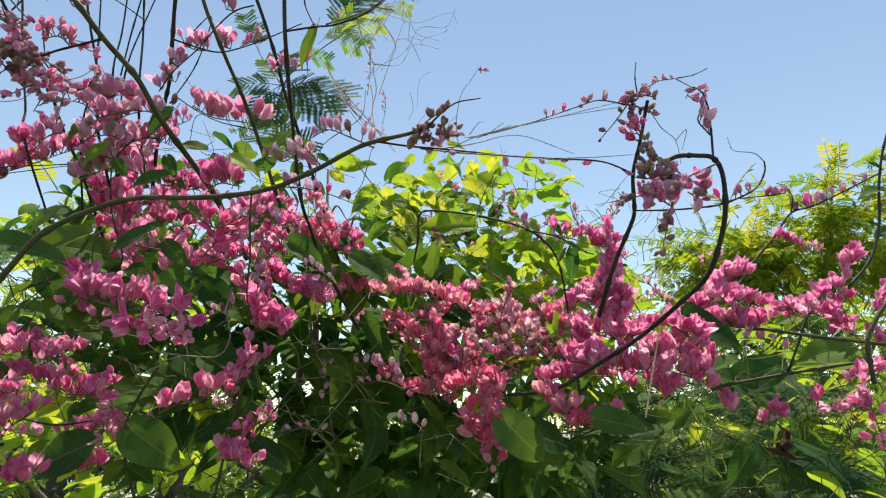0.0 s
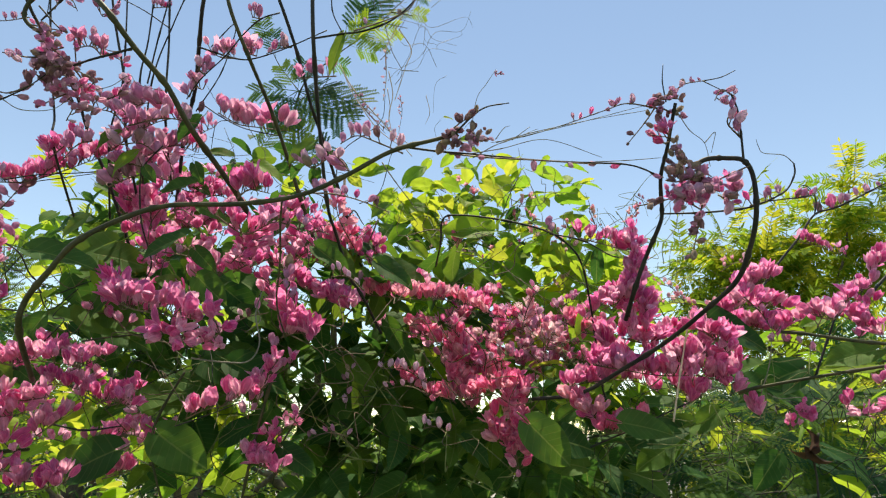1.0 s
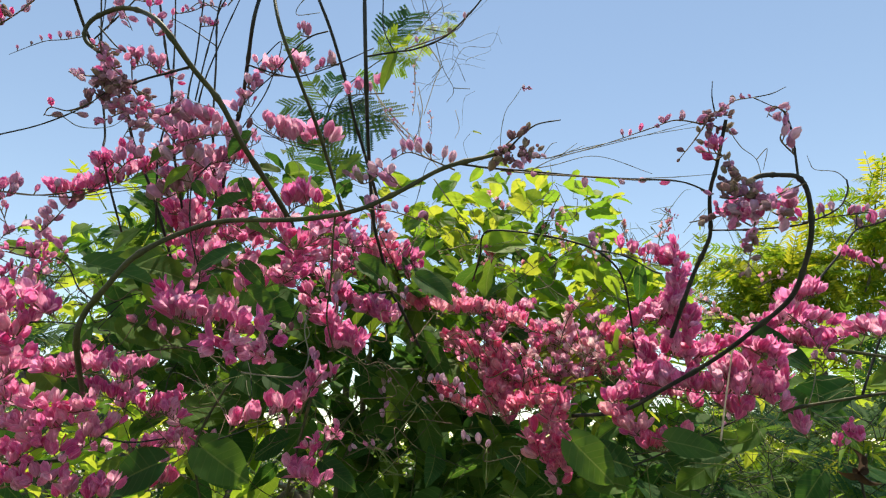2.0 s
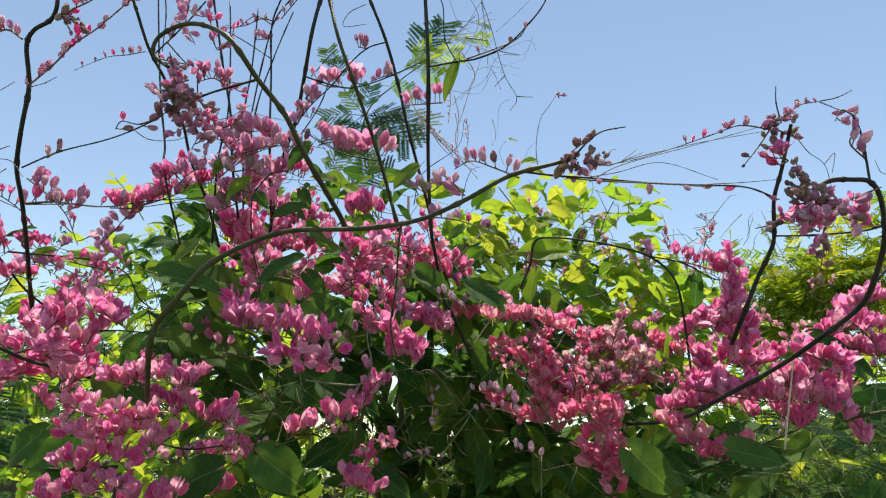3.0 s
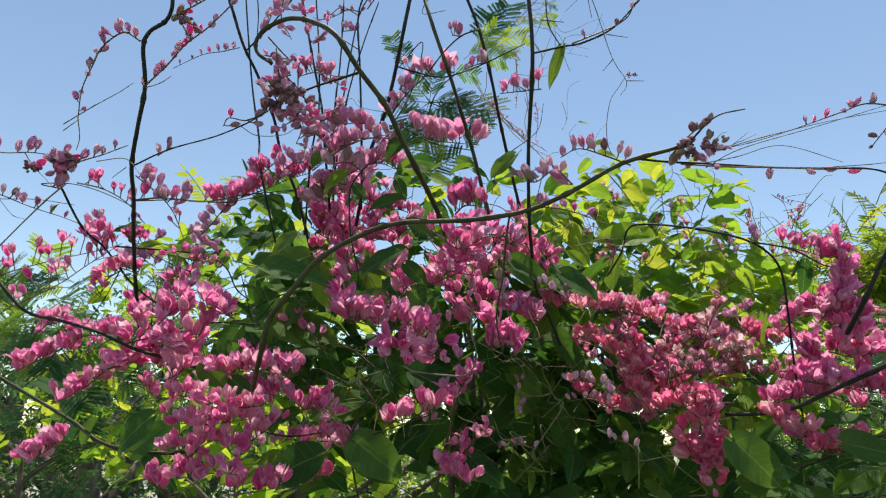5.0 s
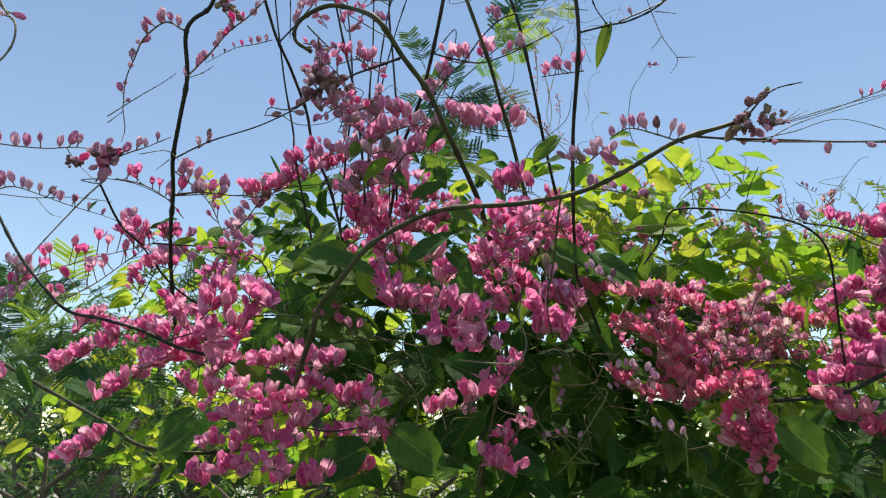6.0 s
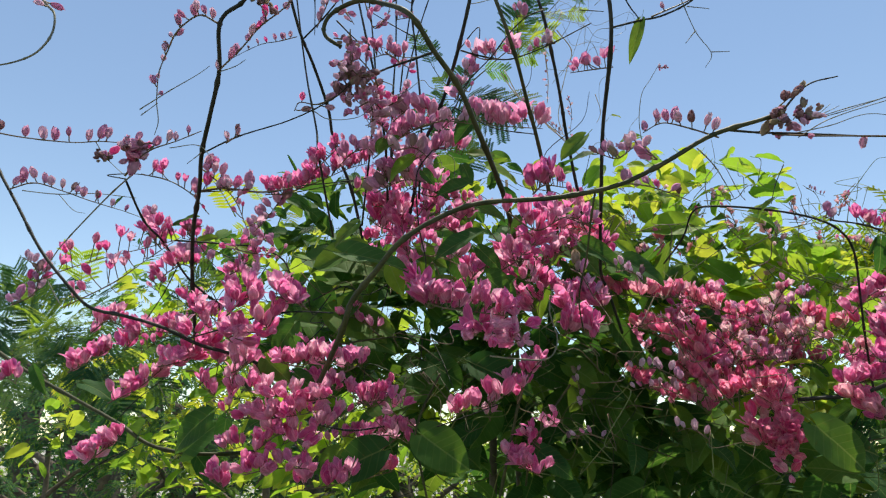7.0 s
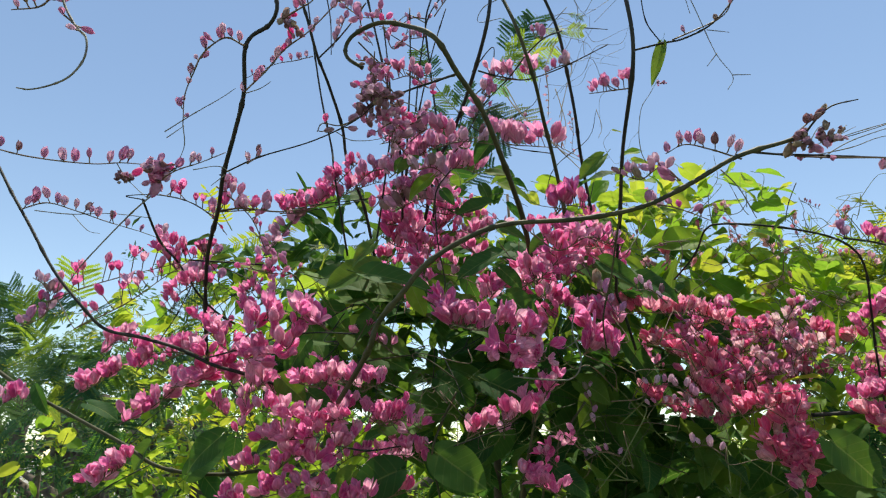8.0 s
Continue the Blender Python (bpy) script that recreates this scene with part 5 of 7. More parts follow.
spray(flower_bank, 4, 0.0200, (-0.516, 0.600, 1.643), (-0.537, 0.600, 1.655), kind='flower')
spray(flower_bank, 6, 0.0200, (-0.511, 0.600, 1.561), (-0.492, 0.600, 1.550), kind='flower', close=0)
spray(flower_bank, 4, 0.0190, (-0.496, 0.600, 1.588), (-0.479, 0.600, 1.593), kind='flower', close=0)
spray(flower_bank, 5, 0.0180, (-0.359, 0.550, 1.660), (-0.337, 0.550, 1.670), kind='flower')
spray(flower_bank, 6, 0.0170, (-0.386, 0.560, 1.604), (-0.365, 0.560, 1.619), kind='flower', close=0)
leaf(flower_bank, (-0.439, 0.550, 1.674), (-0.414, 0.550, 1.652), 20, wide=1.2, shape=0)
leaf(flower_bank, (-0.413, 0.560, 1.661), (-0.389, 0.560, 1.645), 30)
leaf(flower_bank, (-0.384, 0.620, 1.589), (-0.406, 0.620, 1.562), 20, wide=1.2)
leaf(flower_bank, (-0.467, 0.620, 1.622), (-0.497, 0.620, 1.610), 30)
leaf(flower_bank, (-0.368, 0.680, 1.637), (-0.316, 0.680, 1.655), 30, wide=1.1)
leaf(flower_bank, (-0.353, 0.700, 1.632), (-0.388, 0.700, 1.657), 30)
leaf(flower_bank, (-0.555, 0.700, 1.625), (-0.558, 0.700, 1.586), 20)
leaf(flower_bank, (-0.380, 0.620, 1.728), (-0.329, 0.620, 1.708), 30, shape=0)
leaf(flower_bank, (-0.426, 0.640, 1.723), (-0.461, 0.640, 1.734), 40)
leaf(flower_bank, (-0.376, 0.630, 1.711), (-0.331, 0.630, 1.692), 30)
stem(flower_bank, 0.0009, 0.0007, (-0.384, 0.600, 1.694), (-0.348, 0.600, 1.699), (-0.312, 0.600, 1.699), (-0.277, 0.600, 1.676), material=STEM)
stem(flower_bank, 0.0013, 0.0011, (-0.277, 0.600, 1.664), (-0.293, 0.600, 1.632), (-0.301, 0.600, 1.605), (-0.295, 0.600, 1.575), (-0.290, 0.620, 1.538))
stem(flower_bank, 0.0010, 0.0008, (-0.402, 0.600, 1.615), (-0.367, 0.600, 1.609), (-0.332, 0.600, 1.613), material=DARK_STEM)
stem(flower_bank, 0.0016, 0.0014, (-0.188, 0.620, 1.688), (-0.200, 0.620, 1.644), (-0.213, 0.630, 1.591), (-0.227, 0.650, 1.537))
stem(flower_bank, 0.0012, 0.0010, (-0.150, 0.650, 1.657), (-0.174, 0.650, 1.624), (-0.192, 0.650, 1.591), (-0.199, 0.660, 1.558))
leaf(flower_bank, (-0.358, 0.580, 1.791), (-0.419, 0.580, 1.770), 35, wide=1.0, shape=2)
leaf(flower_bank, (-0.390, 0.600, 1.786), (-0.333, 0.600, 1.777), 30, wide=1.2, shape=1)
leaf(flower_bank, (-0.422, 0.620, 1.767), (-0.399, 0.620, 1.728), 10)
leaf(flower_bank, (-0.310, 0.620, 1.802), (-0.275, 0.620, 1.781), 20, shape=0)
leaf(flower_bank, (-0.340, 0.650, 1.792), (-0.312, 0.650, 1.758), 10)
leaf(flower_bank, (-0.362, 0.600, 1.748), (-0.385, 0.600, 1.718), 30)
leaf(flower_bank, (-0.316, 0.600, 1.821), (-0.297, 0.600, 1.833), 40, young=True)

flower_mass = thing("coral_vine", (-0.153, 0.800, 1.577), "dense mass of pink coral vine flowers with heart-shaped green leaves", "vine", "coral vines")
spray(flower_mass, 20, 0.0170, (-0.438, 0.550, 1.844), (-0.397, 0.540, 1.851), (-0.368, 0.540, 1.863), (-0.345, 0.540, 1.869), kind='flower', up=0.8, close=0.1)
stem(flower_mass, 0.0005, 0.0003, (-0.453, 0.550, 1.842), (-0.402, 0.550, 1.849), (-0.353, 0.550, 1.856), (-0.318, 0.550, 1.863), name="tendril", material=DARK_STEM)
spray(flower_mass, 16, 0.0170, (-0.326, 0.500, 1.853), (-0.301, 0.490, 1.865), (-0.276, 0.480, 1.871), (-0.255, 0.480, 1.876), kind='faded', up=0.5, close=0)
spray(flower_mass, 18, 0.0160, (-0.318, 0.500, 1.830), (-0.288, 0.490, 1.842), (-0.262, 0.490, 1.853), (-0.240, 0.490, 1.846), kind='faded', up=0.4, close=0)
spray(flower_mass, 16, 0.0150, (-0.322, 0.500, 1.818), (-0.295, 0.500, 1.829), (-0.267, 0.500, 1.823), kind='bud', up=0.3, close=0)
spray(flower_mass, 12, 0.0150, (-0.300, 0.470, 1.873), (-0.285, 0.470, 1.884), (-0.263, 0.470, 1.883), kind='bud', up=0.3, close=0)
stem(flower_mass, 0.0007, 0.0006, (-0.262, 0.470, 1.843), (-0.274, 0.470, 1.827), (-0.277, 0.470, 1.811), (-0.276, 0.480, 1.777), (-0.273, 0.500, 1.747), (-0.279, 0.500, 1.726), material=DARK_STEM)
stem(flower_mass, 0.0006, 0.0005, (-0.322, 0.500, 1.824), (-0.308, 0.500, 1.841), (-0.294, 0.490, 1.853), material=DARK_STEM)
spray(flower_mass, 22, 0.0180, (-0.342, 0.560, 1.830), (-0.317, 0.560, 1.823), (-0.308, 0.560, 1.792), (-0.298, 0.560, 1.757), kind='flower', up=0.2, close=0.1)
spray(flower_mass, 12, 0.0170, (-0.351, 0.570, 1.821), (-0.331, 0.570, 1.808), (-0.301, 0.570, 1.807), kind='flower', close=0)
spray(flower_mass, 14, 0.0170, (-0.299, 0.600, 1.811), (-0.274, 0.600, 1.817), (-0.254, 0.600, 1.804), kind='flower', up=0.3)
spray(flower_mass, 12, 0.0170, (-0.289, 0.600, 1.843), (-0.264, 0.600, 1.849), (-0.238, 0.600, 1.836), kind='flower', up=0.3)
spray(flower_mass, 9, 0.0160, (-0.309, 0.580, 1.856), (-0.283, 0.580, 1.845), (-0.265, 0.600, 1.863), kind='flower')
spray(flower_mass, 14, 0.0230, (-0.269, 0.440, 1.704), (-0.248, 0.435, 1.694), (-0.224, 0.430, 1.689), (-0.198, 0.430, 1.685), kind='flower', close=0.1, up=0.5)
spray(flower_mass, 8, 0.0220, (-0.265, 0.440, 1.713), (-0.259, 0.440, 1.695), (-0.246, 0.440, 1.699), kind='flower', close=0)
spray(flower_mass, 10, 0.0170, (-0.211, 0.460, 1.699), (-0.196, 0.460, 1.690), (-0.191, 0.460, 1.672), (-0.214, 0.460, 1.681), kind='flower', close=0, up=-0.2)
spray(flower_mass, 6, 0.0210, (-0.226, 0.440, 1.678), (-0.208, 0.440, 1.674), kind='flower', close=0, up=-0.3)
stem(flower_mass, 0.0004, 0.0002, (-0.175, 0.470, 1.682), (-0.164, 0.470, 1.691), (-0.169, 0.470, 1.705), name="tendril", material=TENDRIL)
stem(flower_mass, 0.0007, 0.0005, (-0.215, 0.470, 1.662), (-0.188, 0.470, 1.659), (-0.170, 0.470, 1.660), (-0.163, 0.470, 1.674), (-0.168, 0.470, 1.696), (-0.165, 0.470, 1.714), name="tendril", material=TENDRIL)
spray(flower_mass, 10, 0.0210, (-0.158, 0.510, 1.684), (-0.144, 0.510, 1.688), (-0.129, 0.510, 1.684), kind='flower', close=0, up=0.4)
spray(flower_mass, 5, 0.0200, (-0.154, 0.510, 1.708), (-0.144, 0.510, 1.693), (-0.134, 0.510, 1.679), kind='flower', close=0, up=0.5)
spray(flower_mass, 9, 0.0200, (-0.266, 0.590, 1.619), (-0.250, 0.588, 1.627), (-0.227, 0.585, 1.632), (-0.214, 0.585, 1.640), kind='flower', close=-0.1, up=0.8)
stem(flower_mass, 0.0007, 0.0005, (-0.280, 0.600, 1.613), (-0.253, 0.600, 1.622), (-0.217, 0.590, 1.634), material=DARK_STEM)
spray(flower_mass, 10, 0.0190, (-0.215, 0.620, 1.583), (-0.198, 0.620, 1.576), (-0.181, 0.620, 1.568), kind='flower', close=0, up=0.5)
spray(flower_mass, 3, 0.0120, (-0.194, 0.620, 1.604), (-0.182, 0.620, 1.594), kind='flower')
spray(flower_mass, 3, 0.0120, (-0.201, 0.620, 1.693), (-0.194, 0.620, 1.687), kind='bud')
spray(flower_mass, 20, 0.0170, (-0.201, 0.620, 1.777), (-0.170, 0.620, 1.752), (-0.139, 0.620, 1.740), (-0.116, 0.620, 1.734), kind='flower', close=0, up=0.4)
spray(flower_mass, 16, 0.0190, (-0.143, 0.600, 1.736), (-0.126, 0.600, 1.730), (-0.115, 0.600, 1.724), kind='flower', close=0, up=0.5)
spray(flower_mass, 12, 0.0170, (-0.208, 0.600, 1.748), (-0.184, 0.600, 1.724), (-0.173, 0.600, 1.742), kind='flower', close=0, up=0.3)
spray(flower_mass, 18, 0.0190, (-0.111, 0.660, 1.754), (-0.080, 0.660, 1.751), (-0.042, 0.670, 1.750), (-0.023, 0.680, 1.755), kind='coral', close=0, up=0.6)
spray(flower_mass, 22, 0.0180, (-0.041, 0.700, 1.759), (0.000, 0.720, 1.756), (0.042, 0.740, 1.743), (0.086, 0.760, 1.747), kind='coral', close=0.2, up=0.6)
spray(flower_mass, 12, 0.0180, (0.059, 0.800, 1.754), (0.087, 0.800, 1.739), (0.116, 0.800, 1.746), kind='coral', close=0.2)
spray(flower_mass, 9, 0.0170, (-0.116, 0.620, 1.789), (-0.133, 0.600, 1.821), (-0.139, 0.600, 1.847), kind='coral', close=0.1, up=0.3)
spray(flower_mass, 10, 0.0160, (-0.140, 0.620, 1.808), (-0.146, 0.620, 1.789), kind='coral', close=0)
spray(flower_mass, 22, 0.0200, (-0.067, 0.740, 1.733), (-0.041, 0.720, 1.713), (-0.016, 0.710, 1.699), (0.008, 0.710, 1.686), kind='coral', close=0, up=0.5)
spray(flower_mass, 14, 0.0200, (-0.030, 0.710, 1.686), (-0.012, 0.710, 1.667), (0.000, 0.710, 1.655), kind='coral', close=0, up=0.2)
spray(flower_mass, 11, 0.0180, (-0.078, 0.730, 1.671), (-0.056, 0.730, 1.656), (-0.036, 0.730, 1.643), kind='coral', close=0.1, up=0.3)
spray(flower_mass, 6, 0.0170, (-0.023, 0.780, 1.743), (-0.001, 0.780, 1.743), kind='coral', close=0)
spray(flower_mass, 16, 0.0200, (-0.003, 0.690, 1.642), (0.026, 0.680, 1.648), (0.048, 0.670, 1.653), (0.065, 0.670, 1.648), kind='coral', close=0, up=0.5)
spray(flower_mass, 30, 0.0200, (0.048, 0.665, 1.653), (0.051, 0.665, 1.625), (0.049, 0.665, 1.598), (0.052, 0.665, 1.571), kind='coral', close=0.1, up=0.0)
spray(flower_mass, 20, 0.0200, (0.029, 0.670, 1.619), (0.038, 0.670, 1.597), (0.055, 0.660, 1.614), (0.058, 0.660, 1.587), kind='coral', close=0, up=0.0)
spray(flower_mass, 6, 0.0180, (-0.024, 0.720, 1.649), (-0.012, 0.720, 1.640), kind='coral', close=0)
spray(flower_mass, 24, 0.0160, (0.081, 0.850, 1.731), (0.117, 0.850, 1.716), (0.142, 0.840, 1.701), (0.158, 0.820, 1.699), kind='coral', close=0.1, up=0.5)
spray(flower_mass, 14, 0.0160, (0.103, 0.830, 1.692), (0.126, 0.830, 1.707), (0.157, 0.830, 1.729), kind='coral', close=0, up=0.3)
spray(flower_mass, 9, 0.0150, (0.138, 0.950, 1.797), (0.170, 0.950, 1.788), (0.204, 0.950, 1.788), kind='coral')
spray(flower_mass, 14, 0.0180, (0.123, 0.750, 1.738), (0.148, 0.750, 1.725), (0.165, 0.720, 1.727), kind='coral', close=0)
spray(flower_mass, 5, 0.0150, (-0.010, 0.850, 1.844), (-0.009, 0.850, 1.869), (-0.004, 0.850, 1.886), kind='coral', close=0.2)
spray(flower_mass, 5, 0.0130, (0.071, 1.000, 1.923), (0.093, 1.000, 1.913), kind='coral')
spray(flower_mass, 4, 0.0120, (0.012, 1.050, 2.038), (0.027, 1.050, 2.015), kind='coral')
spray(flower_mass, 4, 0.0120, (0.091, 1.050, 1.992), (0.095, 1.050, 1.970), kind='coral')
spray(flower_mass, 5, 0.0120, (0.152, 1.000, 1.844), (0.159, 1.000, 1.821), kind='bud')
spray(flower_mass, 3, 0.0120, (-0.041, 1.000, 2.019), (-0.031, 1.000, 2.013), kind='coral')
spray(flower_mass, 4, 0.0120, (0.140, 1.000, 1.917), (0.158, 1.000, 1.912), kind='bud')
leaf(flower_mass, (-0.096, 0.80, 1.641), (-0.074, 0.80, 1.575), 15, wide=0.7, shape=2)
leaf(flower_mass, (0.058, 0.6, 1.615), (0.096, 0.6, 1.578), 12, wide=1.2, shape=1)
leaf(flower_mass, (0.113, 0.66, 1.633), (0.087, 0.66, 1.617), 25)
leaf(flower_mass, (0.14, 0.58, 1.617), (0.187, 0.58, 1.609), 30, shape=0)
leaf(flower_mass, (0.02, 0.8, 1.756), (0.056, 0.8, 1.739), 30)
leaf(flower_mass, (0.139, 0.72, 1.749), (0.125, 0.72, 1.709), 100, young=True)
leaf(flower_mass, (0.116, 0.85, 1.791), (0.164, 0.85, 1.783), 110, young=True, shape=0)
leaf(flower_mass, (-0.301, 0.62, 1.607), (-0.262, 0.62, 1.566), 10, shape=0, wide=1.1)
leaf(flower_mass, (-0.336, 0.6, 1.59), (-0.391, 0.6, 1.569), 25, shape=1, wide=1.2)
leaf(flower_mass, (-0.522, 0.6, 1.622), (-0.564, 0.6, 1.59), 20, shape=1)
leaf(flower_mass, (-0.184, 0.64, 1.592), (-0.155, 0.64, 1.568), 15)
leaf(flower_mass, (-0.264, 0.72, 1.687), (-0.215, 0.72, 1.666), 30)
leaf(flower_mass, (-0.186, 0.85, 1.701), (-0.131, 0.85, 1.672), 20, wide=1.3)
leaf(flower_mass, (-0.123, 0.85, 1.665), (-0.051, 0.85, 1.633), 15, wide=1.2)
leaf(flower_mass, (-0.359, 0.62, 1.767), (-0.424, 0.62, 1.78), 40, shape=0)
leaf(flower_mass, (0.06, 0.95, 1.834), (0.122, 0.95, 1.847), 115, young=True)
leaf(flower_mass, (-0.08, 0.95, 1.944), (-0.021, 0.95, 1.894), 115, young=True)
leaf(flower_mass, (-0.125, 0.9, 1.913), (-0.085, 0.9, 1.889), 20)
leaf(flower_mass, (0.09, 0.95, 1.894), (0.045, 0.95, 1.875), 110, young=True)
leaf(flower_mass, (0.172, 1.0, 1.898), (0.224, 1.0, 1.878), 115, young=True)
leaf(flower_mass, (0.235, 0.95, 1.803), (0.274, 0.95, 1.786), 110, young=True)
leaf(flower_mass, (0.158, 1.0, 1.84), (0.094, 1.0, 1.826), 105, young=True)
leaf(flower_mass, (-0.057, 0.78, 1.802), (-0.105, 0.78, 1.822), 25, shape=0)
leaf(flower_mass, (0.141, 0.85, 1.699), (0.179, 0.85, 1.685), 30)
leaf(flower_mass, (-0.018, 0.9, 1.709), (0.013, 0.9, 1.686), 20)
leaf(flower_mass, (-0.420, 0.600, 1.787), (-0.345, 0.600, 1.773), 45, shape=0)
leaf(flower_mass, (-0.093, 0.720, 1.802), (-0.046, 0.720, 1.779), 40, shape=0, wide=1.2)
leaf(flower_mass, (-0.114, 0.730, 1.820), (-0.150, 0.730, 1.828), 20)
leaf(flower_mass, (-0.150, 0.600, 1.793), (-0.112, 0.600, 1.765), 25, wide=0.9, shape=3)
leaf(flower_mass, (0.039, 0.840, 1.889), (-0.041, 0.840, 1.891), 25, young=True, wide=0.9, shape=2)
leaf(flower_mass, (-0.094, 0.730, 1.734), (-0.057, 0.730, 1.673), 20, wide=0.55, shape=0)
leaf(flower_mass, (-0.115, 0.875, 1.626), (-0.071, 0.875, 1.571), 25, wide=0.9, shape=0)
leaf(flower_mass, (-0.167, 0.860, 1.617), (-0.128, 0.860, 1.677), 10, wide=1.3)
leaf(flower_mass, (-0.294, 0.600, 1.605), (-0.249, 0.600, 1.575), 20, wide=1.3, shape=1)
leaf(flower_mass, (-0.182, 0.640, 1.588), (-0.150, 0.640, 1.568), 30, shape=1)
leaf(flower_mass, (-0.246, 0.640, 1.677), (-0.186, 0.640, 1.650), 35, shape=0)
leaf(flower_mass, (-0.285, 0.700, 1.770), (-0.245, 0.700, 1.739), 20, wide=1.2)
leaf(flower_mass, (-0.269, 0.700, 1.750), (-0.220, 0.700, 1.733), 40)
leaf(flower_mass, (-0.323, 0.640, 1.793), (-0.282, 0.640, 1.811), 40)
leaf(flower_mass, (-0.277, 0.660, 1.805), (-0.258, 0.660, 1.771), 20)
leaf(flower_mass, (-0.314, 0.660, 1.802), (-0.300, 0.660, 1.762), 20)
leaf(flower_mass, (-0.133, 0.470, 1.845), (-0.155, 0.470, 1.827), 30, shape=0)
leaf(flower_mass, (-0.127, 0.470, 1.828), (-0.162, 0.500, 1.837), 50, wide=0.6)
leaf(flower_mass, (-0.306, 0.460, 1.851), (-0.313, 0.460, 1.840), 30)
leaf(flower_mass, (-0.312, 0.520, 1.859), (-0.334, 0.520, 1.850), 30)
leaf(flower_mass, (-0.294, 0.580, 1.859), (-0.265, 0.580, 1.848), 40)
leaf(flower_mass, (-0.294, 0.620, 1.830), (-0.248, 0.620, 1.826), 30)
leaf(flower_mass, (-0.228, 0.600, 1.886), (-0.195, 0.600, 1.868), 50, young=True)
leaf(flower_mass, (-0.395, 0.620, 1.792), (-0.364, 0.620, 1.753), 20)
leaf(flower_mass, (-0.400, 0.620, 1.734), (-0.339, 0.620, 1.704), 35, shape=0, wide=1.2)
leaf(flower_mass, (0.077, 0.640, 1.604), (0.128, 0.640, 1.595), 30, wide=1.3, shape=1)
leaf(flower_mass, (0.164, 0.620, 1.606), (0.207, 0.620, 1.613), 45, shape=0)
leaf(flower_mass, (0.045, 0.850, 1.770), (0.059, 0.850, 1.739), 20)
leaf(flower_mass, (0.142, 0.760, 1.761), (0.131, 0.760, 1.719), 5, young=True, wide=0.8)
leaf(flower_mass, (0.130, 0.850, 1.778), (0.098, 0.850, 1.754), 40, young=True)
leaf(flower_mass, (0.062, 0.850, 1.794), (0.115, 0.850, 1.786), 40, young=True, shape=0)
leaf(flower_mass, (0.168, 0.900, 1.804), (0.215, 0.900, 1.796), 40, young=True)
leaf(flower_mass, (0.065, 0.900, 1.848), (0.120, 0.900, 1.813), 30, young=True)
leaf(flower_mass, (0.144, 0.950, 1.869), (0.193, 0.950, 1.842), 30, young=True)
leaf(flower_mass, (0.014, 0.900, 1.831), (0.055, 0.900, 1.813), 40)
leaf(flower_mass, (-0.086, 0.850, 1.896), (-0.120, 0.850, 1.871), 30, young=True)
leaf(flower_mass, (-0.056, 0.800, 1.839), (-0.078, 0.800, 1.863), 40, young=True)
leaf(flower_mass, (0.090, 1.050, 2.047), (0.039, 1.050, 2.060), 20, wide=1.2, young=True)
leaf(flower_mass, (0.022, 1.000, 2.001), (0.051, 1.000, 2.001), 40)
leaf(flower_mass, (0.030, 1.000, 1.975), (0.069, 1.000, 1.974), 20, young=True)
leaf(flower_mass, (0.059, 0.950, 1.917), (0.094, 0.950, 1.907), 30, young=True)
leaf(flower_mass, (-0.095, 0.950, 2.010), (-0.066, 0.950, 2.051), 20, young=True)
leaf(flower_mass, (-0.077, 0.950, 1.969), (-0.040, 0.950, 1.958), 30)
leaf(flower_mass, (0.016, 1.100, 2.167), (-0.018, 1.100, 2.168), 30, young=True)
leaf(flower_mass, (0.004, 1.100, 2.148), (0.037, 1.100, 2.141), 30, young=True)
leaf(flower_mass, (-0.012, 1.050, 2.084), (0.020, 1.050, 2.089), 30, young=True)
leaf(flower_mass, (-0.109, 0.800, 1.914), (-0.133, 0.800, 1.897), 30)
leaf(flower_mass, (-0.140, 0.900, 2.010), (-0.112, 0.900, 2.020), 20, young=True)
leaf(flower_mass, (0.099, 0.800, 1.885), (0.135, 0.800, 1.872), 50, young=True)
leaf(flower_mass, (-0.312, 0.720, 1.691), (-0.269, 0.720, 1.665), 30, wide=1.3)
leaf(flower_mass, (-0.348, 0.750, 1.667), (-0.290, 0.750, 1.654), 30, wide=1.2)
leaf(flower_mass, (-0.382, 0.750, 1.639), (-0.331, 0.750, 1.640), 30, wide=1.2)
leaf(flower_mass, (-0.259, 0.750, 1.615), (-0.299, 0.750, 1.595), 30, wide=1.2)
leaf(flower_mass, (-0.150, 0.750, 1.689), (-0.109, 0.750, 1.669), 30, wide=1.2)
leaf(flower_mass, (-0.110, 0.800, 1.687), (-0.154, 0.800, 1.644), 30, wide=1.2)
leaf(flower_mass, (-0.040, 0.800, 1.632), (0.016, 0.800, 1.640), 30)
leaf(flower_mass, (-0.014, 0.800, 1.586), (-0.062, 0.800, 1.592), 30)
leaf(flower_mass, (0.028, 0.800, 1.600), (-0.012, 0.800, 1.619), 30)
leaf(flower_mass, (-0.289, 0.450, 1.845), (-0.309, 0.450, 1.832), 35)
leaf(flower_mass, (-0.280, 0.460, 1.831), (-0.302, 0.460, 1.815), 30, young=True)
leaf(flower_mass, (-0.223, 0.450, 1.858), (-0.242, 0.450, 1.837), 25)
leaf(flower_mass, (-0.230, 0.470, 1.808), (-0.261, 0.470, 1.801), 35)
leaf(flower_mass, (-0.269, 0.460, 1.818), (-0.259, 0.460, 1.805), 20)
leaf(flower_mass, (-0.237, 0.480, 1.830), (-0.229, 0.480, 1.813), 25)
leaf(flower_mass, (-0.223, 0.450, 1.755), (-0.259, 0.450, 1.740), 40, shape=0)
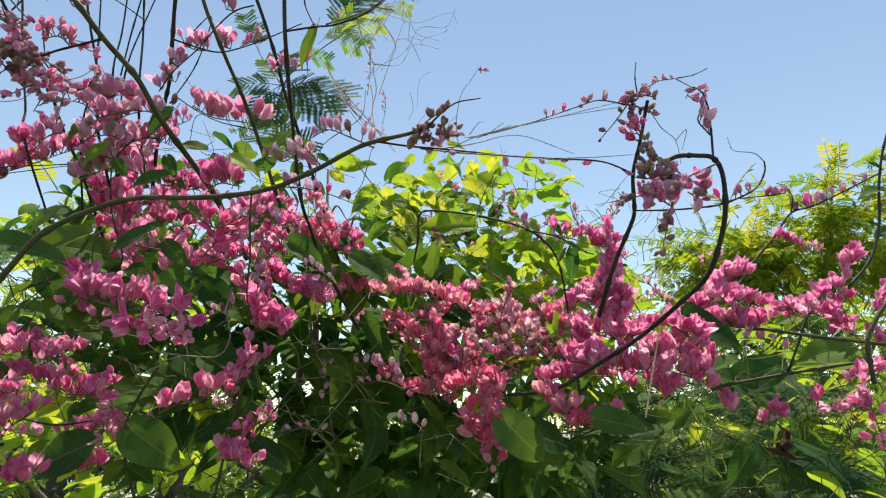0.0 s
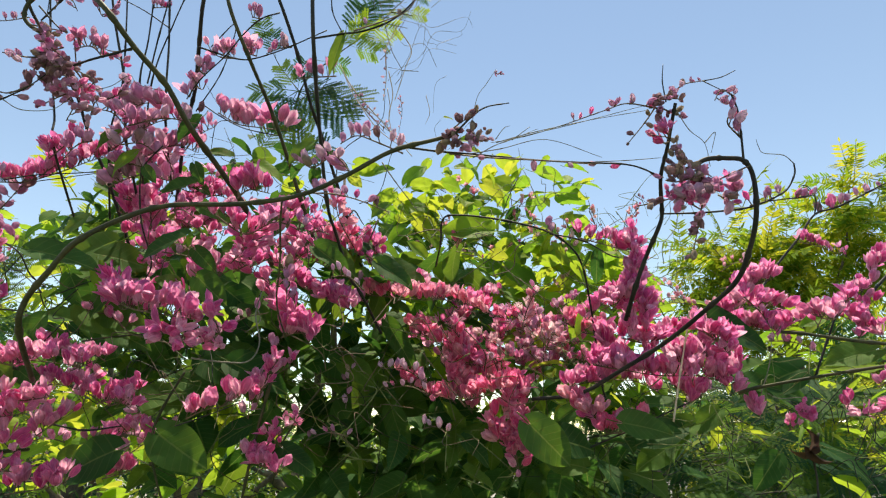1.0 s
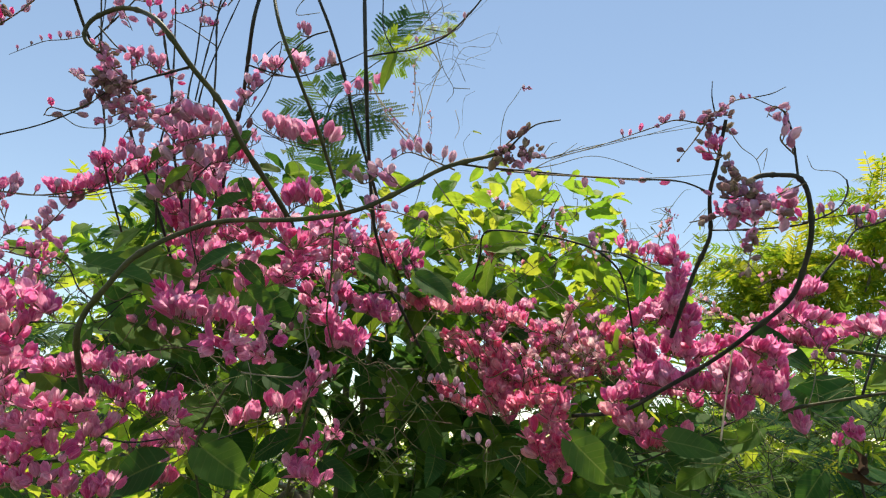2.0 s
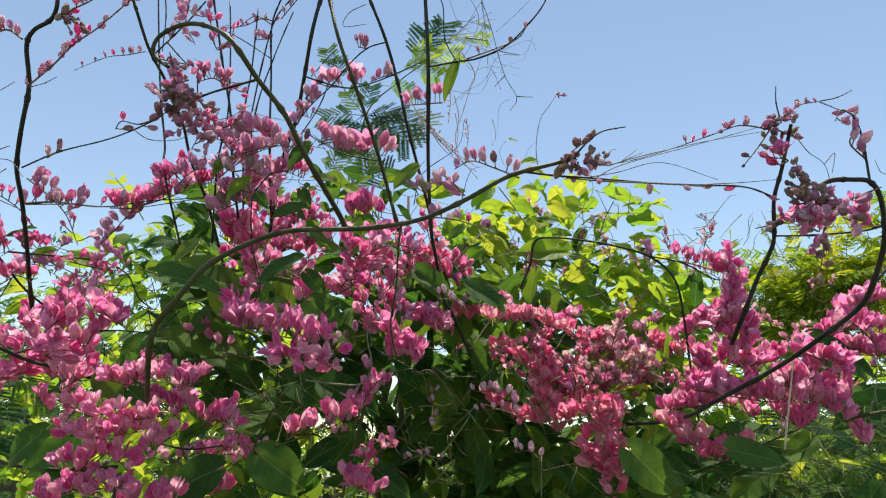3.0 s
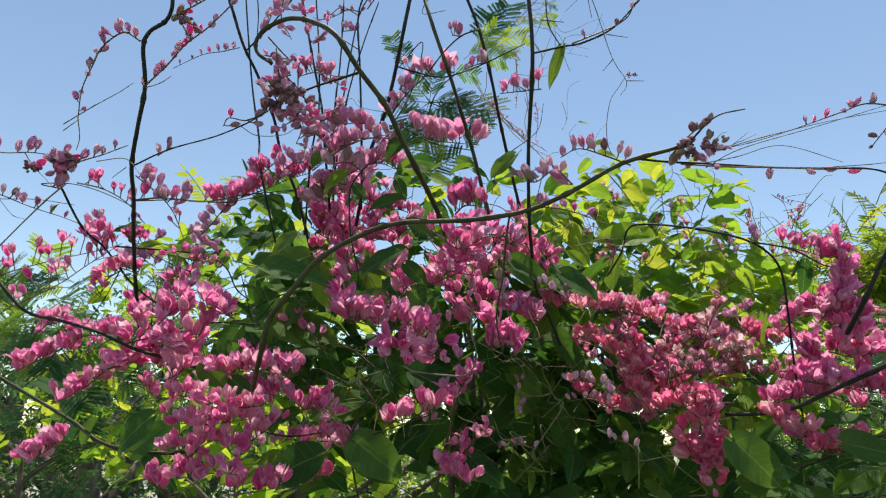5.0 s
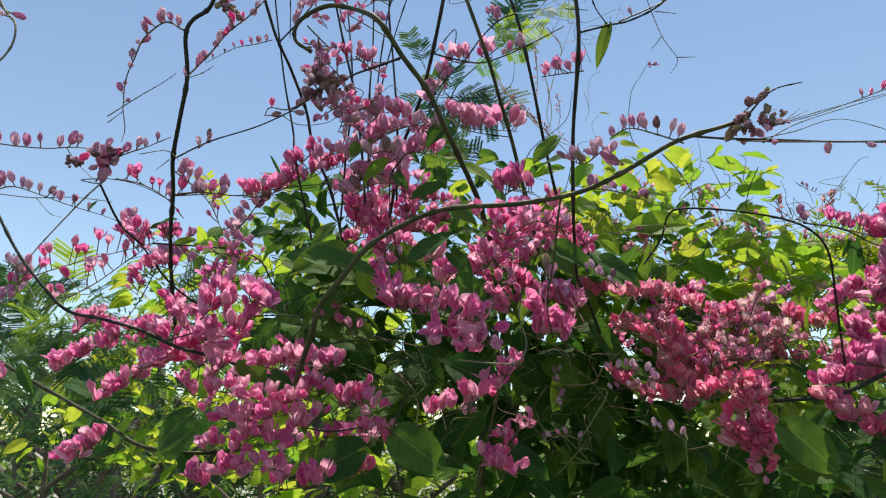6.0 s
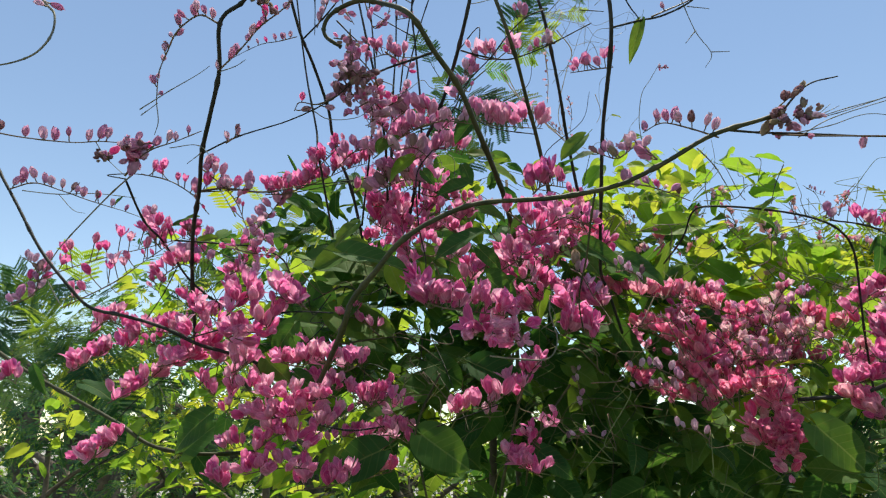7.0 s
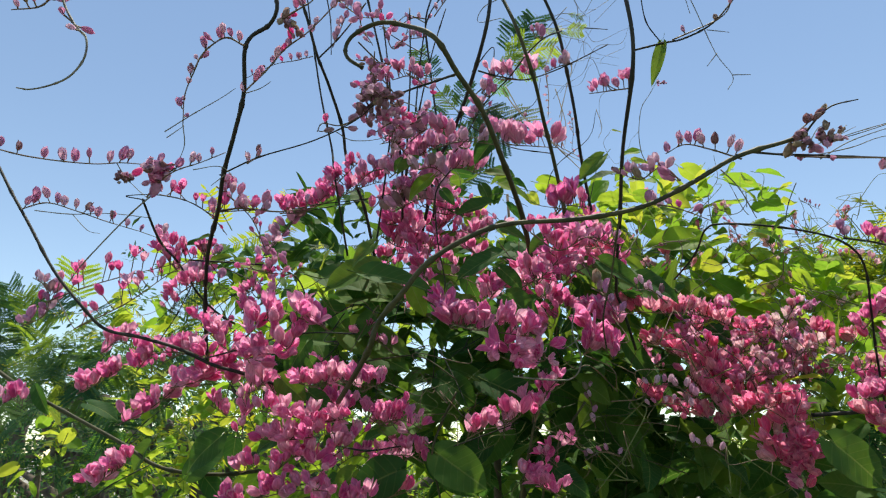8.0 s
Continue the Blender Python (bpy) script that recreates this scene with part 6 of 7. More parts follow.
leaf(flower_mass, (-0.222, 0.470, 1.749), (-0.205, 0.470, 1.732), 20)
leaf(flower_mass, (-0.217, 0.470, 1.726), (-0.194, 0.470, 1.704), 5, shape=0, wide=1.2)
leaf(flower_mass, (-0.196, 0.480, 1.725), (-0.218, 0.480, 1.714), 35)
leaf(flower_mass, (-0.339, 0.500, 1.788), (-0.364, 0.500, 1.770), 35)
leaf(flower_mass, (-0.321, 0.420, 1.735), (-0.270, 0.420, 1.725), 45, shape=0, wide=0.8)
leaf(flower_mass, (-0.137, 0.520, 1.767), (-0.106, 0.520, 1.744), 30, wide=0.9)
leaf(flower_mass, (-0.223, 0.470, 1.787), (-0.200, 0.470, 1.775), 40)
leaf(flower_mass, (-0.294, 0.460, 1.734), (-0.284, 0.460, 1.710), 10, young=True)
leaf(flower_mass, (-0.215, 0.500, 1.847), (-0.238, 0.500, 1.856), 40)
leaf(flower_mass, (-0.091, 0.600, 1.774), (-0.054, 0.600, 1.750), 40, shape=0)
leaf(flower_mass, (-0.181, 0.500, 1.788), (-0.200, 0.500, 1.772), 35)
leaf(flower_mass, (-0.248, 0.500, 1.726), (-0.270, 0.500, 1.739), 30)
stem(flower_mass, 0.0010, 0.0006, (-0.139, 1.000, 2.259), (-0.130, 1.000, 2.210), (-0.136, 1.000, 2.168), (-0.130, 1.000, 2.133), name="tendril", material=STRAW)
stem(flower_mass, 0.0009, 0.0005, (-0.202, 1.000, 2.189), (-0.173, 1.000, 2.176), (-0.138, 1.000, 2.147), name="tendril", material=STRAW)
stem(flower_mass, 0.0007, 0.0004, (-0.068, 1.000, 2.207), (-0.061, 1.000, 2.171), (-0.069, 1.000, 2.148), name="tendril", material=STRAW)
stem(flower_mass, 0.0006, 0.0004, (-0.110, 0.950, 2.446), (-0.091, 0.950, 2.392), (-0.108, 0.950, 2.329), (-0.129, 0.950, 2.293), name="tendril", material=TENDRIL)
stem(flower_mass, 0.0006, 0.0004, (-0.220, 0.600, 2.134), (-0.241, 0.600, 2.122), (-0.247, 0.600, 2.102), (-0.219, 0.600, 2.104), name="tendril", material=TENDRIL)
stem(flower_mass, 0.0006, 0.0004, (-0.155, 0.950, 2.370), (-0.123, 0.950, 2.387), (-0.091, 0.950, 2.379), name="tendril", material=TENDRIL)
stem(flower_mass, 0.0010, 0.0006, (-0.232, 1.000, 2.275), (-0.199, 1.000, 2.203), (-0.155, 1.000, 2.151), (-0.097, 1.000, 2.107), name="tendril", material=STRAW)
spray(flower_mass, 5, 0.0090, (-0.199, 1.000, 2.203), (-0.155, 1.000, 2.151), (-0.102, 1.000, 2.111), kind='pale', up=0.2, lift=0.003)
spray(flower_mass, 5, 0.0080, (-0.117, 1.000, 2.209), (-0.112, 1.000, 2.174), (-0.117, 1.000, 2.130), kind='pale', up=0.0, lift=0.003)

right_flower_bank = thing("coral_vine", (0.199, 0.750, 1.587), "tall spike and bank of magenta pink coral vine flowers", "vine", "coral vines")
spray(right_flower_bank, 24, 0.0200, (0.171, 0.600, 1.798), (0.169, 0.600, 1.763), (0.161, 0.600, 1.730), (0.159, 0.600, 1.697), kind='flower', close=0.0, up=0.3)
spray(right_flower_bank, 20, 0.0210, (0.142, 0.600, 1.724), (0.160, 0.600, 1.741), (0.173, 0.600, 1.724), (0.175, 0.600, 1.703), kind='flower', close=0, up=0.4)
spray(right_flower_bank, 14, 0.0190, (0.156, 0.620, 1.700), (0.177, 0.620, 1.695), (0.199, 0.620, 1.700), kind='flower', close=0, up=0.3)
spray(right_flower_bank, 24, 0.0200, (0.123, 0.610, 1.672), (0.150, 0.600, 1.666), (0.184, 0.600, 1.661), (0.219, 0.600, 1.661), kind='flower', close=0, up=0.4)
spray(right_flower_bank, 18, 0.0200, (0.142, 0.630, 1.685), (0.139, 0.630, 1.701), (0.152, 0.630, 1.679), (0.190, 0.620, 1.679), kind='flower', close=0)
spray(right_flower_bank, 12, 0.0200, (0.190, 0.580, 1.660), (0.202, 0.580, 1.675), (0.207, 0.580, 1.650), kind='flower', close=0)
spray(right_flower_bank, 12, 0.0200, (0.100, 0.630, 1.652), (0.122, 0.630, 1.657), (0.144, 0.630, 1.658), kind='flower', close=0, up=0.4)
spray(right_flower_bank, 14, 0.0200, (0.102, 0.620, 1.641), (0.116, 0.620, 1.630), (0.125, 0.620, 1.620), kind='coral', close=0, up=0.3)
spray(right_flower_bank, 16, 0.0200, (0.126, 0.610, 1.610), (0.145, 0.610, 1.608), (0.171, 0.610, 1.616), kind='coral', close=0, up=0.5)
spray(right_flower_bank, 5, 0.0190, (0.209, 0.600, 1.636), (0.220, 0.600, 1.641), kind='flower', close=0)
stem(right_flower_bank, 0.0009, 0.0007, (0.117, 0.620, 1.595), (0.149, 0.620, 1.608), (0.188, 0.610, 1.626), (0.215, 0.600, 1.639), material=DARK_STEM)
spray(right_flower_bank, 20, 0.0210, (0.253, 0.640, 1.720), (0.277, 0.640, 1.732), (0.305, 0.640, 1.737), (0.330, 0.640, 1.732), kind='flower', close=0, up=0.5)
spray(right_flower_bank, 12, 0.0220, (0.210, 0.550, 1.695), (0.222, 0.550, 1.686), (0.229, 0.550, 1.676), kind='flower', close=0, up=0.2)
spray(right_flower_bank, 12, 0.0190, (0.219, 0.600, 1.661), (0.247, 0.600, 1.657), (0.261, 0.600, 1.677), kind='flower', close=0)
spray(right_flower_bank, 5, 0.0120, (0.240, 0.600, 1.672), (0.251, 0.600, 1.677), kind='brown')
spray(right_flower_bank, 24, 0.0200, (0.281, 0.680, 1.730), (0.311, 0.680, 1.720), (0.342, 0.680, 1.717), (0.368, 0.680, 1.724), kind='flower', close=0, up=0.5)
spray(right_flower_bank, 14, 0.0200, (0.276, 0.620, 1.736), (0.295, 0.620, 1.754), (0.314, 0.620, 1.760), kind='flower', close=0, up=0.5)
spray(right_flower_bank, 7, 0.0170, (0.273, 0.600, 1.738), (0.288, 0.600, 1.721), (0.301, 0.600, 1.693), kind='flower', up=0.4)
spray(right_flower_bank, 14, 0.0200, (0.224, 0.600, 1.693), (0.235, 0.600, 1.671), (0.249, 0.600, 1.644), kind='flower', close=0, up=0.2)
spray(right_flower_bank, 8, 0.0190, (0.233, 0.620, 1.713), (0.243, 0.620, 1.696), kind='flower', close=0)
spray(right_flower_bank, 8, 0.0190, (0.211, 0.640, 1.652), (0.227, 0.640, 1.641), kind='flower', close=0)
leaf(right_flower_bank, (0.242, 0.62, 1.719), (0.304, 0.62, 1.693), 35, shape=0)
leaf(right_flower_bank, (0.431, 0.66, 1.693), (0.376, 0.66, 1.683), 40, shape=0)
leaf(right_flower_bank, (0.35, 0.8, 1.675), (0.405, 0.8, 1.657), 35)
leaf(right_flower_bank, (0.232, 0.7, 1.614), (0.179, 0.7, 1.599), 30, shape=0)
leaf(right_flower_bank, (0.508, 0.9, 1.55), (0.55, 0.9, 1.529), 110, young=True)
leaf(right_flower_bank, (0.607, 0.95, 1.579), (0.64, 0.95, 1.548), 110, young=True)
leaf(right_flower_bank, (0.245, 0.700, 1.617), (0.193, 0.720, 1.599), 30, shape=0)
leaf(right_flower_bank, (0.384, 0.800, 1.664), (0.432, 0.800, 1.651), 30)
leaf(right_flower_bank, (0.125, 0.700, 1.573), (0.085, 0.720, 1.583), 30, wide=1.2)
leaf(right_flower_bank, (0.240, 0.750, 1.596), (0.192, 0.750, 1.571), 40, wide=1.1)
leaf(right_flower_bank, (0.178, 0.780, 1.648), (0.205, 0.780, 1.635), 30)
leaf(right_flower_bank, (0.316, 0.800, 1.636), (0.278, 0.800, 1.609), 30)
leaf(right_flower_bank, (0.380, 0.800, 1.582), (0.347, 0.800, 1.543), 30)
spray(right_flower_bank, 10, 0.0180, (-0.427, 0.600, 1.641), (-0.407, 0.600, 1.652), (-0.379, 0.600, 1.647), kind='flower', close=0)
spray(right_flower_bank, 6, 0.0190, (-0.354, 0.620, 1.564), (-0.328, 0.620, 1.571), kind='flower', close=0)
spray(right_flower_bank, 10, 0.0170, (-0.432, 0.600, 1.690), (-0.401, 0.600, 1.679), (-0.372, 0.600, 1.669), kind='flower')

wispy_shoot = thing("vine_shoot", (0.025, 1.090, 2.149), "wispy pale vine tips with tiny faded flowers", "vine", "coral vine shoots")
stem(wispy_shoot, 0.0009, 0.0005, (0.027, 1.090, 2.137), (0.020, 1.090, 2.161), (0.020, 1.090, 2.205), (0.030, 1.090, 2.256), (0.048, 1.090, 2.285), (0.069, 1.090, 2.320), material=TENDRIL)
stem(wispy_shoot, 0.0004, 0.0002, (0.020, 1.090, 2.205), (0.005, 1.090, 2.189), (-0.004, 1.090, 2.168), name="tendril", material=TENDRIL)
cluster(wispy_shoot, 6, 0.0070, (0.073, 1.090, 2.311), (0.012, 0.005, 0.008), "mixed")
stem(wispy_shoot, 0.0008, 0.0005, (-0.134, 0.950, 2.192), (-0.128, 0.950, 2.152), (-0.132, 0.950, 2.113), name="tendril", material=STRAW)
stem(wispy_shoot, 0.0013, 0.0008, (-0.241, 1.050, 2.302), (-0.212, 1.050, 2.250), (-0.163, 1.050, 2.190), (-0.130, 1.050, 2.150), (-0.096, 1.050, 2.107), name="tendril", material=STRAW)
stem(wispy_shoot, 0.0012, 0.0007, (-0.116, 1.050, 2.434), (-0.140, 1.050, 2.375), (-0.153, 1.050, 2.341), (-0.150, 1.050, 2.280), (-0.154, 1.050, 2.227), name="tendril", material=STRAW)
stem(wispy_shoot, 0.0012, 0.0007, (-0.128, 1.050, 2.390), (-0.102, 1.050, 2.341), (-0.112, 1.050, 2.302), (-0.132, 1.050, 2.227), name="tendril", material=STRAW)
spray(wispy_shoot, 5, 0.0100, (-0.212, 1.050, 2.250), (-0.163, 1.050, 2.190), (-0.120, 1.050, 2.135), kind='pale', up=0.1, lift=0.003)
spray(wispy_shoot, 4, 0.0090, (-0.153, 1.050, 2.341), (-0.150, 1.050, 2.280), (-0.154, 1.050, 2.227), kind='pale', up=0.1, lift=0.003)
stem(wispy_shoot, 0.0009, 0.0005, (-0.184, 0.950, 2.165), (-0.154, 0.950, 2.119), (-0.124, 0.950, 2.091), (-0.094, 0.950, 2.073), name="tendril", material=STRAW)
stem(wispy_shoot, 0.0004, 0.0002, (-0.031, 1.050, 2.280), (-0.053, 1.050, 2.261), (-0.057, 1.050, 2.199), name="tendril", material=TENDRIL)
stem(wispy_shoot, 0.0004, 0.0002, (-0.041, 1.050, 2.186), (-0.054, 1.050, 2.162), (-0.037, 1.050, 2.120), (-0.015, 1.050, 2.131), name="tendril", material=TENDRIL)
spray(wispy_shoot, 5, 0.0080, (-0.174, 0.950, 2.154), (-0.134, 0.950, 2.102), kind='bud')
leaf(wispy_shoot, (0.159, 1.050, 2.032), (0.088, 1.050, 2.027), 70, wide=0.2, young=True)
leaf(wispy_shoot, (-0.035, 1.050, 2.189), (-0.019, 1.050, 2.186), 40, young=True)
stem(wispy_shoot, 0.0009, 0.0005, (0.525, 1.400, 2.167), (0.496, 1.400, 2.139), (0.465, 1.400, 2.104), name="tendril", material=TENDRIL)
stem(wispy_shoot, 0.0008, 0.0005, (0.549, 1.400, 2.159), (0.529, 1.400, 2.110), name="tendril", material=TENDRIL)
stem(wispy_shoot, 0.0007, 0.0004, (0.416, 1.400, 2.169), (0.439, 1.400, 2.147), (0.447, 1.400, 2.111), name="tendril", material=TENDRIL)
spray(wispy_shoot, 6, 0.0090, (0.422, 1.400, 2.162), (0.457, 1.400, 2.140), kind='bud')
stem(wispy_shoot, 0.0004, 0.0002, (-0.129, 0.700, 2.231), (-0.117, 0.700, 2.191), (-0.105, 0.700, 2.171), name="tendril", material=TENDRIL)
stem(wispy_shoot, 0.0004, 0.0002, (-0.068, 0.750, 2.239), (-0.089, 0.750, 2.225), (-0.115, 0.750, 2.211), name="tendril", material=TENDRIL)
stem(wispy_shoot, 0.0004, 0.0002, (-0.076, 0.750, 2.270), (-0.098, 0.750, 2.230), (-0.123, 0.750, 2.181), name="tendril", material=TENDRIL)
stem(wispy_shoot, 0.0009, 0.0005, (-0.106, 0.750, 2.195), (-0.073, 0.750, 2.188), name="tendril", material=STEM)
stem(wispy_shoot, 0.0004, 0.0002, (0.028, 0.450, 1.833), (0.045, 0.450, 1.840), (0.056, 0.450, 1.845), name="tendril", material=TENDRIL)
stem(wispy_shoot, 0.0004, 0.0002, (0.035, 0.450, 1.835), (0.050, 0.450, 1.847), name="tendril", material=TENDRIL)
stem(wispy_shoot, 0.0004, 0.0002, (0.022, 0.450, 1.836), (0.029, 0.450, 1.846), (0.034, 0.450, 1.848), name="tendril", material=TENDRIL)
leaf(wispy_shoot, (-0.465, 0.650, 1.909), (-0.488, 0.650, 1.950), 30, wide=0.13)
leaf(wispy_shoot, (-0.468, 0.650, 1.907), (-0.500, 0.650, 1.930), 30, wide=0.13)
leaf(wispy_shoot, (-0.465, 0.650, 1.910), (-0.475, 0.650, 1.926), 30, wide=0.15)
leaf(wispy_shoot, (-0.460, 0.650, 1.903), (-0.499, 0.650, 1.915), 30, wide=0.12)
leaf(wispy_shoot, (-0.156, 0.900, 2.277), (-0.191, 0.900, 2.264), 30, young=True, wide=0.35)

# ---- the inside of the vine: leaves and thin twigs behind the shoots ----


def ball_point(c, r, power=0.45):
    while True:
        d = Vector((rng.uniform(-1, 1), rng.uniform(-1, 1), rng.uniform(-1, 1)))
        if 0.02 < d.length < 1:
            d *= d.length ** power / d.length
            return Vector((c[0] + d.x * r[0], c[1] + d.y * r[1], c[2] + d.z * r[2]))


def leaf_pose(at, size, ahead=-0.3):
    """A leaf that hangs outward and down with its upper side to the sky."""
    a = rng.uniform(0, 6.28)
    along = Vector((math.cos(a), math.sin(a) - 0.2, rng.uniform(-1.0, 0.15)))
    normal = Vector((rng.gauss(0, 0.5), rng.gauss(ahead, 0.5), 1.0))
    return frame_of(at, along, normal, size, rng.uniform(0.8, 1.25))


def pack(parent, n, c, r, low, high, material, ahead=-0.3):
    """The same, joined, for inner leaves that nobody could count."""
    massed("leaves", SIMPLE_LEAVES, [leaf_pose(ball_point(c, r), rng.uniform(low, high), ahead) for _ in range(n)], material, parent)


def fill(parent, n, c, r, low, high, meshes, ahead=-0.3):
    for _ in range(n):
        part("leaf", meshes[rng.randrange(len(meshes))], parent, leaf_pose(ball_point(c, r), rng.uniform(low, high), ahead))


def twigs(parent, n, c, r, length, thick, material, curl=0.15):
    """A tangle of thin crooked twigs, too many to count, in one mesh."""
    verts, faces = [], []
    base = top_of(parent).location
    for _ in range(n):
        a = ball_point(c, r)
        way = Vector((rng.uniform(-1, 1), rng.uniform(-0.5, 0.5), rng.uniform(-0.4, 1))).normalized() * length * rng.uniform(0.5, 1.2)
        side = Vector((rng.uniform(-1, 1), rng.uniform(-1, 1), rng.uniform(-1, 1))) * length * curl
        line = glide([a, a + way * 0.35 + side, a + way * 0.7 - side * 0.4, a + way + side * 0.6], 5)
        tube(verts, faces, [q - base for q in line], thick * rng.uniform(0.7, 1.3), thick * 0.5, 5)
    ob = tagged(new("tangle", mesh_of("tangle", verts, faces, material)), kind="stuff")
    ob.parent = parent
    return ob


def massed(name, shapes, poses, material, parent, label=""):
    """Many alike leaves joined into one mesh, for those too many to count."""
    verts, faces, uvs, n = [], [], [], 0
    for m in poses:
        v, f, u = shapes[rng.randrange(len(shapes))]
        a = np.array(m)
        verts.append(np.array([tuple(q) for q in v]) @ a[:3, :3].T + a[:3, 3])
        faces += [tuple(k + n for k in face) for face in f]
        uvs += u
        n += len(v)
    ob = tagged(new(name, mesh_of(name, np.concatenate(verts) - np.array(top_of(parent).location), faces, material, uvs)), label, kind="stuff")
    ob.parent = parent
    return ob


crown = thing("coral_vine", (0.05, 1.0, 1.9), "sunlit top of the vine with translucent yellow-green leaves", "vine", "coral vines")
fill(crown, 210, (0.06, 1.05, 1.93), (0.23, 0.18, 0.16), 0.025, 0.055, YOUNG_MESHES, 0.25)
pack(crown, 55, (0.22, 1.12, 1.83), (0.19, 0.16, 0.09), 0.03, 0.055, YOUNG_MASS, 0.25)
fill(crown, 30, (-0.02, 1.10, 2.02), (0.12, 0.12, 0.10), 0.025, 0.05, YOUNG_MESHES, 0.25)
pack(crown, 70, (0.10, 1.12, 1.88), (0.26, 0.14, 0.12), 0.025, 0.045, LEAF_MASS)
fill(crown, 26, (-0.33, 0.97, 2.05), (0.12, 0.07, 0.05), 0.03, 0.055, LEAF_MESHES, 0.2)
fill(crown, 26, (-0.22, 0.98, 2.00), (0.12, 0.07, 0.06), 0.03, 0.05, YOUNG_MESHES, 0.25)
pack(crown, 45, (0.0, 1.04, 1.94), (0.15, 0.08, 0.09), 0.03, 0.05, LEAF_MASS, 0.0)
twigs(crown, 60, (0.10, 0.95, 1.87), (0.24, 0.12, 0.10), 0.09, 0.0006, TENDRIL)
pack(crown, 22, (0.02, 1.12, 1.91), (0.20, 0.10, 0.06), 0.03, 0.05, LEAF_MASS)
fill(crown, 115, (0.10, 0.93, 1.83), (0.20, 0.09, 0.07), 0.022, 0.045, YOUNG_MESHES, 0.25)

shade = thing("coral_vine", (-0.1, 0.95, 0.0), "shaded inside of the vine with dull dark green leaves", "vine", "coral vines")
pack(shade, 85, (-0.02, 1.0, 1.60), (0.34, 0.20, 0.17), 0.035, 0.07, LEAF_MASS)
fill(shade, 90, (-0.18, 0.86, 1.62), (0.30, 0.12, 0.16), 0.04, 0.065, LEAF_MESHES)
pack(shade, 120, (-0.32, 0.90, 1.80), (0.17, 0.14, 0.18), 0.03, 0.06, LEAF_MASS)
fill(shade, 18, (0.10, 0.76, 1.585), (0.22, 0.05, 0.035), 0.035, 0.055, LEAF_MESHES)
twigs(shade, 64, (-0.05, 0.82, 1.62), (0.45, 0.14, 0.18), 0.15, 0.0006, STEM)
twigs(shade, 28, (-0.30, 0.8, 1.85), (0.18, 0.14, 0.18), 0.13, 0.0006, DARK_STEM)
for foot, bend, end in (((-0.25, 1.1, 0.0), (-0.28, 1.08, 0.8), (-0.20, 1.05, 1.45)), ((0.0, 1.15, 0.0), (0.04, 1.1, 0.8), (-0.03, 1.05, 1.45)),
                        ((0.22, 1.1, 0.0), (0.25, 1.15, 0.8), (0.16, 1.05, 1.45)), ((-0.55, 1.1, 0.0), (-0.5, 1.05, 0.7), (-0.42, 1.05, 1.4)),
                        ((0.45, 1.15, 0.0), (0.5, 1.1, 0.7), (0.42, 1.05, 1.4))):
    stem(shade, 0.012, 0.004, foot, bend, end, material=TRUNK)
massed("leaves", SIMPLE_LEAVES, [leaf_pose(ball_point((0.0, 1.15, 1.15), (0.42, 0.35, 0.50), 0.6), rng.uniform(0.05, 0.085)) for _ in range(700)], LEAF_MASS, shade)
massed("leaves", SIMPLE_LEAVES, [leaf_pose(ball_point((-0.08, 1.22, 1.78), (0.36, 0.22, 0.08), 0.6), rng.uniform(0.04, 0.07)) for _ in range(150)], LEAF_MASS, shade)
massed("leaves", SIMPLE_LEAVES, [leaf_pose(ball_point((0.0, 1.45, 1.52), (0.40, 0.32, 0.34), 0.7), rng.uniform(0.05, 0.085)) for _ in range(480)], LEAF_MASS, shade)

pack(shade, 80, (0.04, 0.97, 1.76), (0.26, 0.10, 0.07), 0.03, 0.05, YOUNG_MASS, 0.2)
fill(shade, 90, (-0.16, 0.84, 1.80), (0.20, 0.12, 0.10), 0.035, 0.06, LEAF_MESHES)
pack(shade, 110, (-0.41, 0.90, 1.77), (0.16, 0.10, 0.09), 0.035, 0.06, LEAF_MASS)
fill(shade, 20, (-0.48, 0.85, 1.86), (0.10, 0.10, 0.06), 0.03, 0.05, YOUNG_MESHES)
fill(shade, 45, (-0.46, 0.80, 1.76), (0.12, 0.06, 0.09), 0.03, 0.05, LEAF_MESHES)
pack(shade, 70, (-0.11, 0.93, 1.62), (0.12, 0.06, 0.07), 0.04, 0.065, LEAF_MASS)
fill(shade, 35, (-0.157, 0.680, 1.788), (0.08, 0.04, 0.05), 0.03, 0.05, LEAF_MESHES)
pack(shade, 40, (0.234, 1.000, 1.684), (0.08, 0.05, 0.035), 0.03, 0.05, YOUNG_MASS, 0.2)
pack(shade, 80, (-0.53, 0.95, 1.97), (0.11, 0.09, 0.08), 0.03, 0.055, LEAF_MASS)

side_growth = thing("coral_vine", (0.4, 1.05, 1.6), "leafy side of the vine above dark feathery shrubs", "vine", "coral vines")
fill(side_growth, 34, (0.62, 1.15, 1.70), (0.28, 0.2, 0.14), 0.03, 0.055, YOUNG_MESHES, 0.3)
fill(side_growth, 26, (0.744, 1.250, 1.605), (0.16, 0.12, 0.10), 0.03, 0.05, YOUNG_MESHES, 0.3)
fill(side_growth, 45, (0.57, 1.05, 1.60), (0.24, 0.16, 0.13), 0.05, 0.08, BLADE_MESHES, 0.2)
twigs(side_growth, 24, (0.5, 0.95, 1.66), (0.30, 0.14, 0.14), 0.2, 0.0007, STEM)
twigs(side_growth, 90, (0.42, 0.92, 1.58), (0.26, 0.12, 0.08), 0.07, 0.0006, DARK_STEM, 0.3)
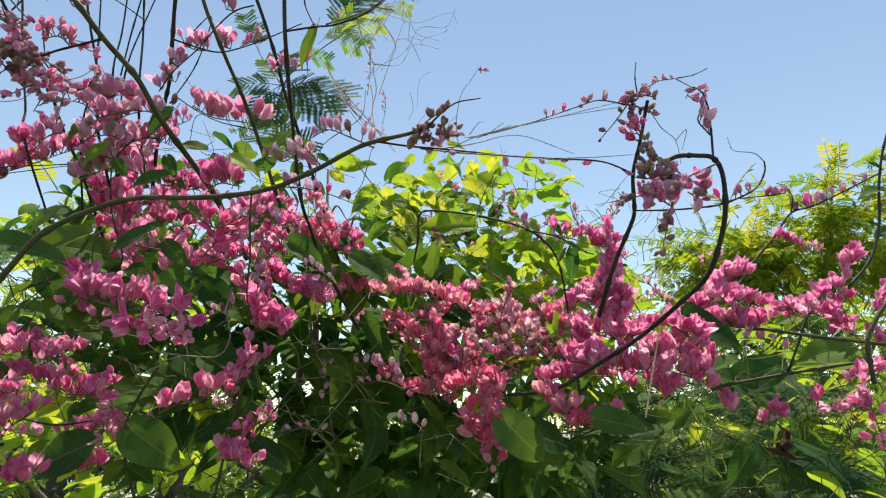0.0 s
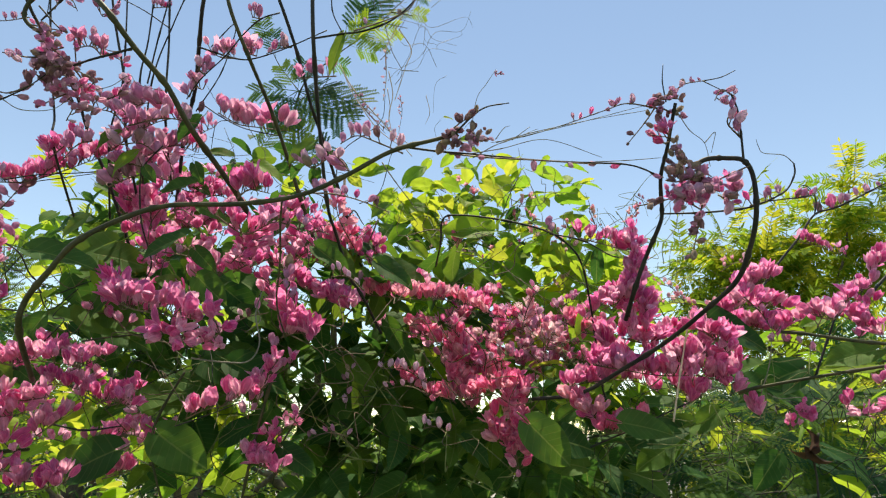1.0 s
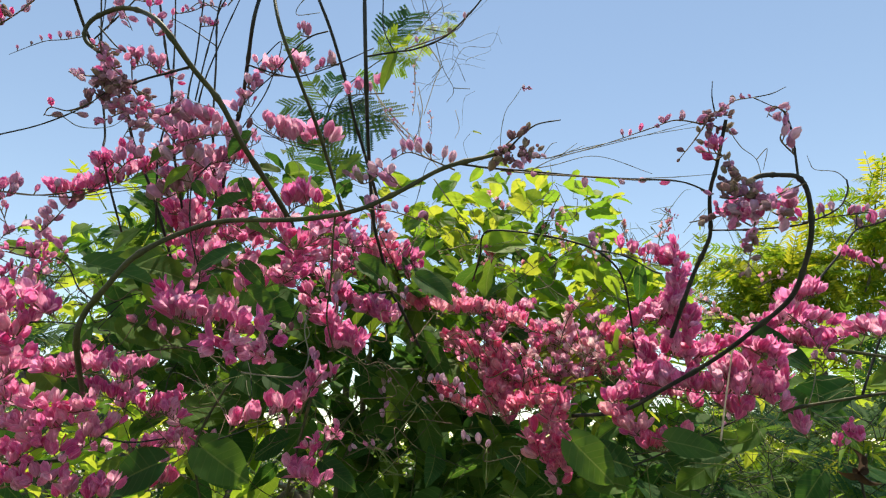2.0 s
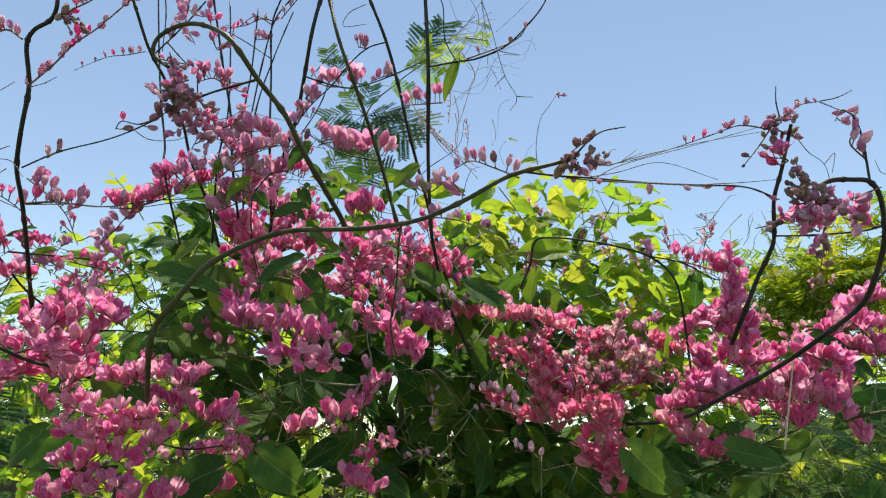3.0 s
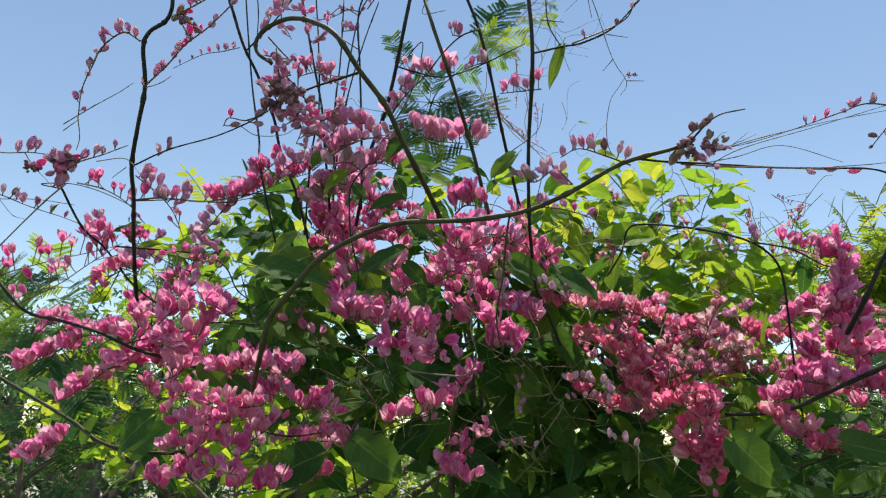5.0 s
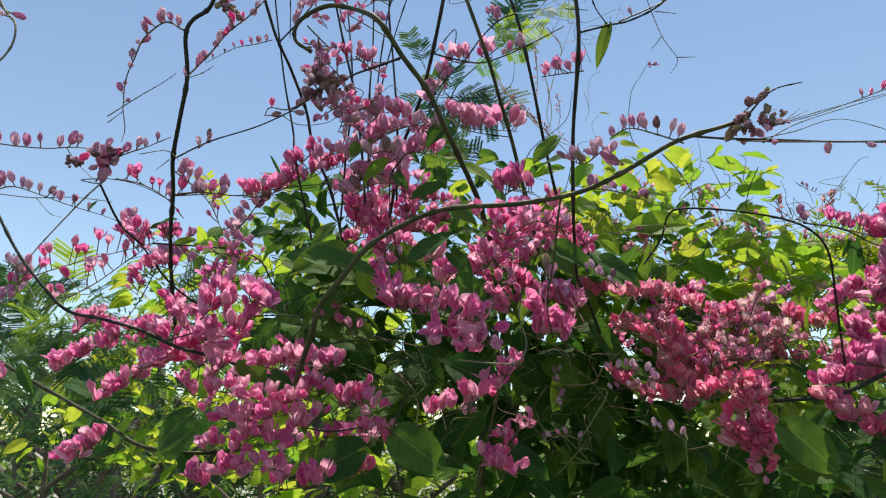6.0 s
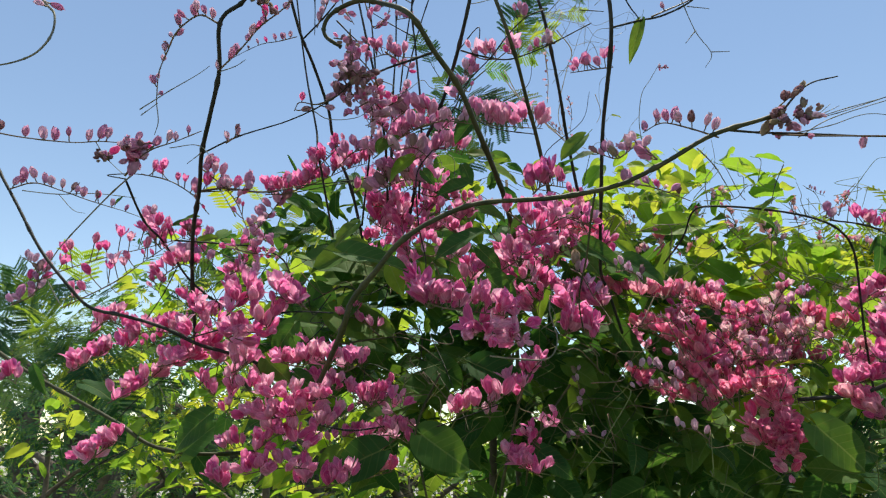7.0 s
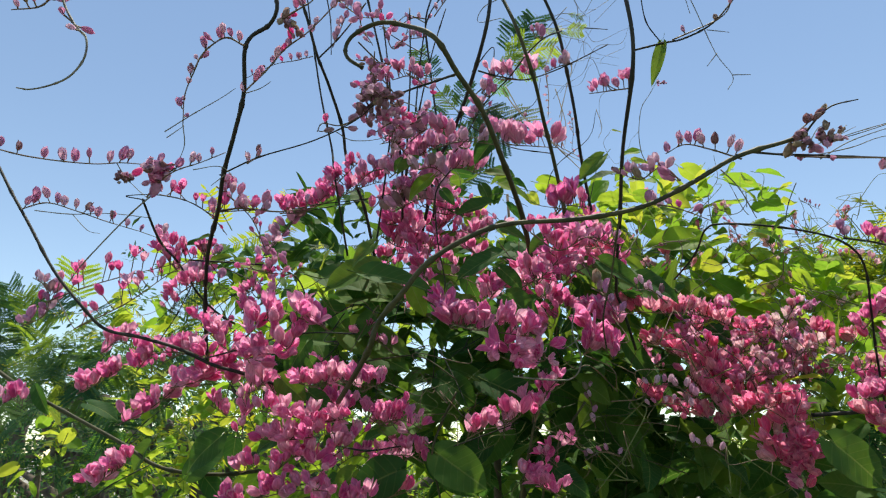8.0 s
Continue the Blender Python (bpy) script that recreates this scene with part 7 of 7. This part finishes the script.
twigs(side_growth, 20, (0.55, 1.0, 1.62), (0.30, 0.14, 0.12), 0.10, 0.0007, GREEN_STALK, 0.3)

left_growth = thing("coral_vine", (-0.5, 0.95, 1.6), "loose side of the vine with bright backlit leaves", "vine", "coral vines")
fill(left_growth, 24, (-0.46, 0.98, 1.66), (0.15, 0.2, 0.15), 0.03, 0.05, LEAF_MESHES)
fill(left_growth, 40, (-0.50, 0.95, 1.63), (0.16, 0.12, 0.09), 0.03, 0.05, YOUNG_MESHES, 0.35)
fill(left_growth, 70, (-0.55, 1.15, 1.74), (0.26, 0.16, 0.22), 0.035, 0.065, YOUNG_MESHES, 0.3)
fill(left_growth, 75, (-0.66, 1.30, 1.60), (0.20, 0.15, 0.13), 0.03, 0.055, YOUNG_MESHES, 0.4)
twigs(left_growth, 20, (-0.5, 0.9, 1.70), (0.24, 0.14, 0.16), 0.16, 0.0006, DARK_STEM)


def scatter(parent, n, c, r, size, kind="flower"):
    """Short drooping flower sprays spread through a part of the vine."""
    for _ in range(n):
        a = ball_point(c, r)
        way = Vector((rng.uniform(-1, 1), rng.uniform(-0.6, 0.4), rng.uniform(-0.4, 0.8))).normalized() * rng.uniform(0.03, 0.06)
        spray(parent, rng.randrange(4, 9), size * rng.uniform(0.85, 1.15), a, a + way * 0.5 + Vector((0, 0, 0.004)), a + way - Vector((0, 0, 0.004)),
              kind=kind, up=0.4, close=0.2)


inner_sprays = thing("coral_vine", (-0.2, 0.7, 1.6), "loose pink flower sprays threaded through the leaves", "vine", "coral vines")
scatter(inner_sprays, 6, (-0.282, 0.500, 1.858), (0.044, 0.05, 0.035), 0.0150, "faded")
scatter(inner_sprays, 4, (-0.291, 0.480, 1.860), (0.040, 0.05, 0.031), 0.0130, "bud")
scatter(inner_sprays, 14, (-0.207, 0.530, 1.776), (0.059, 0.05, 0.034), 0.0160, "flower")
scatter(inner_sprays, 8, (-0.339, 0.620, 1.818), (0.034, 0.05, 0.052), 0.0160, "flower")
scatter(inner_sprays, 10, (-0.080, 0.780, 1.757), (0.094, 0.05, 0.029), 0.0170, "flower")
scatter(inner_sprays, 10, (0.112, 0.860, 1.721), (0.064, 0.05, 0.036), 0.0150, "flower")
scatter(inner_sprays, 8, (0.177, 0.680, 1.696), (0.082, 0.05, 0.050), 0.0180, "flower")
scatter(inner_sprays, 3, (-0.429, 0.600, 1.666), (0.106, 0.05, 0.061), 0.0180, "flower")
scatter(inner_sprays, 4, (-0.416, 0.620, 1.692), (0.086, 0.05, 0.046), 0.0170, "flower")
scatter(inner_sprays, 6, (-0.566, 0.620, 1.767), (0.075, 0.05, 0.057), 0.0150, "flower")
scatter(inner_sprays, 4, (-0.555, 0.600, 1.814), (0.072, 0.05, 0.028), 0.0130, "bud")
scatter(inner_sprays, 6, (-0.315, 0.580, 1.838), (0.081, 0.05, 0.038), 0.0160, "faded")
scatter(inner_sprays, 7, (0.459, 0.720, 1.711), (0.060, 0.05, 0.053), 0.0170, "flower")
scatter(inner_sprays, 8, (-0.144, 0.660, 1.787), (0.055, 0.05, 0.037), 0.0160, "flower")
scatter(inner_sprays, 8, (-0.006, 0.760, 1.684), (0.049, 0.05, 0.035), 0.0180, "flower")
scatter(inner_sprays, 4, (-0.353, 0.700, 1.613), (0.097, 0.05, 0.045), 0.0160, "flower")
scatter(inner_sprays, 5, (-0.36, 0.680, 1.630), (0.13, 0.06, 0.05), 0.0160, "faded")
scatter(inner_sprays, 3, (-0.26, 0.620, 1.620), (0.10, 0.05, 0.04), 0.0160, "flower")
scatter(inner_sprays, 14, (0.10, 0.950, 1.908), (0.20, 0.06, 0.08), 0.0120, "pale")

scatter(inner_sprays, 12, (0.108, 0.780, 1.719), (0.06, 0.04, 0.045), 0.0150, "faded")
scatter(inner_sprays, 8, (0.020, 0.740, 1.673), (0.05, 0.04, 0.03), 0.0170, "coral")
scatter(inner_sprays, 7, (0.102, 0.700, 1.676), (0.07, 0.04, 0.05), 0.0150, "pale")
fill(inner_sprays, 24, (0.110, 0.760, 1.682), (0.10, 0.04, 0.06), 0.025, 0.045, YOUNG_MESHES)

twigs(inner_sprays, 70, (-0.20, 0.64, 1.72), (0.32, 0.12, 0.13), 0.07, 0.0005, STALK, 0.3)
twigs(inner_sprays, 60, (-0.02, 0.72, 1.63), (0.36, 0.10, 0.08), 0.08, 0.0006, GREEN_STALK, 0.3)
twigs(inner_sprays, 50, (0.27, 0.74, 1.68), (0.26, 0.10, 0.08), 0.07, 0.0006, GREEN_STALK, 0.3)
twigs(inner_sprays, 70, (0.10, 0.90, 1.86), (0.26, 0.10, 0.10), 0.07, 0.0006, GREEN_STALK, 0.3)
twigs(inner_sprays, 40, (-0.45, 0.70, 1.72), (0.18, 0.12, 0.12), 0.08, 0.0006, DARK_STEM, 0.3)
scatter(inner_sprays, 5, (-0.20, 0.54, 1.73), (0.16, 0.06, 0.06), 0.0100, "bud")
scatter(inner_sprays, 5, (-0.12, 0.66, 1.64), (0.16, 0.06, 0.05), 0.0105, "bud")
scatter(inner_sprays, 5, (0.20, 0.72, 1.69), (0.16, 0.06, 0.05), 0.0105, "bud")
scatter(inner_sprays, 6, (0.30, 0.85, 1.80), (0.16, 0.06, 0.05), 0.0115, "pale")

# ---- small-leaved trees behind ----


def limb_tree(name, foot, height, label, reach, seed, thick=0.06, fork=0.35, limbs=7):
    """A trunk that forks into curved limbs. Returns the tree and the points where its leaves hang."""
    tree = thing(name, foot, label, "tree")
    f = Vector(foot)
    r = random.Random(seed)
    top = f + Vector((r.uniform(-0.1, 0.1) * height, 0, height * 0.9))
    stem(tree, thick, thick * 0.35, f, f + Vector((0.03, 0.02, height * fork)), f + (top - f) * 0.6 + Vector((0.05, 0, 0)), top, name="trunk", material=TRUNK, sides=9)
    ends = []
    for k in range(limbs):
        s = fork + (0.95 - fork) * k / limbs
        a = f + (top - f) * s
        turn = 2.4 * k + r.uniform(-0.4, 0.4)
        out = Vector((math.cos(turn) * reach[0], math.sin(turn) * reach[1], reach[2] * r.uniform(0.5, 1.0))) * (1.1 - 0.5 * s)
        line = glide([a, a + out * 0.45 + Vector((0, 0, 0.1 * height * 0.3)), a + out], 6)
        stem(tree, thick * 0.4, thick * 0.1, a, a + out * 0.45 + Vector((0, 0, 0.03 * height)), a + out, name="limb", material=TRUNK, sides=6)
        ends += line[5:]
    return tree, ends


def hang(tree, n, ends, spread, low, high, meshes, droop=-0.5, ahead=-0.4):
    for _ in range(n):
        e = ends[rng.randrange(len(ends))]
        d = Vector((rng.gauss(0, 1), rng.gauss(0, 1), rng.gauss(0, 0.7))) * spread
        along = d.normalized() + Vector((rng.uniform(-0.4, 0.4), rng.uniform(-0.4, 0.4), rng.uniform(droop, 0.4)))
        part("leaf", meshes[rng.randrange(len(meshes))], tree,
             frame_of(e + d, along, (rng.gauss(0, 0.4), rng.gauss(ahead, 0.4), 1), rng.uniform(low, high)))


def frond(tree, base, tip, face=0.0, new=False):
    """A feathery leaf from the end of its stalk to its tip; face as for leaf(). new: in the sunlit colours."""
    a, b = Vector(base), Vector(tip)
    part("leaf", (SUNLIT_FEATHERS if new else FEATHER_MESHES)[rng.randrange(3)], tree,
         frame_of(a, b - a, (0, -math.cos(radians(face)), math.sin(radians(face))), (b - a).length))


def hung(n, c, r, low, high, ahead):
    """Poses of leaves that spread out through a crown."""
    return [frame_of(ball_point(c, r), (rng.uniform(-1, 1), rng.uniform(-0.8, 0.8), rng.uniform(-0.8, 0.3)),
                     (rng.gauss(0, 0.45), rng.gauss(ahead, 0.45), 1), rng.uniform(low, high)) for _ in range(n)]


neem, ends = limb_tree("neem_tree", (1.6, 2.8, 0.0), 2.45, "young tree with yellow-green feather-shaped leaves in sun", (0.62, 0.4, 0.3), 3, 0.045, 0.5, 8)
hang(neem, 110, ends, 0.12, 0.15, 0.24, NEEM_MESHES, ahead=0.35)
hang(neem, 100, [Vector(q) for q in ((1.06, 2.75, 2.30), (1.12, 2.75, 2.42), (1.22, 2.75, 2.46), (1.35, 2.75, 2.45), (1.50, 2.75, 2.46), (1.62, 2.75, 2.50),
                                     (1.80, 2.75, 2.58), (2.00, 2.75, 2.56), (2.15, 2.75, 2.50), (1.25, 2.70, 2.30), (1.55, 2.70, 2.30))],
     0.07, 0.16, 0.24, NEEM_MESHES, ahead=0.35)
massed("foliage", NEEM_SHAPES, hung(520, (1.74, 2.9, 2.08), (0.68, 0.34, 0.48), 0.12, 0.19, 0.25), NEEM_MASS, neem)
massed("foliage", NEEM_SHAPES, hung(190, (1.38, 2.85, 2.27), (0.30, 0.25, 0.22), 0.12, 0.19, 0.2), NEEM_MASS, neem)
massed("foliage", NEEM_SHAPES, hung(330, (1.55, 2.7, 1.62), (0.80, 0.3, 0.30), 0.10, 0.17, 0.15), NEEM_MASS, neem)
massed("foliage", NEEM_SHAPES, hung(170, (1.90, 2.8, 2.50), (0.40, 0.2, 0.22), 0.13, 0.19, 0.2), NEEM_MASS, neem)
massed("foliage", NEEM_SHAPES, hung(150, (1.34, 2.8, 2.38), (0.29, 0.2, 0.13), 0.12, 0.18, 0.2), NEEM_MASS, neem)
stem(neem, 0.007, 0.002, (1.70, 2.8, 2.2), (1.80, 2.78, 2.45), (1.84, 2.75, 2.70), (1.87, 2.75, 2.80), name="limb", material=TRUNK)
hang(neem, 26, [Vector((1.86, 2.75, 2.80)), Vector((1.84, 2.75, 2.72)), Vector((1.90, 2.75, 2.80)), Vector((2.05, 2.75, 2.78))], 0.05, 0.14, 0.20, NEEM_MESHES, ahead=0.4)

feather_tree, ends = limb_tree("mimosa_shrub", (-0.30, 1.15, 0.0), 2.35, "slender shrub with dark feathery twice-divided leaves", (0.1, 0.1, 0.15), 5, 0.008, 0.8, 4)
stem(feather_tree, 0.0016, 0.0008, (-0.34, 1.10, 2.10), (-0.325, 1.07, 2.26), (-0.26, 1.07, 2.34), (-0.19, 1.07, 2.40), (-0.10, 1.07, 2.50), name="twig", material=STEM)
stem(feather_tree, 0.0011, 0.0006, (-0.325, 1.07, 2.26), (-0.37, 1.07, 2.32), (-0.40, 1.07, 2.38), name="twig", material=STEM)
KNOT = (-0.330, 1.07, 2.262)
for tip, face in (((-0.402, 1.05, 2.254), 10), ((-0.262, 1.05, 2.258), 20), ((-0.218, 1.04, 2.222), 25), ((-0.378, 1.05, 2.200), 0), ((-0.284, 1.05, 2.198), 15),
                  ((-0.318, 1.06, 2.320), 10), ((-0.360, 1.06, 2.310), 0), ((-0.340, 1.05, 2.190), 5), ((-0.240, 1.05, 2.200), 15)):
    frond(feather_tree, KNOT, tip, face)
for base, tip in (((-0.400, 1.07, 2.370), (-0.417, 1.07, 2.425)), ((-0.380, 1.07, 2.340), (-0.392, 1.07, 2.395)), ((-0.381, 1.07, 2.150), (-0.350, 1.07, 2.215)),
                  ((-0.300, 1.07, 2.110), (-0.330, 1.07, 2.180)), ((-0.330, 1.07, 2.100), (-0.270, 1.07, 2.140)), ((-0.360, 1.07, 2.090), (-0.310, 1.07, 2.150)),
                  ((-0.400, 1.07, 2.120), (-0.370, 1.07, 2.180)), ((-0.213, 1.07, 2.400), (-0.172, 1.07, 2.480)), ((-0.230, 1.07, 2.380), (-0.210, 1.07, 2.460))):
    frond(feather_tree, base, tip, 10)
for base, tip in (((-0.260, 1.06, 2.350), (-0.200, 1.06, 2.395)), ((-0.215, 1.06, 2.375), (-0.150, 1.06, 2.362)), ((-0.230, 1.06, 2.360), (-0.170, 1.06, 2.340)),
                  ((-0.200, 1.06, 2.390), (-0.130, 1.06, 2.400)), ((-0.289, 1.06, 2.325), (-0.228, 1.06, 2.312)), ((-0.170, 1.06, 2.430), (-0.110, 1.06, 2.440)),
                  ((-0.110, 1.06, 2.476), (-0.070, 1.06, 2.466)), ((-0.115, 1.06, 2.440), (-0.072, 1.06, 2.428)), ((-0.240, 1.06, 2.370), (-0.190, 1.06, 2.420))):
    frond(feather_tree, base, Vector(base).lerp(Vector(tip), 0.85), rng.choice((120, 150, 30)), new=True)
hang(feather_tree, 8, [Vector((-0.440, 0.690, 1.855)), Vector((-0.430, 0.700, 1.830))], 0.012, 0.025, 0.04, FEATHER_MESHES, ahead=-1.2)
twigs(feather_tree, 16, (-0.12, 1.0, 2.32), (0.10, 0.05, 0.10), 0.12, 0.0005, TENDRIL)

low_shrub, ends = limb_tree("mimosa_shrub", (0.75, 1.6, 0.0), 1.35, "low shrub with dark feathery leaves under the vine", (0.5, 0.3, 0.2), 6, 0.008, 0.5, 8)
hang(low_shrub, 110, [Vector((0.26 + 0.07 * k, 1.1 + 0.06 * (k % 3), 1.48 + 0.04 * (k % 4))) for k in range(9)], 0.07, 0.07, 0.12, FEATHER_MESHES, ahead=-1.0)
massed("foliage", FEATHER_SHAPES, hung(100, (0.50, 1.28, 1.50), (0.34, 0.14, 0.12), 0.07, 0.11, -0.6), FEATHER_MASS, low_shrub)
massed("foliage", FEATHER_SHAPES, hung(110, (0.66, 1.40, 1.60), (0.34, 0.15, 0.13), 0.05, 0.09, -0.6), FEATHER_MASS, low_shrub)
hang(low_shrub, 70, [Vector((0.5 + 0.09 * k, 1.6, 1.60 + 0.05 * (k % 3))) for k in range(9)], 0.10, 0.12, 0.18, NEEM_MESHES, ahead=0.3)

left_tree, ends = limb_tree("feathery_tree", (-1.75, 1.9, 0.0), 1.75, "loose tree with dark feathery leaves against bright sky", (0.5, 0.35, 0.25), 8, 0.022, 0.5, 9)
hang(left_tree, 70, [ball_point((-1.24, 1.22, 1.82), (0.24, 0.12, 0.13), 0.7) for _ in range(30)], 0.04, 0.07, 0.12, FEATHER_MESHES, ahead=-0.8)
hang(left_tree, 7, [Vector((-1.36, 1.15, 1.92)), Vector((-1.28, 1.15, 1.88)), Vector((-1.20, 1.15, 1.86)), Vector((-1.08, 1.15, 1.84))], 0.03, 0.07, 0.11, SUNLIT_FEATHERS, ahead=0.4)
massed("foliage", FEATHER_SHAPES, hung(70, (-1.90, 2.1, 1.74), (0.60, 0.35, 0.36), 0.10, 0.17, 0.0), FEATHER_MASS, left_tree)
massed("foliage", NEEM_SHAPES, hung(70, (-1.70, 2.2, 1.85), (0.65, 0.30, 0.36), 0.10, 0.17, 0.3), NEEM_MASS, left_tree)
second_tree, ends = limb_tree("leafy_tree", (-1.0, 1.75, 0.0), 2.1, "small tree with bright yellow-green leaves in sun", (0.4, 0.3, 0.25), 9, 0.02, 0.5, 8)
hang(second_tree, 150, [ball_point((-1.02, 1.65, 1.84), (0.36, 0.25, 0.36), 0.7) for _ in range(30)], 0.06, 0.035, 0.07, YOUNG_MESHES, ahead=0.5)
hang(second_tree, 50, [ball_point((-1.0, 1.75, 1.9), (0.4, 0.25, 0.4), 0.7) for _ in range(20)], 0.08, 0.10, 0.16, NEEM_MESHES, ahead=0.4)
hang(second_tree, 36, [Vector((-1.87, 1.80, 1.62)), Vector((-1.72, 1.80, 1.61)), Vector((-1.60, 1.80, 1.62)), Vector((-1.40, 1.80, 1.52)), Vector((-1.33, 1.80, 1.57))],
     0.07, 0.04, 0.075, YOUNG_MESHES, ahead=0.5)


pack(second_tree, 60, (-1.05, 1.50, 1.56), (0.22, 0.12, 0.09), 0.03, 0.055, YOUNG_MASS, 0.4)
pack(second_tree, 70, (-1.02, 1.40, 1.97), (0.26, 0.14, 0.10), 0.03, 0.055, YOUNG_MASS, 0.4)
pack(second_tree, 60, (-0.86, 1.35, 2.05), (0.18, 0.12, 0.07), 0.03, 0.05, LEAF_MASS, 0.1)


# ---- far trees and ground ----


def clump_shape(seed):
    """A loose handful of small leaves."""
    r = random.Random(seed)
    blade = sheet(lambda u: 0.2 * math.sin(math.pi * min(1, u + 0.05) ** 0.8) + 0.01, 1, 2, 2)
    return merged([(*blade, frame_of((r.uniform(-0.6, 0.6), r.uniform(-0.6, 0.6), r.uniform(-0.4, 0.4)),
                                     (r.uniform(-1, 1), r.uniform(-1, 1), r.uniform(-0.7, 0.4)), (r.gauss(0, 0.5), r.gauss(0, 0.5), 1), r.uniform(0.3, 0.5)))
                   for _ in range(16)])


CLUMPS = [clump_shape(k) for k in range(3)]


def far_tree(x, y, height, wide, seed, label="distant broad-leaved tree with a loose green crown", clumps=170, grain=0.42, material=FAR):
    tree, ends = limb_tree("tree", (x, y, 0), height * 0.8, label, (wide, wide, height * 0.3), seed, 0.12, 0.3, 9)
    spots = [ends[rng.randrange(len(ends))] + Vector((rng.gauss(0, 0.16) * wide * 2, rng.gauss(0, 0.16) * wide * 2, rng.gauss(0, 0.10) * height)) for _ in range(clumps)]
    massed("crown", CLUMPS, [frame_of(q, (rng.uniform(-1, 1), rng.uniform(-1, 1), rng.uniform(-0.3, 0.3)), (0, 0, 1), grain * rng.uniform(0.7, 1.3)) for q in spots], material, tree)


NEARER = "small-leaved tree with a thin crown letting sky through"
far_tree(-3.6, 5.0, 3.0, 1.0, 81, NEARER, 110, 0.17, FAR_SHADED)
far_tree(-2.2, 5.6, 3.2, 1.0, 82, NEARER, 120, 0.17, FAR_SHADED)
far_tree(-2.5, 4.2, 2.7, 0.8, 85, NEARER, 130, 0.13, FAR_SHADED)
far_tree(-4.4, 4.4, 2.9, 0.9, 86, NEARER, 130, 0.14, FAR_SHADED)
far_tree(-1.9, 4.5, 2.9, 0.8, 88, NEARER, 230, 0.13, FAR_SHADED)
far_tree(-3.3, 3.9, 2.9, 0.8, 89, NEARER, 220, 0.12, FAR_SHADED)
far_tree(-2.6, 3.3, 2.7, 0.7, 90, NEARER, 180, 0.1, FAR_SHADED)
far_tree(-1.2, 4.8, 2.0, 0.8, 87, NEARER, 200, 0.17)
far_tree(3.6, 5.6, 3.4, 1.2, 83, NEARER, 170, 0.22)
for k in range(12):
    turn = radians(-75 + 13 * k + rng.uniform(-3, 3))
    away = rng.uniform(11, 17)
    far_tree(away * math.sin(turn), away * math.cos(turn), rng.uniform(1.9, 2.7), rng.uniform(1.2, 1.9), 40 + k)

ground_mesh = bmesh.new()
bmesh.ops.create_grid(ground_mesh, x_segments=120, y_segments=120, size=1.0)
for v in ground_mesh.verts:
    d = max(abs(v.co.x), abs(v.co.y))
    v.co.x, v.co.y = v.co.x * (4 + 1500 * d ** 4), v.co.y * (4 + 1500 * d ** 4)
    v.co.z = 0.04 * noise.noise(v.co * 0.8) - 0.03 if v.co.length < 60 else -0.03
ground_data = bpy.data.meshes.new("ground")
ground_mesh.to_mesh(ground_data)
ground_data.materials.append(soil)
tagged(new("ground", ground_data), "patchy grass ground reaching to the horizon, coloured paler further out to imitate bright gaps", "ground", kind="structure")
